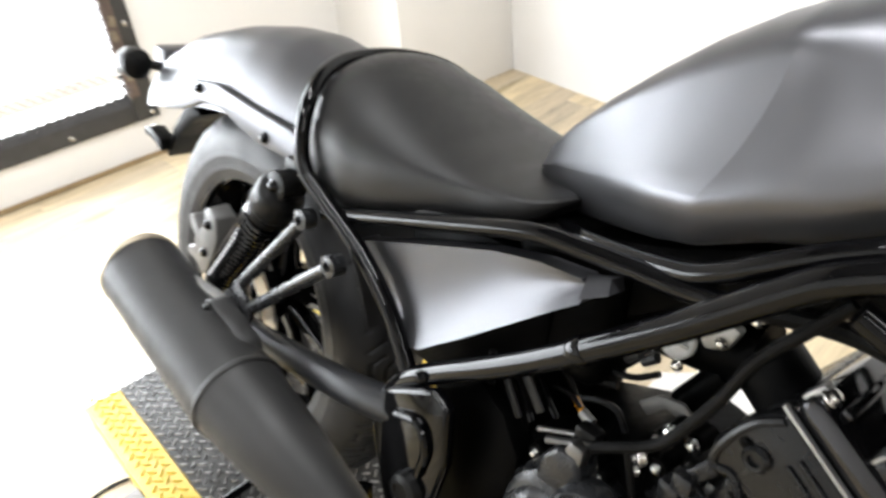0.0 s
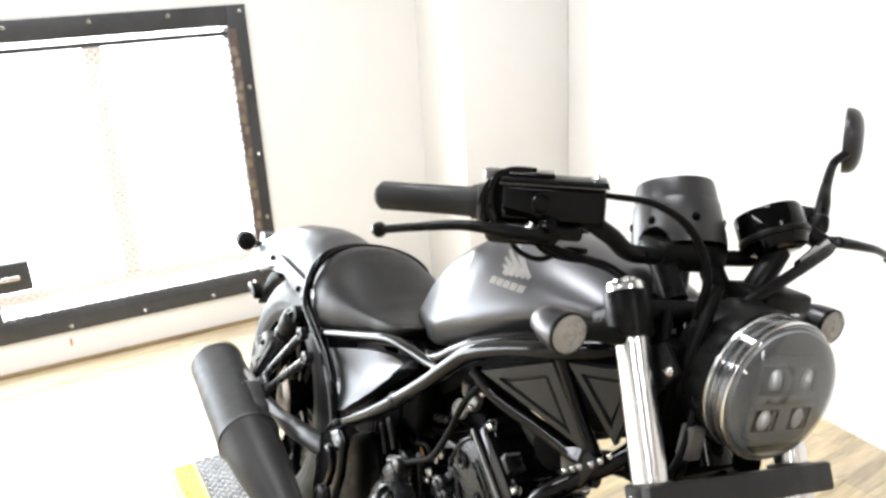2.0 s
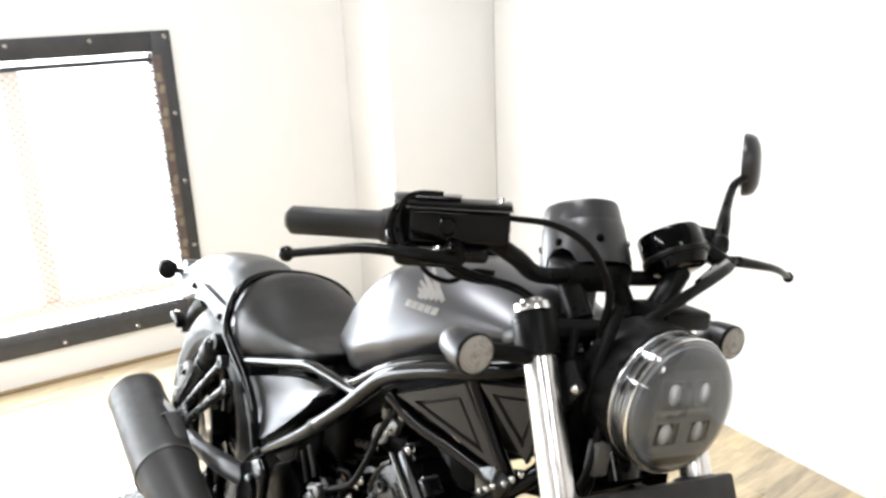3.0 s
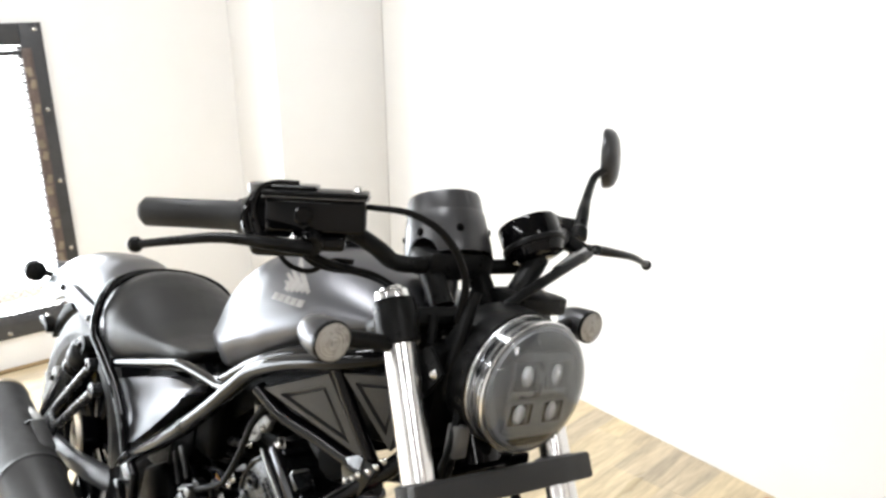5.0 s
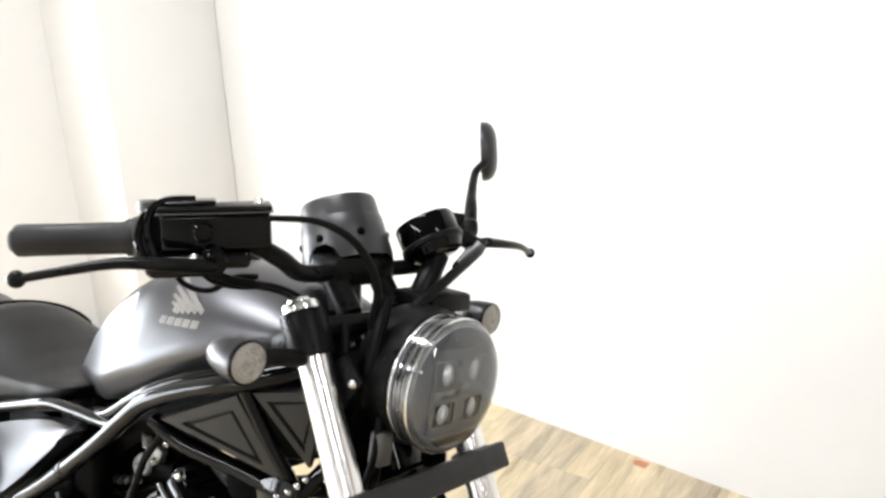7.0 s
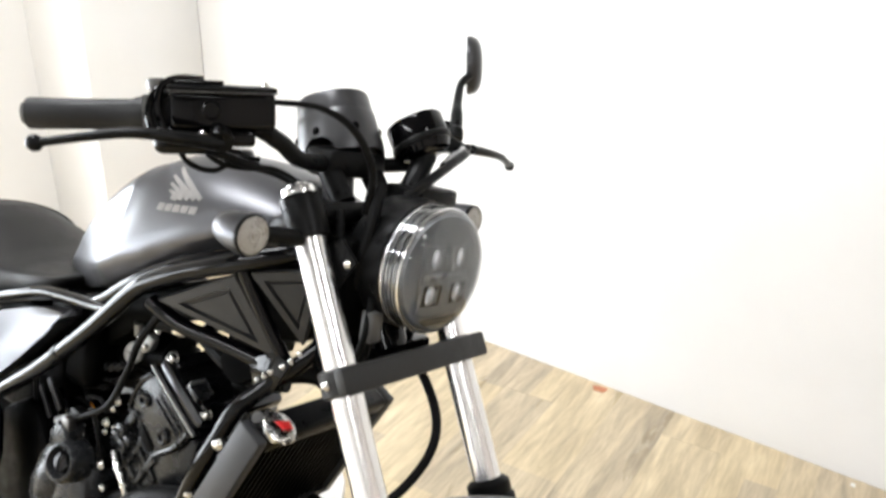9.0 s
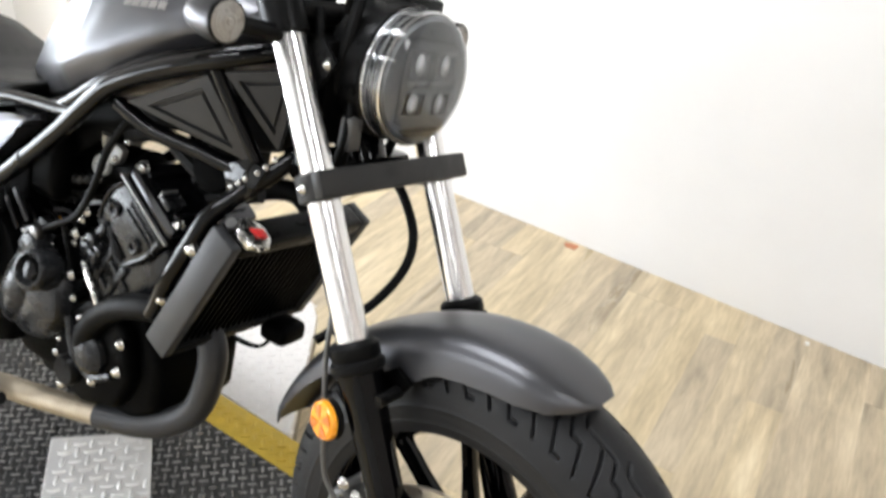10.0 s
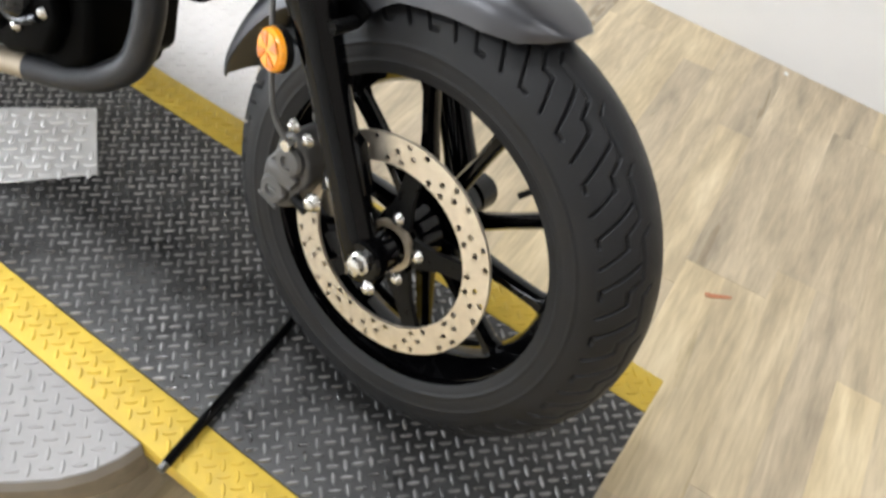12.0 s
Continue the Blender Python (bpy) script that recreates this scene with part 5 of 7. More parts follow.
def seat():
    # x, z_bottom, half width low, half width mid, z_mid, z_top
    T = [(0.190, 0.655, 0.050, 0.060, 0.705, 0.752), (0.205, 0.640, 0.090, 0.100, 0.705, 0.776), (0.230, 0.628, 0.114, 0.126, 0.702, 0.787), (0.265, 0.622, 0.128, 0.141, 0.696, 0.789),
         (0.32, 0.625, 0.133, 0.147, 0.690, 0.776), (0.38, 0.642, 0.126, 0.139, 0.696, 0.758), (0.44, 0.659, 0.116, 0.127, 0.706, 0.741), (0.50, 0.676, 0.107, 0.115, 0.712, 0.731),
         (0.54, 0.687, 0.104, 0.111, 0.718, 0.730), (0.57, 0.697, 0.098, 0.104, 0.722, 0.732), (0.59, 0.710, 0.088, 0.095, 0.726, 0.735), (0.602, 0.722, 0.070, 0.078, 0.730, 0.736), (0.608, 0.730, 0.045, 0.050, 0.732, 0.735)]
    secs = []
    arr = np.array(T)
    for n in range(37):
        x = 0.190 + 0.418 * n / 36
        row = [np.interp(x, arr[:, 0], arr[:, c]) for c in range(1, 6)]
        zb, wl, wm, zm, zt = row
        h = [(0, zb), (wl * 0.9, zb), (wl, zb + 0.004), (wl + (wm - wl) * 0.7, zb + (zm - zb) * 0.45)]
        for k in range(0, 10):
            a = math.pi / 2 * k / 9
            h.append((wm * math.cos(a) ** 0.92 if k < 9 else 0.0, zm + (zt - zm) * math.sin(a) ** 1.0))
        secs.append([Vector((x, -w, z)) for w, z in h] + [Vector((x, w, z)) for w, z in h[-2:0:-1]])
    st = bpart("seat", loft(secs), VINYL, BIKE, "black vinyl solo seat", angle=50)
    bpart("seat_base", prism([(0.21, 0.632), (0.24, 0.612), (0.30, 0.614), (0.46, 0.652), (0.62, 0.700), (0.60, 0.706), (0.45, 0.672), (0.3, 0.638)], "y", -0.118, 0.118, 0.004), PLASTIC, st)


seat()


def frame_tubes():
    both = {
        "main_frame_tube": ([(0.505, 0.150, 0.30), (0.470, 0.150, 0.345), (0.450, 0.150, 0.416), (0.475, 0.150, 0.471), (0.522, 0.150, 0.511), (0.624, 0.150, 0.581), (0.698, 0.150, 0.638), (0.782, 0.150, 0.708), (0.843, 0.150, 0.764), (0.885, 0.150, 0.797), (0.964, 0.148, 0.835), (1.064, 0.140, 0.872), (1.12, 0.105, 0.895), (1.15, 0.05, 0.905)], 0.0132),
        "seat_rail": ([(0.29, 0.137, 0.610), (0.353, 0.133, 0.629), (0.486, 0.131, 0.673), (0.603, 0.131, 0.711), (0.671, 0.132, 0.721), (0.712, 0.133, 0.725), (0.765, 0.136, 0.730), (0.81, 0.142, 0.738)], 0.0094),
        "rear_upright": ([(0.490, 0.148, 0.480), (0.464, 0.146, 0.513), (0.432, 0.145, 0.551), (0.378, 0.144, 0.592), (0.315, 0.146, 0.625), (0.262, 0.150, 0.655)], 0.0105),
        "tank_brace": ([(0.895, 0.145, 0.775), (0.945, 0.13, 0.752), (1.013, 0.11, 0.742), (1.085, 0.095, 0.732)], 0.0112),
        "middle_brace": ([(1.055, 0.136, 0.862), (1.082, 0.115, 0.803), (1.118, 0.092, 0.738)], 0.0092),
        "down_tube": ([(1.165, 0.03, 0.83), (1.14, 0.075, 0.762), (1.098, 0.10, 0.712), (1.068, 0.125, 0.672), (1.048, 0.135, 0.625), (1.020, 0.140, 0.565), (0.99, 0.135, 0.50)], 0.0122),
    }
    for nm, (pts, r) in both.items():
        for s in (-1, 1):
            bpart(nm, tube([(x, y * s, z) for x, y, z in pts], r, 16), GLOSS, BIKE, "gloss black steel frame tube" if s < 0 else "")
    # hoop round the seat's tail
    hoop = [(0.270, 0.150, 0.648), (0.256, 0.151, 0.675), (0.250, 0.147, 0.705), (0.242, 0.134, 0.738), (0.220, 0.102, 0.760), (0.196, 0.055, 0.770), (0.186, 0.0, 0.772)]
    bpart("seat_hoop", tube([(x, -y, z) for x, y, z in hoop] + [(x, y, z) for x, y, z in hoop[-2::-1]], 0.0098, 14), GLOSS, BIKE, "gloss black hoop behind the seat")
    for at in ((0.52, -0.163, 0.511),):
        bolt(BLACKBOLT, at, RIGHT, BIKE)
    bpart("weld_collar", lathe([(0.0138, -0.008), (0.0146, -0.006), (0.0146, 0.006), (0.0138, 0.008)], (0.700, -0.150, 0.640), (0.76, 0, 0.65), 16), GLOSS, BIKE)
    for x, y, z in ((1.080, -0.108, 0.713), (1.092, -0.108, 0.722), (1.102, -0.108, 0.731), (1.121, -0.108, 0.744), (1.134, -0.108, 0.756), (1.147, -0.108, 0.769)):
        bolt(SCREW, (x, y, z), (0.2, -1, 0.1), BIKE)
    # gusset where the tubes meet
    bpart("gusset", prism([(1.06, 0.735), (1.10, 0.758), (1.135, 0.752), (1.11, 0.705), (1.075, 0.695)], "y", -0.108, -0.098, 0.002), GLOSS, BIKE)


frame_tubes()


def infill_panel(corners, label):
    """A triangular cover with a raised rim and a sunken middle, on the right side."""
    c = [Vector(p) for p in corners]
    n = (c[1] - c[0]).cross(c[2] - c[0]).normalized()
    if n.y > 0:
        n = -n
    mid = sum(c, Vector()) / 3

    def ring(f, h):
        return [mid + (p - mid) * f + n * h for p in c]
    bm = loft([ring(1.0, -0.006), ring(1.0, 0.001), ring(0.97, 0.004), ring(0.66, 0.005), ring(0.62, -0.001), ring(0.54, -0.001), ring(0.50, 0.003), ring(0.05, 0.004)])
    bmesh.ops.bevel(bm, geom=[e for e in bm.edges if len(e.link_faces) == 2 and e.calc_face_angle(0) > 0.6], offset=0.0015, segments=2, affect="EDGES")
    return bpart("frame_panel", bm, PANEL, BIKE, label)


infill_panel([(0.912, -0.146, 0.783), (1.048, -0.138, 0.852), (1.108, -0.099, 0.750)], "black triangular panel with a sunken middle")
infill_panel([(1.070, -0.134, 0.860), (1.168, -0.108, 0.885), (1.136, -0.090, 0.775)], "black triangular panel with a sunken middle")


def side_cover():
    """A kite-shaped cover: a flat rear field, a swept crease and a dished front field, rolled rims."""
    top = [(0.344, 0.589), (0.43, 0.622), (0.50, 0.648), (0.562, 0.669), (0.625, 0.686), (0.676, 0.693)]
    low = [(0.470, 0.517), (0.488, 0.525), (0.55, 0.573), (0.61, 0.622), (0.655, 0.659), (0.692, 0.689)]

    def along(line, t):
        f = t * (len(line) - 1)
        i = min(int(f), len(line) - 2)
        return Vector((*line[i], 0)).lerp(Vector((*line[i + 1], 0)), f - i)
    rows = []
    n, k = 30, 14
    for a in range(n + 1):
        t = a / n
        p, q = along(top, t), along(low, t)
        row = []
        for b in range(-2, k + 3):
            u = min(max(b / k, 0), 1)
            # the lower field flares outwards
            cx = p.lerp(q, u).x
            y = 0.125 - 0.005 * u + 0.017 * u ** 3 + 0.025 * (cx - 0.42) - 0.004 * math.exp(-((t - 0.62) / 0.16) ** 2) * (1 - u)
            if b < 0 or b > k:
                y -= 0.010 * (-b if b < 0 else b - k)
            if a == 0:
                y -= 0.012
            c = p.lerp(q, u)
            row.append(Vector((c.x, -y, c.y)))
        rows.append(row)
    bm = loft(rows, ring=False, caps=False)
    sc = bpart("side_cover", thicken(bm, 0.003), PAINT, BIKE, "satin grey side cover", angle=60)
    bpart("cover_tip", loft([[(0.690, -0.125, 0.686), (0.676, -0.118, 0.696), (0.674, -0.126, 0.697), (0.692, -0.160, 0.690)], [(0.716, -0.130, 0.702), (0.708, -0.124, 0.710), (0.706, -0.138, 0.710), (0.716, -0.154, 0.703)]]), PAINT, sc, "small chamfered tip")
    bpart("battery_box", box(0.40, 0.62, -0.092, 0.092, 0.46, 0.665, 0.012), CASE, BIKE)


side_cover()


def rear_fender():
    T = [(-0.385, 0.575, 0.060, 0.555), (-0.365, 0.615, 0.078, 0.560), (-0.320, 0.668, 0.088, 0.572), (-0.224, 0.717, 0.094, 0.598), (-0.107, 0.752, 0.097, 0.628), (0.0, 0.772, 0.098, 0.645), (0.08, 0.778, 0.098, 0.645), (0.16, 0.768, 0.094, 0.650), (0.22, 0.73, 0.088, 0.640)]
    arr = np.array(T)
    secs = []
    for n in range(41):
        x = -0.385 + 0.605 * n / 40
        zt, hw_, ze = (np.interp(x, arr[:, 0], arr[:, c]) for c in (1, 2, 3))
        ring = []
        for k in range(25):
            u = -1 + 2 * k / 24
            a = abs(u)
            yy = hw_ * (1 if u > 0 else -1) * (1 - (1 - a) ** 1.7)
            zz = ze + (zt - ze) * max(0.0, 1 - a ** 2.3)
            ring.append((x, yy, zz))
        secs.append(ring)
    fen = bpart("rear_fender", thicken(loft(secs, ring=False), 0.003), PAINT, BIKE, "satin grey bobbed rear fender", angle=60)
    for s in (-1, 1):
        # raised side stay along the skirt
        a, b = sorted((s * 0.094, s * 0.106))
        bpart("fender_stay", prism([(-0.235, 0.592), (-0.215, 0.640), (-0.13, 0.668), (-0.045, 0.682), (0.054, 0.676), (0.157, 0.672), (0.21, 0.660), (0.25, 0.635), (0.22, 0.618), (0.16, 0.628), (0.12, 0.628), (0.07, 0.627), (0.022, 0.634), (-0.037, 0.648), (-0.10, 0.640), (-0.16, 0.612)], "y", a, b, 0.003, 3), PAINT, fen, "raised satin grey side stay")
        a, b = sorted((s * 0.106, s * 0.135))
        bpart("stay_spacer", box(0.19, 0.245, a, b, 0.628, 0.652, 0.006), PLASTIC, fen)
    for at in ((-0.100, -0.106, 0.662), (0.095, -0.106, 0.642)):
        bolt(BLACKBOLT, at, RIGHT, fen)
    # tail lamp, signals and plate bracket
    tail = bpart("tail_light", box(-0.405, -0.355, -0.045, 0.045, 0.622, 0.660, 0.008), PAINT, BIKE, "small satin grey tail lamp")
    bpart("tail_lens", box(-0.412, -0.404, -0.038, 0.038, 0.627, 0.655, 0.003), RED, tail)
    for s in (-1, 1):
        body = bpart("turn_signal", lathe([(0.006, 0.042), (0.018, 0.037), (0.026, 0.018), (0.028, 0.0), (0.026, -0.014), (0.015, -0.022), (0, -0.024)], (-0.357, 0.012 + s * 0.112, 0.640), (-1, 0, 0), 28), PLASTIC, BIKE, "small round black turn signal")
        bpart("stalk", tube([(-0.33, 0.012 + s * 0.05, 0.632), (-0.352, 0.012 + s * 0.097, 0.638)], 0.008, 12), PLASTIC, body)
    plate = bpart("plate_bracket", prism([(-0.30, 0.57), (-0.34, 0.555), (-0.39, 0.50), (-0.42, 0.44), (-0.41, 0.435), (-0.365, 0.49), (-0.31, 0.535), (-0.27, 0.56)], "y", -0.02, 0.06, 0.004), CASE, BIKE, "black plate bracket")
    for s in (-1, 1):
        bpart("bracket_arm", prism([(-0.40, 0.475), (-0.445, 0.490), (-0.475, 0.482), (-0.47, 0.468), (-0.43, 0.465), (-0.40, 0.452)], "y", 0.03 + s * 0.055 - 0.016, 0.03 + s * 0.055 + 0.016, 0.004), PLASTIC, plate)
        bolt(BOLT_S, (-0.455, 0.03 + s * 0.055, 0.487), (0, 0, 1), plate)
    return fen


rear_fender()


def shock(s):
    top, foot = Vector((0.204, s * 0.138, 0.616)), Vector((0.020, s * 0.138, 0.381))
    d = (foot - top).normalized()
    sh = bpart("shock_absorber", lathe([(0.010, 0), (0.023, 0.004), (0.031, 0.012), (0.0338, 0.020), (0.0338, 0.050), (0.0325, 0.0535), (0.031, 0.055), (0.031, 0.068), (0.026, 0.071), (0.020, 0.072), (0.020, 0.262), (0.030, 0.264), (0.030, 0.274), (0.015, 0.278), (0.015, 0.29)], top, d, 32), PLASTIC, BIKE, "black rear shock absorber with a coil spring")
    side = d.cross(Vector((0, 1, 0))).normalized()
    up = Vector((0, 1, 0))
    turns, steps = 17, 306
    coil = []
    for k in range(steps + 1):
        a = 2 * math.pi * turns * k / steps
        coil.append(top + d * (0.074 + 0.188 * k / steps) + 0.0276 * (math.cos(a) * side + math.sin(a) * up))
    bpart("spring", tube(coil, 0.0040, 8, n=1), SPRING, sh, "gloss black tightly wound coil spring")
    bpart("shock_eye", lathe([(0.012, -0.02), (0.020, -0.018), (0.020, 0.018), (0.012, 0.02)], top - d * 0.002, (0, 1, 0), 20), PLASTIC, sh)
    bolt(BLACKBOLT, top + Vector((0, s * 0.02, 0)) - d * 0.002, (0, s, 0), sh)


shock(-1)
shock(1)


def exhaust():
    # header: from the cylinder head round and under the engine
    bpart("header_pipe", tube([(0.955, -0.02, 0.60), (0.975, -0.03, 0.535), (1.005, -0.045, 0.475), (1.034, -0.05, 0.42), (1.018, -0.05, 0.335), (0.978, -0.056, 0.288), (0.92, -0.070, 0.258), (0.84, -0.087, 0.242)], 0.0225, 18), HEADER, BIKE, "blue-grey exhaust header")
    bpart("link_pipe", tube([(0.842, -0.087, 0.2425), (0.78, -0.100, 0.233), (0.70, -0.115, 0.221), (0.645, -0.125, 0.214), (0.595, -0.135, 0.208)], 0.020, 18), TAN, BIKE, "heat-tinted tan exhaust pipe")
    bpart("joint_pipe", tube([(0.596, -0.135, 0.208), (0.57, -0.142, 0.207), (0.53, -0.165, 0.220), (0.48, -0.195, 0.262)], 0.021, 18), CASE, BIKE, "black joint pipe")
    p = [Vector((0.496, -0.203, 0.277)), Vector((0.478, -0.206, 0.284)), Vector((0.440, -0.213, 0.298)), Vector((0.355, -0.228, 0.328)), Vector((0.258, -0.236, 0.352)), Vector((0.250, -0.2365, 0.3535)), Vector((0.243, -0.237, 0.355)), Vector((0.09, -0.233, 0.375)), Vector((-0.052, -0.2295, 0.395))]
    d = (p[-1] - p[-2]).normalized()
    mf = bpart("muffler", tube(p, [0.022, 0.033, 0.041, 0.0545, 0.064, 0.0655, 0.0645, 0.0640, 0.0625], 36, n=4), MATTE, BIKE, "matte black muffler", angle=60)
    bpart("muffler_plug", lathe([(0.0115, -0.004), (0.0115, 0.003), (0.009, 0.005), (0.0075, 0.003), (0, 0.003)], (0.492, -0.221, 0.300), (0.25, -0.72, 0.62), 18), PLASTIC, mf)
    bpart("muffler_band", lathe([(0.0650, -0.006), (0.0668, -0.004), (0.0668, 0.003), (0.0650, 0.006)], p[4] + Vector((0.0, 0, 0)), d, 40), MATTE, mf)
    bpart("end_cap", lathe([(0.0628, -0.002), (0.0645, 0.0), (0.0640, 0.010), (0.058, 0.014), (0.050, 0.013), (0.048, 0.008), (0.022, 0.006), (0.022, -0.03), (0, -0.03)], p[-1], d, 40), TAN, mf, "warm grey metal end cap")
    # hanger plate with rubber mount
    hp = bpart("muffler_hanger", prism([(0.164, 0.468), (0.148, 0.452), (0.124, 0.432), (0.120, 0.405), (0.142, 0.383), (0.176, 0.394), (0.202, 0.428), (0.190, 0.450)], "y", -0.190, -0.180, 0.003), ENGINE, BIKE, "dark grey muffler hanger bracket")
    bpart("hanger_saddle", prism([(0.115, 0.425), (0.17, 0.415), (0.21, 0.39), (0.25, 0.395), (0.235, 0.418), (0.19, 0.432), (0.15, 0.440)], "y", -0.222, -0.190, 0.006), MATTE, hp)
    bpart("hanger_tab", prism([(0.046, -0.212), (0.100, -0.208), (0.156, -0.205), (0.160, -0.188), (0.110, -0.190), (0.052, -0.199)], "z", 0.428, 0.434, 0.0015), GALVSTEEL, hp, "bright bare metal tab")
    for pts, r in (([(0.268, -0.155, 0.591), (0.215, -0.168, 0.525), (0.160, -0.180, 0.458)], 0.0092), ([(0.360, -0.176, 0.575), (0.28, -0.178, 0.510), (0.186, -0.181, 0.432)], 0.0092)):
        bpart("hanger_arm", tube(pts, r, 14), ENGINE, hp, "satin dark grey stay")
    for at in ((0.2745, -0.155, 0.5985), (0.3665, -0.176, 0.5805)):
        bpart("arm_eye", lathe([(0.0062, -0.010), (0.0135, -0.009), (0.0135, 0.009), (0.0062, 0.010)], at, (0, 1, 0), 22, closed=True), ENGINE, hp)
    bolt(BLACKBOLT, (0.150, -0.224, 0.428), (0, -1, 0.3), hp)


exhaust()


def rear_gear():
    bpart("swingarm", tube([(0.48, -0.150, 0.435), (0.40, -0.160, 0.420), (0.30, -0.150, 0.390), (0.18, -0.135, 0.355), (0.06, -0.128, 0.33), (-0.03, -0.128, 0.322)], [0.0225, 0.0215, 0.0205, 0.020, 0.020, 0.022], 18), PANEL, BIKE, "satin black tubular swingarm")
    bpart("swingarm", tube([(0.48, 0.150, 0.435), (0.30, 0.150, 0.390), (0.06, 0.128, 0.33), (-0.03, 0.128, 0.322)], 0.023, 16), GLOSS, BIKE)
    bpart("chain_adjuster", box(-0.055, 0.0, -0.152, -0.128, 0.30, 0.345, 0.004), STEEL, BIKE)
    bpart("rear_disc", ring_band(AXLE_R + Vector((0, -0.095, 0)), 0.085, 0.120, -0.002, 0.002, 48), DISC, RW, "steel rear brake disc")
    cal = bpart("rear_caliper", prism([(-0.122, 0.374), (-0.088, 0.368), (-0.076, 0.350), (-0.040, 0.385), (-0.018, 0.440), (-0.022, 0.474), (-0.044, 0.486), (-0.062, 0.476), (-0.062, 0.452), (-0.082, 0.430), (-0.098, 0.452), (-0.114, 0.448), (-0.108, 0.428), (-0.096, 0.418), (-0.100, 0.394), (-0.122, 0.388)], "y", -0.122, -0.085, 0.004), CALIPER, BIKE, "grey rear brake caliper")
    bolt(BLACKBOLT, (-0.045, -0.122, 0.455), RIGHT, cal)
    bolt(BLACKBOLT, (-0.060, -0.122, 0.400), RIGHT, cal)
    # inner mud guard between wheel and engine
    secs = []
    for k in range(13):
        a = radians(20 + 75 * k / 12)
        r = 0.345
        secs.append([(r * math.cos(a) + 0.0, y, 0.323 + r * math.sin(a)) for y in (-0.08, -0.04, 0, 0.04, 0.08)])
    bpart("mud_guard", thicken(loft(secs, ring=False), 0.003), PANEL, BIKE, "black inner mudguard")
    # foot bracket hanging under the main tube
    fb = bpart("foot_bracket", prism([(0.468, 0.468), (0.545, 0.512), (0.572, 0.50), (0.578, 0.43), (0.565, 0.37), (0.53, 0.32), (0.49, 0.31), (0.47, 0.36)], "y", -0.172, -0.155, 0.006, 3), GLOSS, BIKE, "gloss black foot bracket plate")
    bpart("bracket_boss", lathe([(0.024, 0), (0.022, 0.010), (0.014, 0.013), (0.012, 0.010), (0, 0.010)], (0.530, -0.172, 0.365), (0, -1, 0), 24), PLASTIC, fb)
    bpart("bracket_rib", tube([(0.500, -0.174, 0.455), (0.535, -0.176, 0.465), (0.552, -0.176, 0.44), (0.545, -0.175, 0.40)], 0.006, 10), GLOSS, fb)
    # brake pedal and foot peg
    peg = bpart("foot_peg", tube([(0.60, -0.17, 0.285), (0.595, -0.27, 0.29)], 0.016, 16), SOFTRUBBER, BIKE, "black rubber foot peg")
    bpart("peg_stay", tube([(0.54, -0.150, 0.33), (0.575, -0.165, 0.29), (0.60, -0.175, 0.285)], 0.012, 12), GLOSS, peg)
    bpart("brake_pedal", tube([(0.56, -0.175, 0.30), (0.64, -0.195, 0.265), (0.72, -0.205, 0.262), (0.77, -0.215, 0.285)], [0.009, 0.008, 0.008, 0.011], 12), PLASTIC, BIKE, "black brake pedal")
    bpart("pedal_pivot", prism([(0.585, 0.195), (0.640, 0.190), (0.658, 0.225), (0.650, 0.268), (0.600, 0.278), (0.580, 0.240)], "y", -0.188, -0.158, 0.006), GLOSS, BIKE, "gloss black pedal pivot")
    bpart("passenger_peg_bracket", tube([(0.44, -0.165, 0.30), (0.455, -0.17, 0.25), (0.475, -0.172, 0.20)], 0.014, 14), GLOSS, BIKE)


rear_gear()


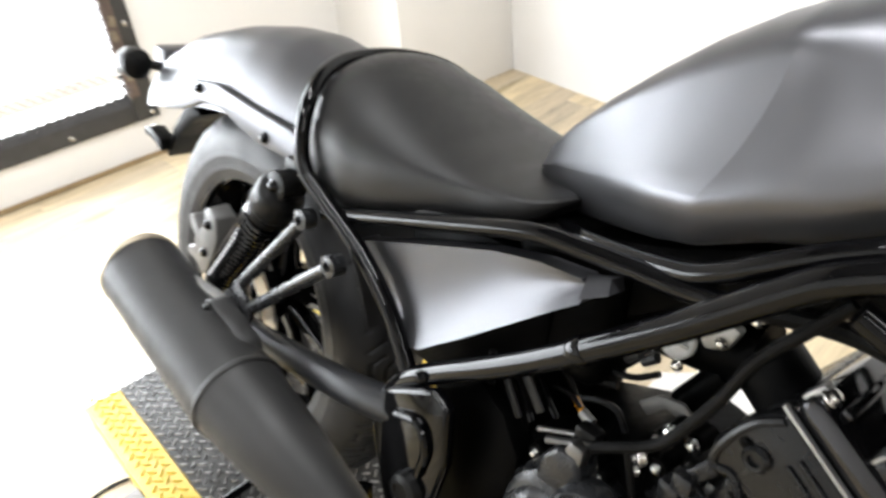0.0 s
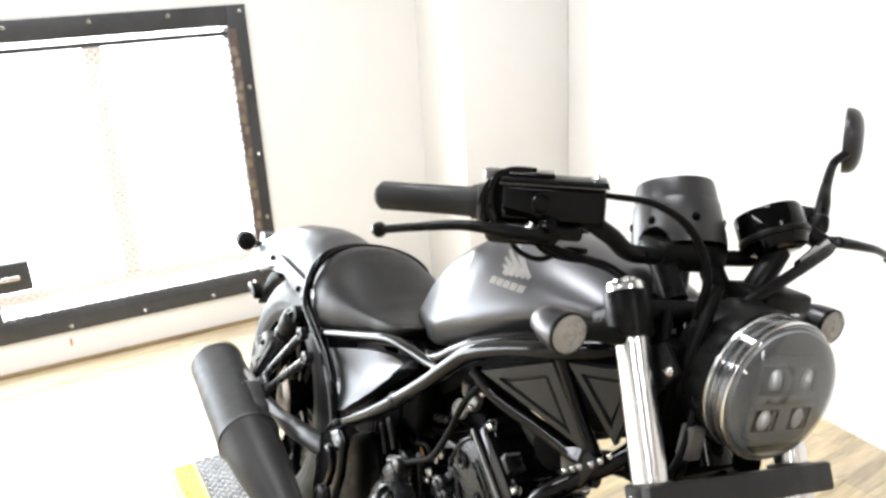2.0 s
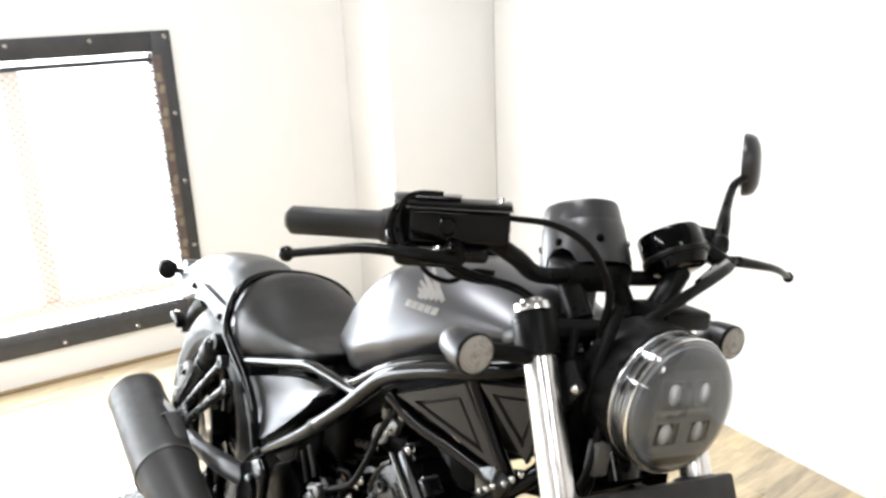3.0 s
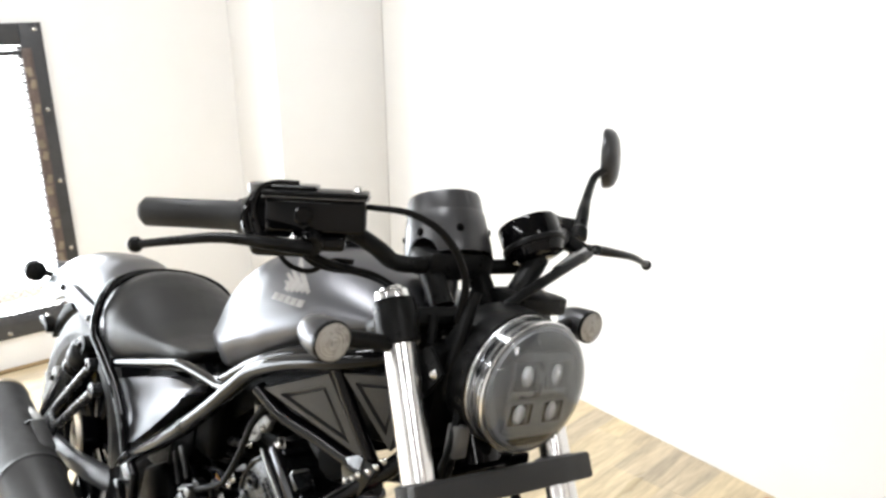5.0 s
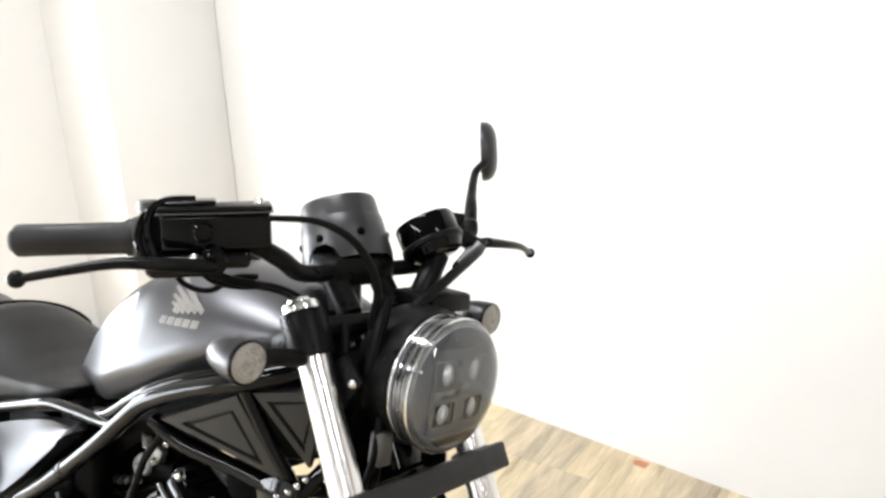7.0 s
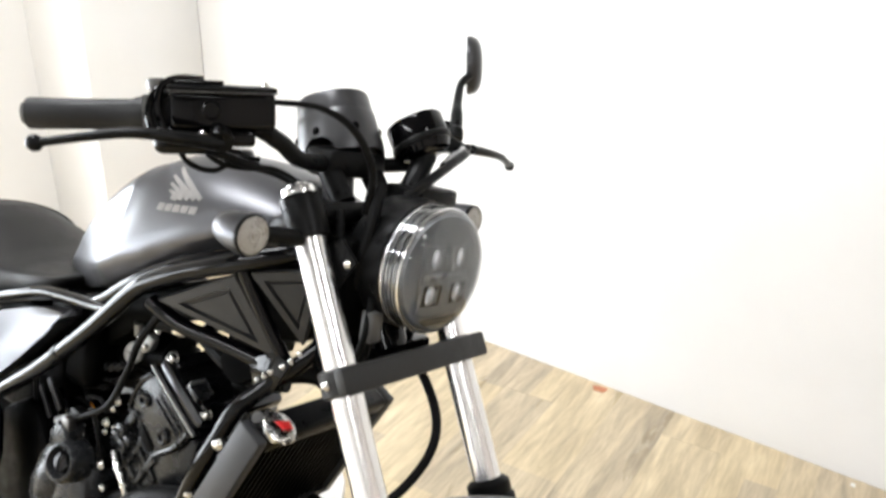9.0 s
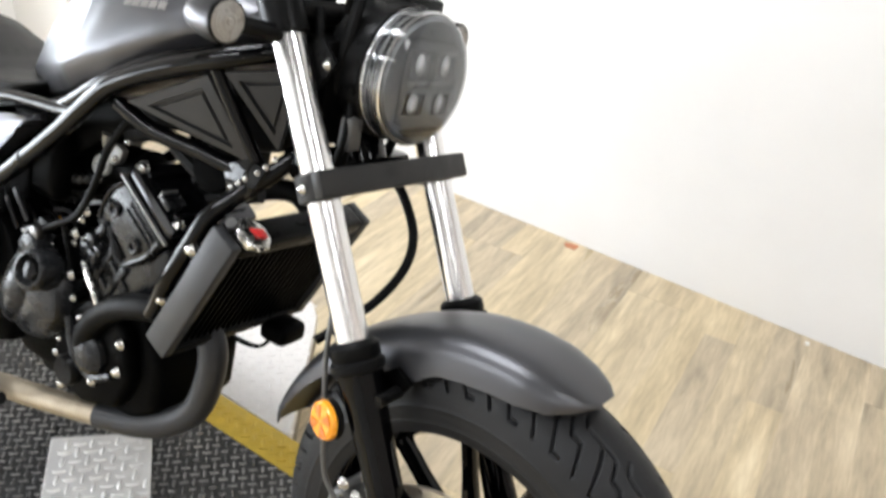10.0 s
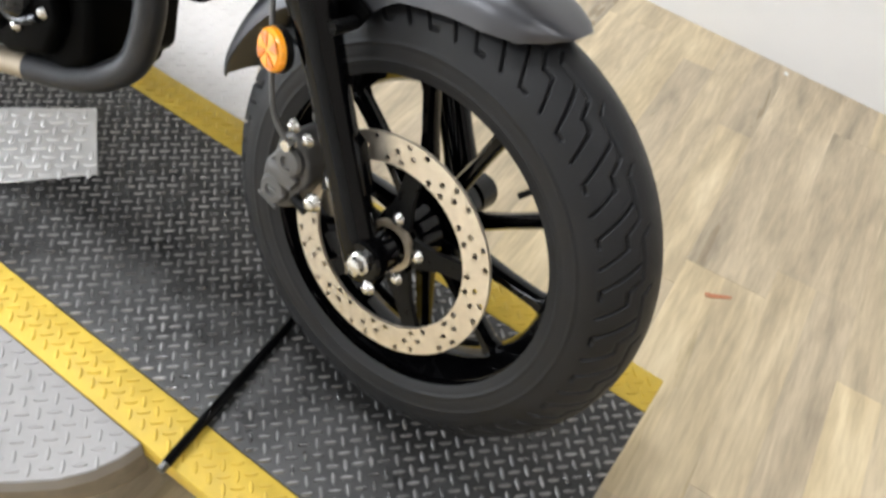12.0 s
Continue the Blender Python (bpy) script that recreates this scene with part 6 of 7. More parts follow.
def engine():
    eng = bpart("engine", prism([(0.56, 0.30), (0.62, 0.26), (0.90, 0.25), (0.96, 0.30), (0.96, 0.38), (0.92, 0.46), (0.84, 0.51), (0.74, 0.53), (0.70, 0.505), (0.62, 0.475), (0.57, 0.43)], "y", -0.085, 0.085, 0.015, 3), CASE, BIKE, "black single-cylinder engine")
    # clutch cover: a drum with a domed lobe, a ring boss and a neck
    cov = bpart("clutch_cover", lathe([(0.078, -0.03), (0.078, 0.0), (0.074, 0.022), (0.068, 0.034), (0.058, 0.039), (0.0, 0.041)], (0.702, -0.098, 0.412), (0.0, -1, 0.05), 44), ENGINE, eng, "charcoal domed clutch cover")
    bm = bmesh.new()
    bmesh.ops.create_uvsphere(bm, u_segments=28, v_segments=16, radius=1.0)
    bmesh.ops.transform(bm, matrix=pose(0.668, -0.126, 0.404, 0, 22, 0) @ Matrix.Diagonal((0.036, 0.026, 0.062, 1)), verts=bm.verts)
    bpart("cover_lobe", bm, ENGINE, cov, "smooth charcoal lobe")
    bpart("cover_boss", lathe([(0.034, -0.02), (0.033, 0.012), (0.029, 0.019), (0.0255, 0.020), (0.0235, 0.017), (0.022, 0.006), (0.010, 0.004), (0, 0.004)], (0.736, -0.142, 0.470), (0.1, -1, 0.25), 32), ENGINE, cov, "round boss with a sunken middle")
    bpart("boss_plug", lathe([(0.018, 0), (0.018, 0.008), (0.015, 0.011), (0, 0.012)], (0.736, -0.146, 0.471), (0.1, -1, 0.25), 6), GLOSS, cov)
    bpart("cover_neck", prism([(0.668, 0.468), (0.672, 0.500), (0.688, 0.520), (0.712, 0.518), (0.722, 0.498), (0.715, 0.470)], "y", -0.138, -0.100, 0.006, 3), ENGINE, cov)
    bpart("release_arm", prism([(0.690, 0.505), (0.700, 0.532), (0.716, 0.530), (0.716, 0.508)], "y", -0.135, -0.120, 0.003), DARKSTEEL, cov)
    for ang in (15, 75, 135, 200, 255, 310):
        a = radians(ang)
        bpart("cover_lug", lathe([(0.010, 0), (0.010, 0.018), (0.008, 0.020), (0, 0.020)], (0.702 + 0.080 * math.cos(a), -0.088, 0.412 + 0.080 * math.sin(a)), (0, -1, 0), 14), CASE, cov)
        bolt(BOLT_S, (0.702 + 0.080 * math.cos(a), -0.108, 0.412 + 0.080 * math.sin(a)), RIGHT, cov)
    # right crankcase cover with its lobes, oil filler, lower sump
    bpart("case_cover", prism([(0.76, 0.40), (0.74, 0.33), (0.75, 0.27), (0.82, 0.262), (0.90, 0.29), (0.925, 0.35), (0.91, 0.42), (0.87, 0.455), (0.82, 0.45), (0.79, 0.43)], "y", -0.110, -0.08, 0.010, 3), CASE, eng)
    bpart("case_rib", tube([(0.775, -0.112, 0.40), (0.80, -0.114, 0.345), (0.845, -0.114, 0.325), (0.89, -0.112, 0.345)], 0.007, 10), ENGINE, eng)
    bpart("oil_filler", lathe([(0.026, 0), (0.026, 0.010), (0.022, 0.016), (0, 0.017)], (0.790, -0.110, 0.312), (0, -1, 0), 28), PLASTIC, eng)
    bpart("water_pump", lathe([(0.034, 0), (0.034, 0.012), (0.026, 0.020), (0.014, 0.024), (0, 0.024)], (0.838, -0.108, 0.362), (0, -1, 0), 28), ENGINE, eng, "round water pump cover")
    bpart("sump_rail", prism([(0.64, 0.262), (0.92, 0.262), (0.95, 0.30), (0.94, 0.27), (0.91, 0.235), (0.66, 0.24)], "y", -0.07, 0.07, 0.006), CASE, eng)
    # cylinder leaning well forward: ribs, head and cam cover
    ax = Vector((0.57, 0, 0.82)).normalized()
    fx = Vector((0.82, 0, -0.57)).normalized()
    base = Vector((0.795, 0, 0.462))

    def block(a0, a1, h0, h1, y0, y1, bevel=0.006):
        m = Matrix(((fx.x, 0, ax.x, base.x), (0, 1, 0, 0), (fx.z, 0, ax.z, base.z), (0, 0, 0, 1)))
        return turned(box(a0, a1, y0, y1, h0, h1, bevel, 2), m)

    def slab(outline, y0, y1, bevel):
        """A plate on the cylinder's side: outline in (across, along) of the cylinder."""
        return prism([((base + fx * a + ax * h).x, (base + fx * a + ax * h).z) for a, h in outline], "y", y0, y1, bevel, 3)
    cyl = bpart("cylinder", prism([(0.795, 0.440), (0.812, 0.510), (0.832, 0.575), (0.852, 0.635), (0.962, 0.570), (0.956, 0.520), (0.942, 0.455)], "y", -0.090, 0.078, 0.008, 3), CYLINDER, eng, "charcoal leaning cylinder")
    # raised ribs that part its side into sunken fields
    for a0, a1, h0, h1 in ((-0.046, -0.034, 0.010, 0.100), (-0.008, 0.004, -0.004, 0.098), (0.028, 0.040, -0.010, 0.090)):
        bpart("web", slab([(a0, h0), (a1, h0), (a1 + 0.002, h1), (a0 - 0.002, h1)], -0.0945, -0.086, 0.003), CYLINDER, cyl)
    for h in (0.060, 0.018):
        bpart("web", slab([(-0.046, h), (0.060, h - 0.004), (0.060, h + 0.008), (-0.046, h + 0.012)], -0.0938, -0.086, 0.003), CYLINDER, cyl)
    head = bpart("cylinder_head", block(-0.060, 0.062, 0.118, 0.192, -0.084, 0.084, 0.008), CYLINDER, eng, "charcoal cylinder head")
    bpart("head_side", slab([(-0.056, 0.200), (-0.066, 0.165), (-0.062, 0.120), (-0.045, 0.098), (-0.030, 0.112), (-0.012, 0.104), (0.010, 0.088), (0.036, 0.094), (0.050, 0.120), (0.062, 0.150), (0.066, 0.200)], -0.102, -0.080, 0.007), CYLINDER, head, "smooth charcoal side of the head")
    # slot as a raised near-black slab, its inner shade put into the colour
    bpart("head_slot", slab([(-0.020, 0.106), (-0.012, 0.118), (0.028, 0.112), (0.030, 0.100)], -0.1045, -0.1015, 0.001), CASE, head)
    rim = [(-0.050, 0.192), (-0.059, 0.164), (-0.055, 0.126), (-0.044, 0.108), (-0.030, 0.119), (-0.010, 0.111), (0.010, 0.096), (0.034, 0.102), (0.044, 0.124), (0.055, 0.152), (0.058, 0.192)]
    bpart("head_rim", tube([base + fx * a + ax * h + Vector((0, -0.1015, 0)) for a, h in rim], 0.0042, 8, n=4), CYLINDER, head)
    for a, h, r in ((-0.034, 0.150, 0.012), (0.030, 0.145, 0.013)):
        bpart("head_boss", lathe([(r, -0.004), (r, 0.004), (r * 0.75, 0.007), (r * 0.5, 0.0065), (r * 0.45, 0.003), (0, 0.003)], base + fx * a + ax * h + Vector((0, -0.1015, 0)), (0, -1, 0), 20), CYLINDER, head)
    for h in (0.168, 0.180):
        bpart("head_fin", slab([(-0.020, h), (0.048, h), (0.048, h + 0.005), (-0.020, h + 0.005)], -0.1050, -0.1010, 0.0015), CYLINDER, head)
    # zinc-coloured edge paints the highlight along the head joint
    bpart("head_edge_highlight", block(-0.062, 0.068, 0.198, 0.2015, -0.1045, -0.098, 0.0012), GALVSTEEL, head, "raised edge of the head joint, brightened as a highlight")
    camc = bpart("cam_cover", block(-0.058, 0.064, 0.196, 0.226, -0.098, 0.070, 0.010), COVERBLACK, eng, "black cam cover")
    bpart("cover_block", block(0.004, 0.030, 0.224, 0.236, -0.092, -0.060, 0.003), ENGINE, camc)
    # small zinc-coloured blocks stand in for glints on the gloss cover
    bpart("cover_glint", block(-0.061, -0.053, 0.206, 0.230, -0.088, -0.074, 0.003), GALVSTEEL, camc)
    bpart("cover_glint", block(0.001, 0.004, 0.224, 0.238, -0.090, -0.062, 0.001), GALVSTEEL, camc)
    for a in (-0.034, 0.042):
        bpart("cover_rib", block(a - 0.005, a + 0.005, 0.225, 0.233, -0.088, 0.05, 0.003), COVERBLACK, camc)
    m = lambda a, h, y: base + fx * a + ax * h + Vector((0, y, 0))
    for a, h, y, me in ((-0.050, 0.226, -0.086, BOLT_M), (0.054, 0.226, -0.086, BOLT_M), (-0.048, 0.150, -0.103, BLACKSCREW), (0.056, 0.165, -0.103, BLACKSCREW)):
        bolt(me, m(a, h, y), ax if h > 0.22 else RIGHT, eng)
    bpart("spark_cap", tube([m(0.0, 0.22, 0.0), m(0.0, 0.25, 0.0)], 0.014, 14), SOFTRUBBER, eng)
    for i, (x, y, z) in enumerate(((0.712, -0.108, 0.499), (0.767, -0.088, 0.525), (0.784, -0.064, 0.553), (0.767, -0.106, 0.467), (0.749, -0.110, 0.324), (0.856, -0.112, 0.380), (0.846, -0.112, 0.316), (0.835, -0.112, 0.436), (0.899, -0.110, 0.356), (0.768, -0.110, 0.275), (0.806, -0.112, 0.410), (0.902, -0.110, 0.405), (0.700, -0.118, 0.517))):
        bpart("lug", lathe([(0.0105, 0), (0.0105, 0.03), (0, 0.03)], (x, y + 0.031, z), (0, -1, 0), 12), CASE, eng)
        bolt((BOLT_M, BOLT_S, BOLT_M)[i % 3], (x, y, z), RIGHT, eng)
    for x, z, w in ((0.790, 0.520, 0.011), (0.806, 0.512, 0.010), (0.800, 0.536, 0.010), (0.818, 0.524, 0.008)):
        bpart("plug_block", box(x - w, x + w, -0.104, -0.07, z - w, z + w, 0.003), ENGINE, eng)
    bpart("steel_line", tube([(0.795, -0.106, 0.500), (0.812, -0.112, 0.486), (0.838, -0.114, 0.462), (0.850, -0.114, 0.436)], 0.0048, 10), STEEL, eng, "bent bright steel line")
    for a, b in (((0.592, -0.09, 0.524), (0.620, -0.09, 0.486)), ((0.617, -0.09, 0.542), (0.650, -0.09, 0.508))):
        bpart("breather_tube", tube([a, b], 0.0042, 10), GLOSS, eng)
    # coolant hoses
    bpart("lower_hose", tube([(1.0, -0.105, 0.500), (0.955, -0.115, 0.489), (0.905, -0.118, 0.470), (0.862, -0.120, 0.438), (0.832, -0.118, 0.400), (0.822, -0.112, 0.372)], 0.0190, 16), SOFTRUBBER, eng, "black rubber coolant hose")
    # intake: throttle body, round pale cap, boots and cables
    tb = bpart("throttle_body", tube([(0.665, 0, 0.62), (0.80, 0, 0.635)], 0.036, 22), CASE, BIKE, "black throttle body with a pale round cap")
    bpart("round_cap", lathe([(0.0175, 0), (0.0178, 0.008), (0.0160, 0.010), (0.0140, 0.0075), (0.009, 0.0065), (0.0075, 0.009), (0, 0.009)], (0.732, -0.036, 0.630), (0.1, -1, 0.3), 28), WHITEPLASTIC, tb, "pale round plastic cap")
    bpart("cap_spoke", box(0.718, 0.746, -0.0475, -0.0445, 0.629, 0.633, 0.001), GALVSTEEL, tb)
    bpart("cap_bracket", prism([(0.748, 0.655), (0.770, 0.678), (0.790, 0.672), (0.782, 0.650), (0.762, 0.640)], "y", -0.050, -0.036, 0.004), GALVSTEEL, tb, "dull zinc bracket")
    for x, z in ((0.756, 0.668), (0.776, 0.655), (0.742, 0.612), (0.800, 0.690)):
        bolt(BOLT_S, (x, -0.050, z), RIGHT, tb)
    bpart("stub", tube([(0.745, -0.045, 0.668), (0.752, -0.052, 0.690)], 0.007, 10), GALVSTEEL, tb)
    bpart("injector", tube([(0.742, -0.01, 0.552), (0.778, -0.015, 0.612)], 0.017, 14), CASE, tb)
    bpart("intake_boot", tube([(0.80, 0, 0.635), (0.845, 0, 0.60)], 0.034, 20), SOFTRUBBER, tb)
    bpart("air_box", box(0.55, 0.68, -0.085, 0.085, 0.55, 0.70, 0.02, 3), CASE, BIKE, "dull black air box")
    for pts, r, mat in (([(0.880, -0.10, 0.760), (0.855, -0.106, 0.725), (0.830, -0.108, 0.688), (0.812, -0.108, 0.640), (0.788, -0.108, 0.591), (0.770, -0.110, 0.565), (0.740, -0.116, 0.545), (0.700, -0.122, 0.520)], 0.0058, SOFTRUBBER),
                        ([(0.725, -0.119, 0.536), (0.700, -0.122, 0.524), (0.668, -0.126, 0.510)], 0.0042, DARKSTEEL),
                        ([(0.60, -0.05, 0.55), (0.63, -0.05, 0.53), (0.651, -0.045, 0.497), (0.69, -0.05, 0.49)], 0.004, SOFTRUBBER),
                        ([(0.745, -0.112, 0.548), (0.760, -0.108, 0.500), (0.767, -0.108, 0.470)], 0.004, SOFTRUBBER),
                        ([(0.80, -0.05, 0.70), (0.88, -0.06, 0.72), (0.96, -0.06, 0.71), (1.02, -0.05, 0.69)], 0.009, SOFTRUBBER),
                        ([(0.93, -0.07, 0.72), (0.99, -0.075, 0.70), (1.05, -0.07, 0.69), (1.09, -0.06, 0.70)], 0.012, SOFTRUBBER)):
        bpart("cable", tube(pts, r, 10), mat, BIKE)
    bpart("cable_tag", tube([(0.640, -0.049, 0.513), (0.651, -0.045, 0.498)], 0.0040, 10), AMBER, BIKE, "small orange cable sleeve")
    # fittings seen between engine and frame tube
    bpart("link_rod", tube([(0.646, -0.112, 0.503), (0.699, -0.112, 0.529)], 0.0030, 10), DARKSTEEL, eng, "thin steel link rod")
    bpart("clamp_block", box(0.690, 0.716, -0.118, -0.100, 0.520, 0.540, 0.004), PLASTIC, eng)
    for pts, r in (([(0.597, -0.062, 0.515), (0.622, -0.060, 0.520), (0.640, -0.055, 0.517), (0.655, -0.058, 0.512)], 0.0030), ([(0.664, -0.072, 0.536), (0.686, -0.072, 0.545), (0.706, -0.072, 0.545), (0.718, -0.070, 0.527)], 0.0035),
                   ([(0.560, -0.10, 0.545), (0.565, -0.10, 0.505), (0.575, -0.10, 0.47)], 0.0042), ([(0.640, -0.06, 0.585), (0.668, -0.055, 0.572), (0.70, -0.05, 0.574), (0.725, -0.045, 0.590)], 0.0036), ([(0.632, -0.065, 0.560), (0.665, -0.06, 0.556), (0.69, -0.055, 0.560)], 0.0050)):
        bpart("thin_hose", tube(pts, r, 8), PLASTIC, eng)
    bpart("hose_end", tube([(0.660, -0.060, 0.510), (0.676, -0.062, 0.506)], 0.0060, 12), GALVSTEEL, eng, "dull zinc hose end")
    for a, b, w in (((0.578, 0.536), (0.612, 0.490), 0.0045), ((0.600, 0.556), (0.638, 0.513), 0.0055)):
        d = (Vector((b[0], 0, b[1])) - Vector((a[0], 0, a[1]))).normalized()
        o = Vector((-d.z, 0, d.x)) * w
        bpart("flat_stay", prism([(a[0] - o.x, a[1] - o.z), (b[0] - o.x, b[1] - o.z), (b[0] + o.x, b[1] + o.z), (a[0] + o.x, a[1] + o.z)], "y", -0.104, -0.100, 0.001), PANEL, eng, "flat black steel stay")
    bpart("grey_stay", prism([(0.716, 0.556), (0.735, 0.575), (0.760, 0.580), (0.778, 0.572), (0.770, 0.562), (0.745, 0.566), (0.728, 0.548)], "y", -0.056, -0.050, 0.0015), CALIPER, eng, "dull grey bracket")
    for k in range(4):
        bpart("loom_clip", tube([(0.655 + 0.018 * k, -0.052, 0.580 + 0.006 * k), (0.668 + 0.018 * k, -0.052, 0.592 + 0.006 * k)], 0.0055, 8), PANEL, eng)
    bpart("sensor", tube([(0.548, -0.062, 0.447), (0.566, -0.064, 0.462)], 0.0046, 10), TAN, eng, "small brown sensor plug")
    for x, y, z, me in ((0.697, -0.101, 0.4975, BOLT_M), (0.751, -0.092, 0.529, BOLT_M), (0.774, -0.092, 0.574, BOLT_M), (0.750, -0.092, 0.513, BOLT_S), (0.762, -0.09, 0.556, BOLT_S)):
        bpart("lug", lathe([(0.009, 0), (0.009, 0.02), (0, 0.02)], (x, y + 0.021, z), (0, -1, 0), 10), CASE, eng)
        bolt(me, (x, y, z), RIGHT, eng)
    bpart("coil", box(0.93, 1.0, -0.03, 0.05, 0.70, 0.75, 0.008), CASE, BIKE)
    bpart("horn", lathe([(0.03, 0), (0.034, 0.006), (0.030, 0.014), (0, 0.018)], (1.02, -0.075, 0.715), (0.3, -1, 0.2), 24), CASE, BIKE)


engine()
# added dark filler that paints the shade under the tank
bpart("inner_shade_filler", prism([(0.58, 0.57), (0.63, 0.57), (0.68, 0.63), (0.77, 0.695), (0.90, 0.735), (1.0, 0.735), (1.10, 0.76), (1.12, 0.84), (1.05, 0.86), (0.90, 0.80), (0.70, 0.72), (0.58, 0.69)], "y", -0.055, 0.055, 0.01), CASE, BIKE, "near-black filler standing in for the shade under the tank")
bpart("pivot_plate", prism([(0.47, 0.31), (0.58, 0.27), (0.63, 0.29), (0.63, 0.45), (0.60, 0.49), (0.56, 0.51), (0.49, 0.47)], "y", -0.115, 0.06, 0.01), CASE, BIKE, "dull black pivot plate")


def radiator():
    a, b = Vector((1.112, 0, 0.655)), Vector((1.012, 0, 0.461))
    ax = (a - b).normalized()
    fx = Vector((ax.z, 0, -ax.x))
    mid = (a + b) / 2
    ln = (a - b).length
    m = Matrix(((fx.x, 0, ax.x, mid.x), (0, 1, 0, 0), (fx.z, 0, ax.z, mid.z), (0, 0, 0, 1)))
    rad = bpart("radiator", turned(box(-0.018, 0.010, -0.128, 0.128, -ln / 2 + 0.012, ln / 2 - 0.02, 0.002), m), CASE, BIKE, "black radiator with fine fins and a filler cap")
    for s in (-1, 1):
        bpart("side_tank", turned(box(-0.022, 0.022, s * 0.136 - 0.009, s * 0.136 + 0.009, -ln / 2 - 0.002, ln / 2 + 0.004, 0.003), m), RADGREY, rad, "satin grey-black radiator side plate")
    bpart("top_tank", turned(box(-0.022, 0.022, -0.127, 0.127, ln / 2 - 0.022, ln / 2 + 0.006, 0.008, 3), m), PLASTIC, rad)
    bpart("bottom_lip", turned(box(-0.020, 0.022, -0.127, 0.127, -ln / 2 - 0.004, -ln / 2 + 0.014, 0.004), m), PLASTIC, rad)
    for k in range(22):
        y = -0.118 + 0.236 * k / 21
        bpart("fin", turned(box(0.0105, 0.017, y - 0.0016, y + 0.0016, -ln / 2 + 0.016, ln / 2 - 0.024), m), CASE, rad, smooth=False)
    cap = bpart("filler_cap", turned(lathe([(0.016, 0), (0.016, 0.009), (0.0235, 0.010), (0.0240, 0.0150), (0.0215, 0.0170), (0.014, 0.0185), (0, 0.0190)], (0.012, -0.110, ln / 2 + 0.004), (0.1, 0, 1), 24), m), STEEL, rad, "bright filler cap")
    for e in (-1, 1):
        bpart("cap_ear", turned(box(0.012 + e * 0.021 - 0.006, 0.012 + e * 0.021 + 0.006, -0.120, -0.100, ln / 2 + 0.0130, ln / 2 + 0.0185, 0.002), m), STEEL, cap)
    bpart("cap_label", turned(prism([(0.006, -0.116), (0.022, -0.112), (0.026, -0.098), (0.012, -0.096)], "z", ln / 2 + 0.0228, ln / 2 + 0.0246, 0.0006), m), RED, cap, "red warning label")
    bpart("filler_neck", turned(tube([(-0.01, -0.118, ln / 2 + 0.004), (-0.01, -0.132, ln / 2 + 0.02)], 0.008, 12), m), DARKSTEEL, rad)
    for z in (-0.045, 0.055):
        bolt(BOLT_M, m @ Vector((-0.033, -0.141, z)), RIGHT, rad)
        bpart("lug", turned(box(-0.042, -0.018, -0.141, -0.133, z - 0.012, z + 0.012, 0.002), m), PLASTIC, rad)
    # shroud below and small coolant tank at the far side
    bpart("lower_shroud", turned(box(-0.05, -0.02, -0.10, 0.12, -ln / 2 - 0.03, -ln / 2 + 0.03, 0.006), m), CASE, rad)
    bpart("bottle", box(1.022, 1.076, 0.05, 0.11, 0.424, 0.460, 0.012, 3), CASE, BIKE, "small black overflow bottle")
    bpart("bottle_bracket", tube([(0.935, 0.08, 0.384), (0.985, 0.08, 0.386), (1.012, 0.08, 0.397), (1.035, 0.08, 0.425)], 0.0065, 8, flat=0.5), CASE, BIKE)
    bpart("upper_hose", tube([(1.09, 0.06, 0.655), (1.05, 0.05, 0.68), (0.98, 0.03, 0.66), (0.93, 0.0, 0.63)], 0.017, 16), SOFTRUBBER, rad)
    # hose loop from the yoke to the fender, in front of the radiator
    fpart("brake_hose_loop", tube([(1.225, 0.03, 0.765), (1.255, 0.03, 0.74), (1.288, 0.02, 0.70), (1.298, 0.0, 0.66), (1.285, -0.03, 0.615), (1.262, -0.065, 0.58), (1.25, -0.095, 0.56)], 0.0064, 12), SOFTRUBBER, BIKE, "black rubber brake hose")


radiator()


# ---- floor planks ----
def clipped(poly, x0, x1, y0, y1):
    """The part of a flat outline that lies inside a rectangle."""
    for axis, lim, sign in ((0, x0, 1), (0, x1, -1), (1, y0, 1), (1, y1, -1)):
        out = []
        for p, q in zip(poly, poly[1:] + poly[:1]):
            dp, dq = sign * (p[axis] - lim), sign * (q[axis] - lim)
            if dp >= 0:
                out.append(p)
            if (dp >= 0) != (dq >= 0):
                t = dp / (dp - dq)
                out.append((p[0] + (q[0] - p[0]) * t, p[1] + (q[1] - p[1]) * t))
        poly = out
        if len(poly) < 3:
            return []
    return poly


def plank_mesh(outline):
    cx, cy = sum(p[0] for p in outline) / len(outline), sum(p[1] for p in outline) / len(outline)
    bm = bmesh.new()
    rings = []
    for inset, z in ((0.0001, -0.006), (0.0001, -0.0008), (0.0005, 0.0)):
        ring = []
        for x, y in outline:
            d = math.hypot(x - cx, y - cy)
            ring.append(bm.verts.new((x - (x - cx) / d * inset, y - (y - cy) / d * inset, z)))
        rings.append(ring)
    bm.faces.new(rings[2])
    n = len(outline)
    for p, q in zip(rings, rings[1:]):
        for i in range(n):
            bm.faces.new((p[i], p[(i + 1) % n], q[(i + 1) % n], q[i]))
    bmesh.ops.recalc_face_normals(bm, faces=bm.faces[:])
    me = bpy.data.meshes.new("plank")
    bm.to_mesh(me)
    bm.free()
    me.materials.append(PLANK)
    return me


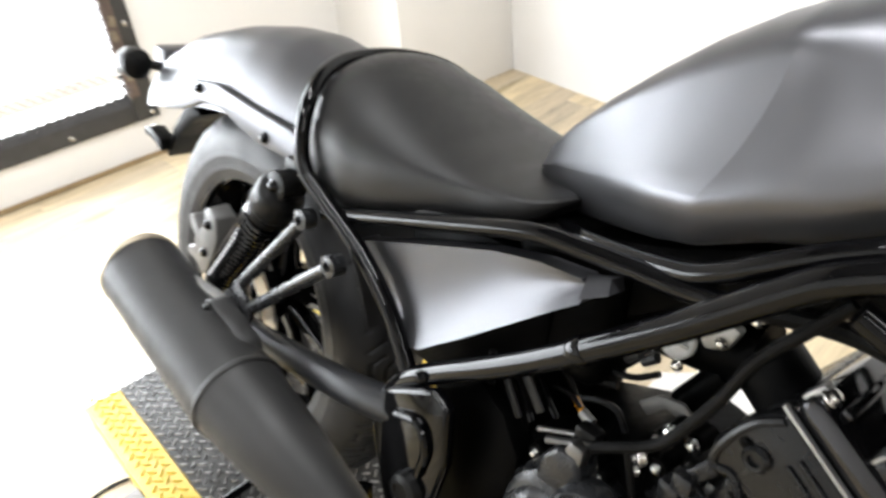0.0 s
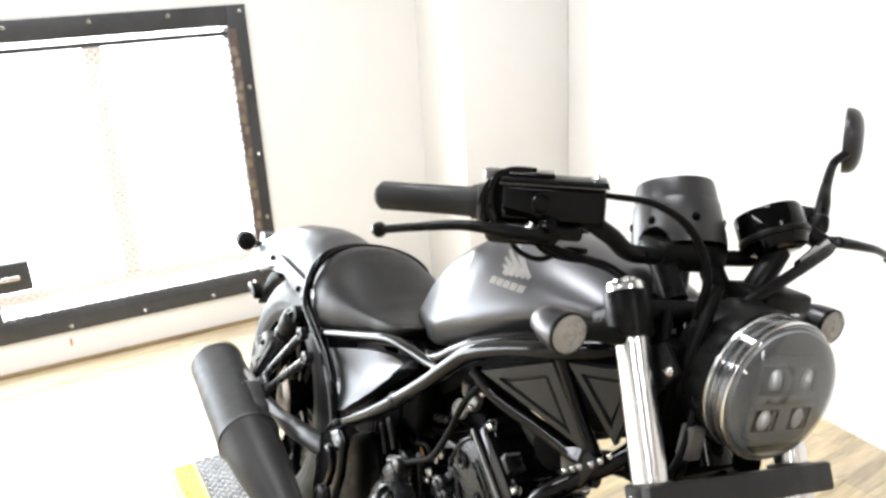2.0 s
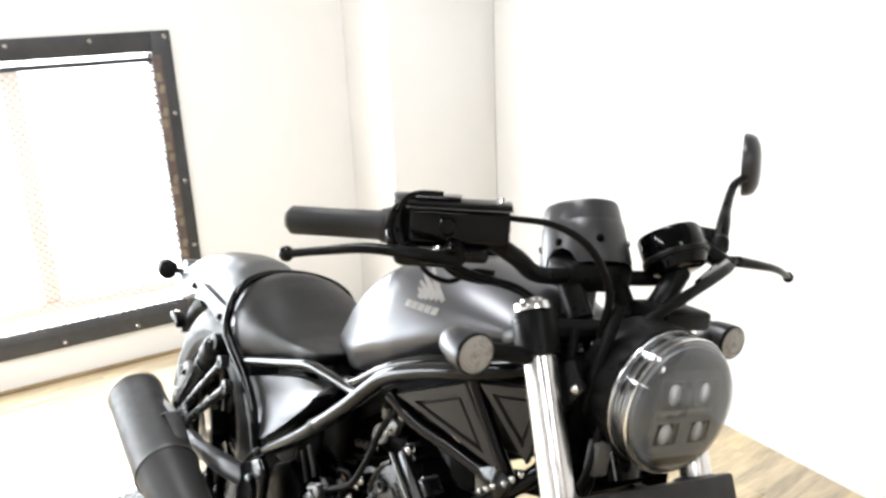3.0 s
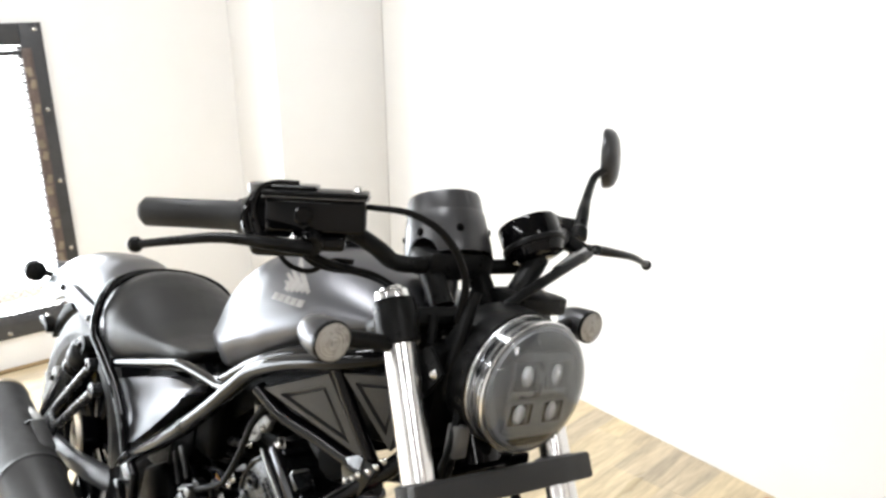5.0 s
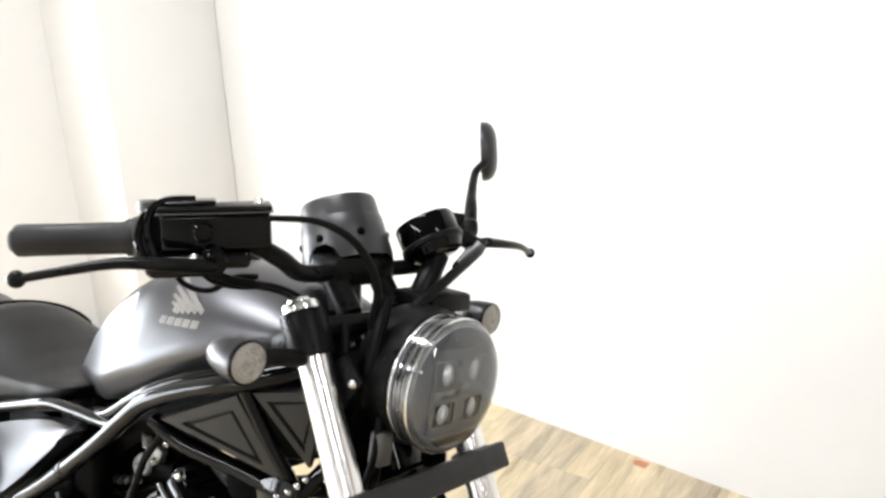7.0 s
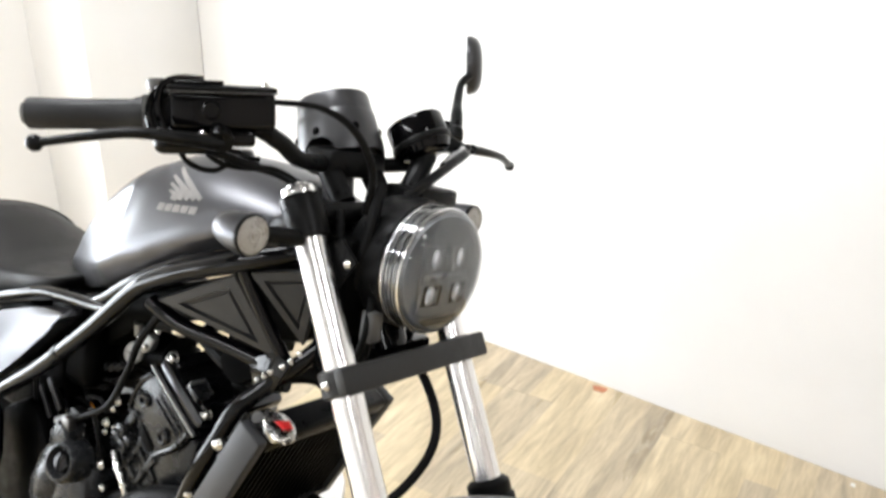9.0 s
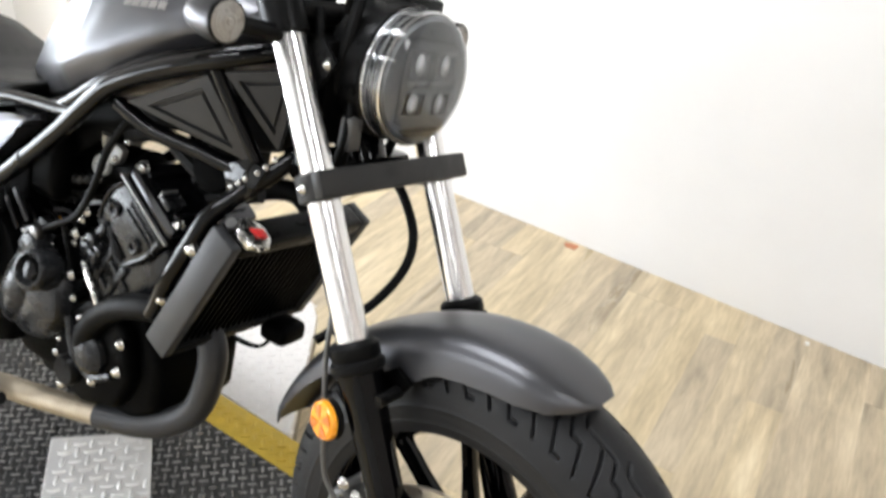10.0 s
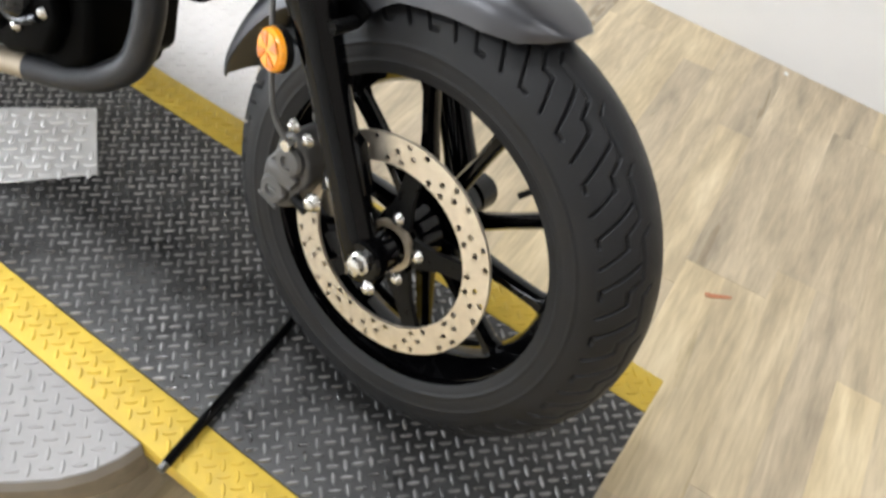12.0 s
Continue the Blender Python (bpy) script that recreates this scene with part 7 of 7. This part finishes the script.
def planks():
    rnd = random.Random(7)
    w, ln, askew = 0.182, 1.22, 6.0
    ca, sa = math.cos(radians(askew)), math.sin(radians(askew))
    rect = (ROOM_X0, WALL_X, ROOM_Y0, WALL_Y - 0.016)
    hx, hy = ln / 2, w / 2
    full = plank_mesh([(-hx, -hy), (hx, -hy), (hx, hy), (-hx, hy)])
    for row in range(-23, 24):
        x = -4.2 - rnd.uniform(0, ln)
        while x < 4.4:
            lx, ly = x + hx, row * w
            cx, cy = lx * ca - ly * sa, lx * sa + ly * ca
            x += ln
            corners = [(cx + ax * ca - ay * sa, cy + ax * sa + ay * ca) for ax, ay in ((-hx, -hy), (hx, -hy), (hx, hy), (-hx, hy))]
            inside = [rect[0] <= p <= rect[1] and rect[2] <= q <= rect[3] for p, q in corners]
            me = full
            if not all(inside):
                cut = clipped(corners, *rect)
                cut = [p for p, q in zip(cut, cut[1:] + cut[:1]) if math.hypot(p[0] - q[0], p[1] - q[1]) > 0.004]
                if len(cut) < 3:
                    continue
                me = plank_mesh([((p - cx) * ca + (q - cy) * sa, -(p - cx) * sa + (q - cy) * ca) for p, q in cut])
            o = new("plank", me)
            o.parent = FLOOR
            o.matrix_local = pose(cx, cy, 0, 0, 0, askew)


planks()


# ---- scraps on the floor ----
def scrap(name, outline, at, turn, mat, label):
    ob = link(name, prism(outline, "z", 0, 0.0015), mat, smooth=False)
    ob.matrix_world = pose(at[0], at[1], 0.0006, 0, 0, turn)
    tagged(ob, label, "scrap")


scrap("paper_scrap", [(-0.022, -0.018), (0.012, -0.024), (0.014, 0.004), (0.006, 0.030), (-0.018, 0.020)], (2.872 - 0.012, 0.655), 8, PAPER, "small orange-brown paper scrap at the wall foot")
scrap("wood_splinter", [(-0.03, -0.004), (-0.012, -0.007), (0.004, -0.003), (0.028, 0.001), (0.03, 0.006), (0.006, 0.006), (-0.01, 0.004), (-0.028, 0.006)], (1.913, -0.350), -60, PAPER, "thin orange-brown splinter lying on the floor")
scrap("paper_chip", [(-0.009, -0.006), (0.008, -0.006), (0.01, 0.005), (-0.006, 0.007)], (2.855, -0.157), 10, WHITESCRAP, "small white paper chip on the floor")
scrap("wall_stain", [(-0.004, -0.02), (0.006, -0.016), (0.004, 0.018), (-0.006, 0.012)], (0.0, 0.0), 0, PAPER, "orange-brown flake on the wall foot")
bpy.data.objects["wall_stain"].matrix_world = pose(0.587, WALL_Y - 0.0005, 0.097, 90, 0, 0)
scrap("wood_chip", [(-0.013, 0.025), (0.008, 0.021), (0.013, -0.026), (-0.013, -0.022)], (0.916, 0.214), 0, CHIPWOOD, "small tan wood chip lying beside the lift")


def floor_strands():
    ob = tagged(new("cable"), "thin dark tapering strands on the floor beside the lift", "cable")
    for pts in ([(0.86, 1.780), (0.83, 1.792), (0.80, 1.798), (0.765, 1.798), (0.736, 1.788), (0.702, 1.752), (0.668, 1.705), (0.63, 1.64)],
                [(0.722, 1.818), (0.70, 1.829), (0.663, 1.835), (0.612, 1.809), (0.57, 1.772), (0.54, 1.73)]):
        n = len(pts)
        part("strand", tube([(x, y, 0.0026) for x, y in pts], [0.0012 + 0.0038 * math.sin(math.pi * (0.12 + 0.7 * k / (n - 1))) for k in range(n)], 8, flat=0.5), SOFTRUBBER, ob)


floor_strands()
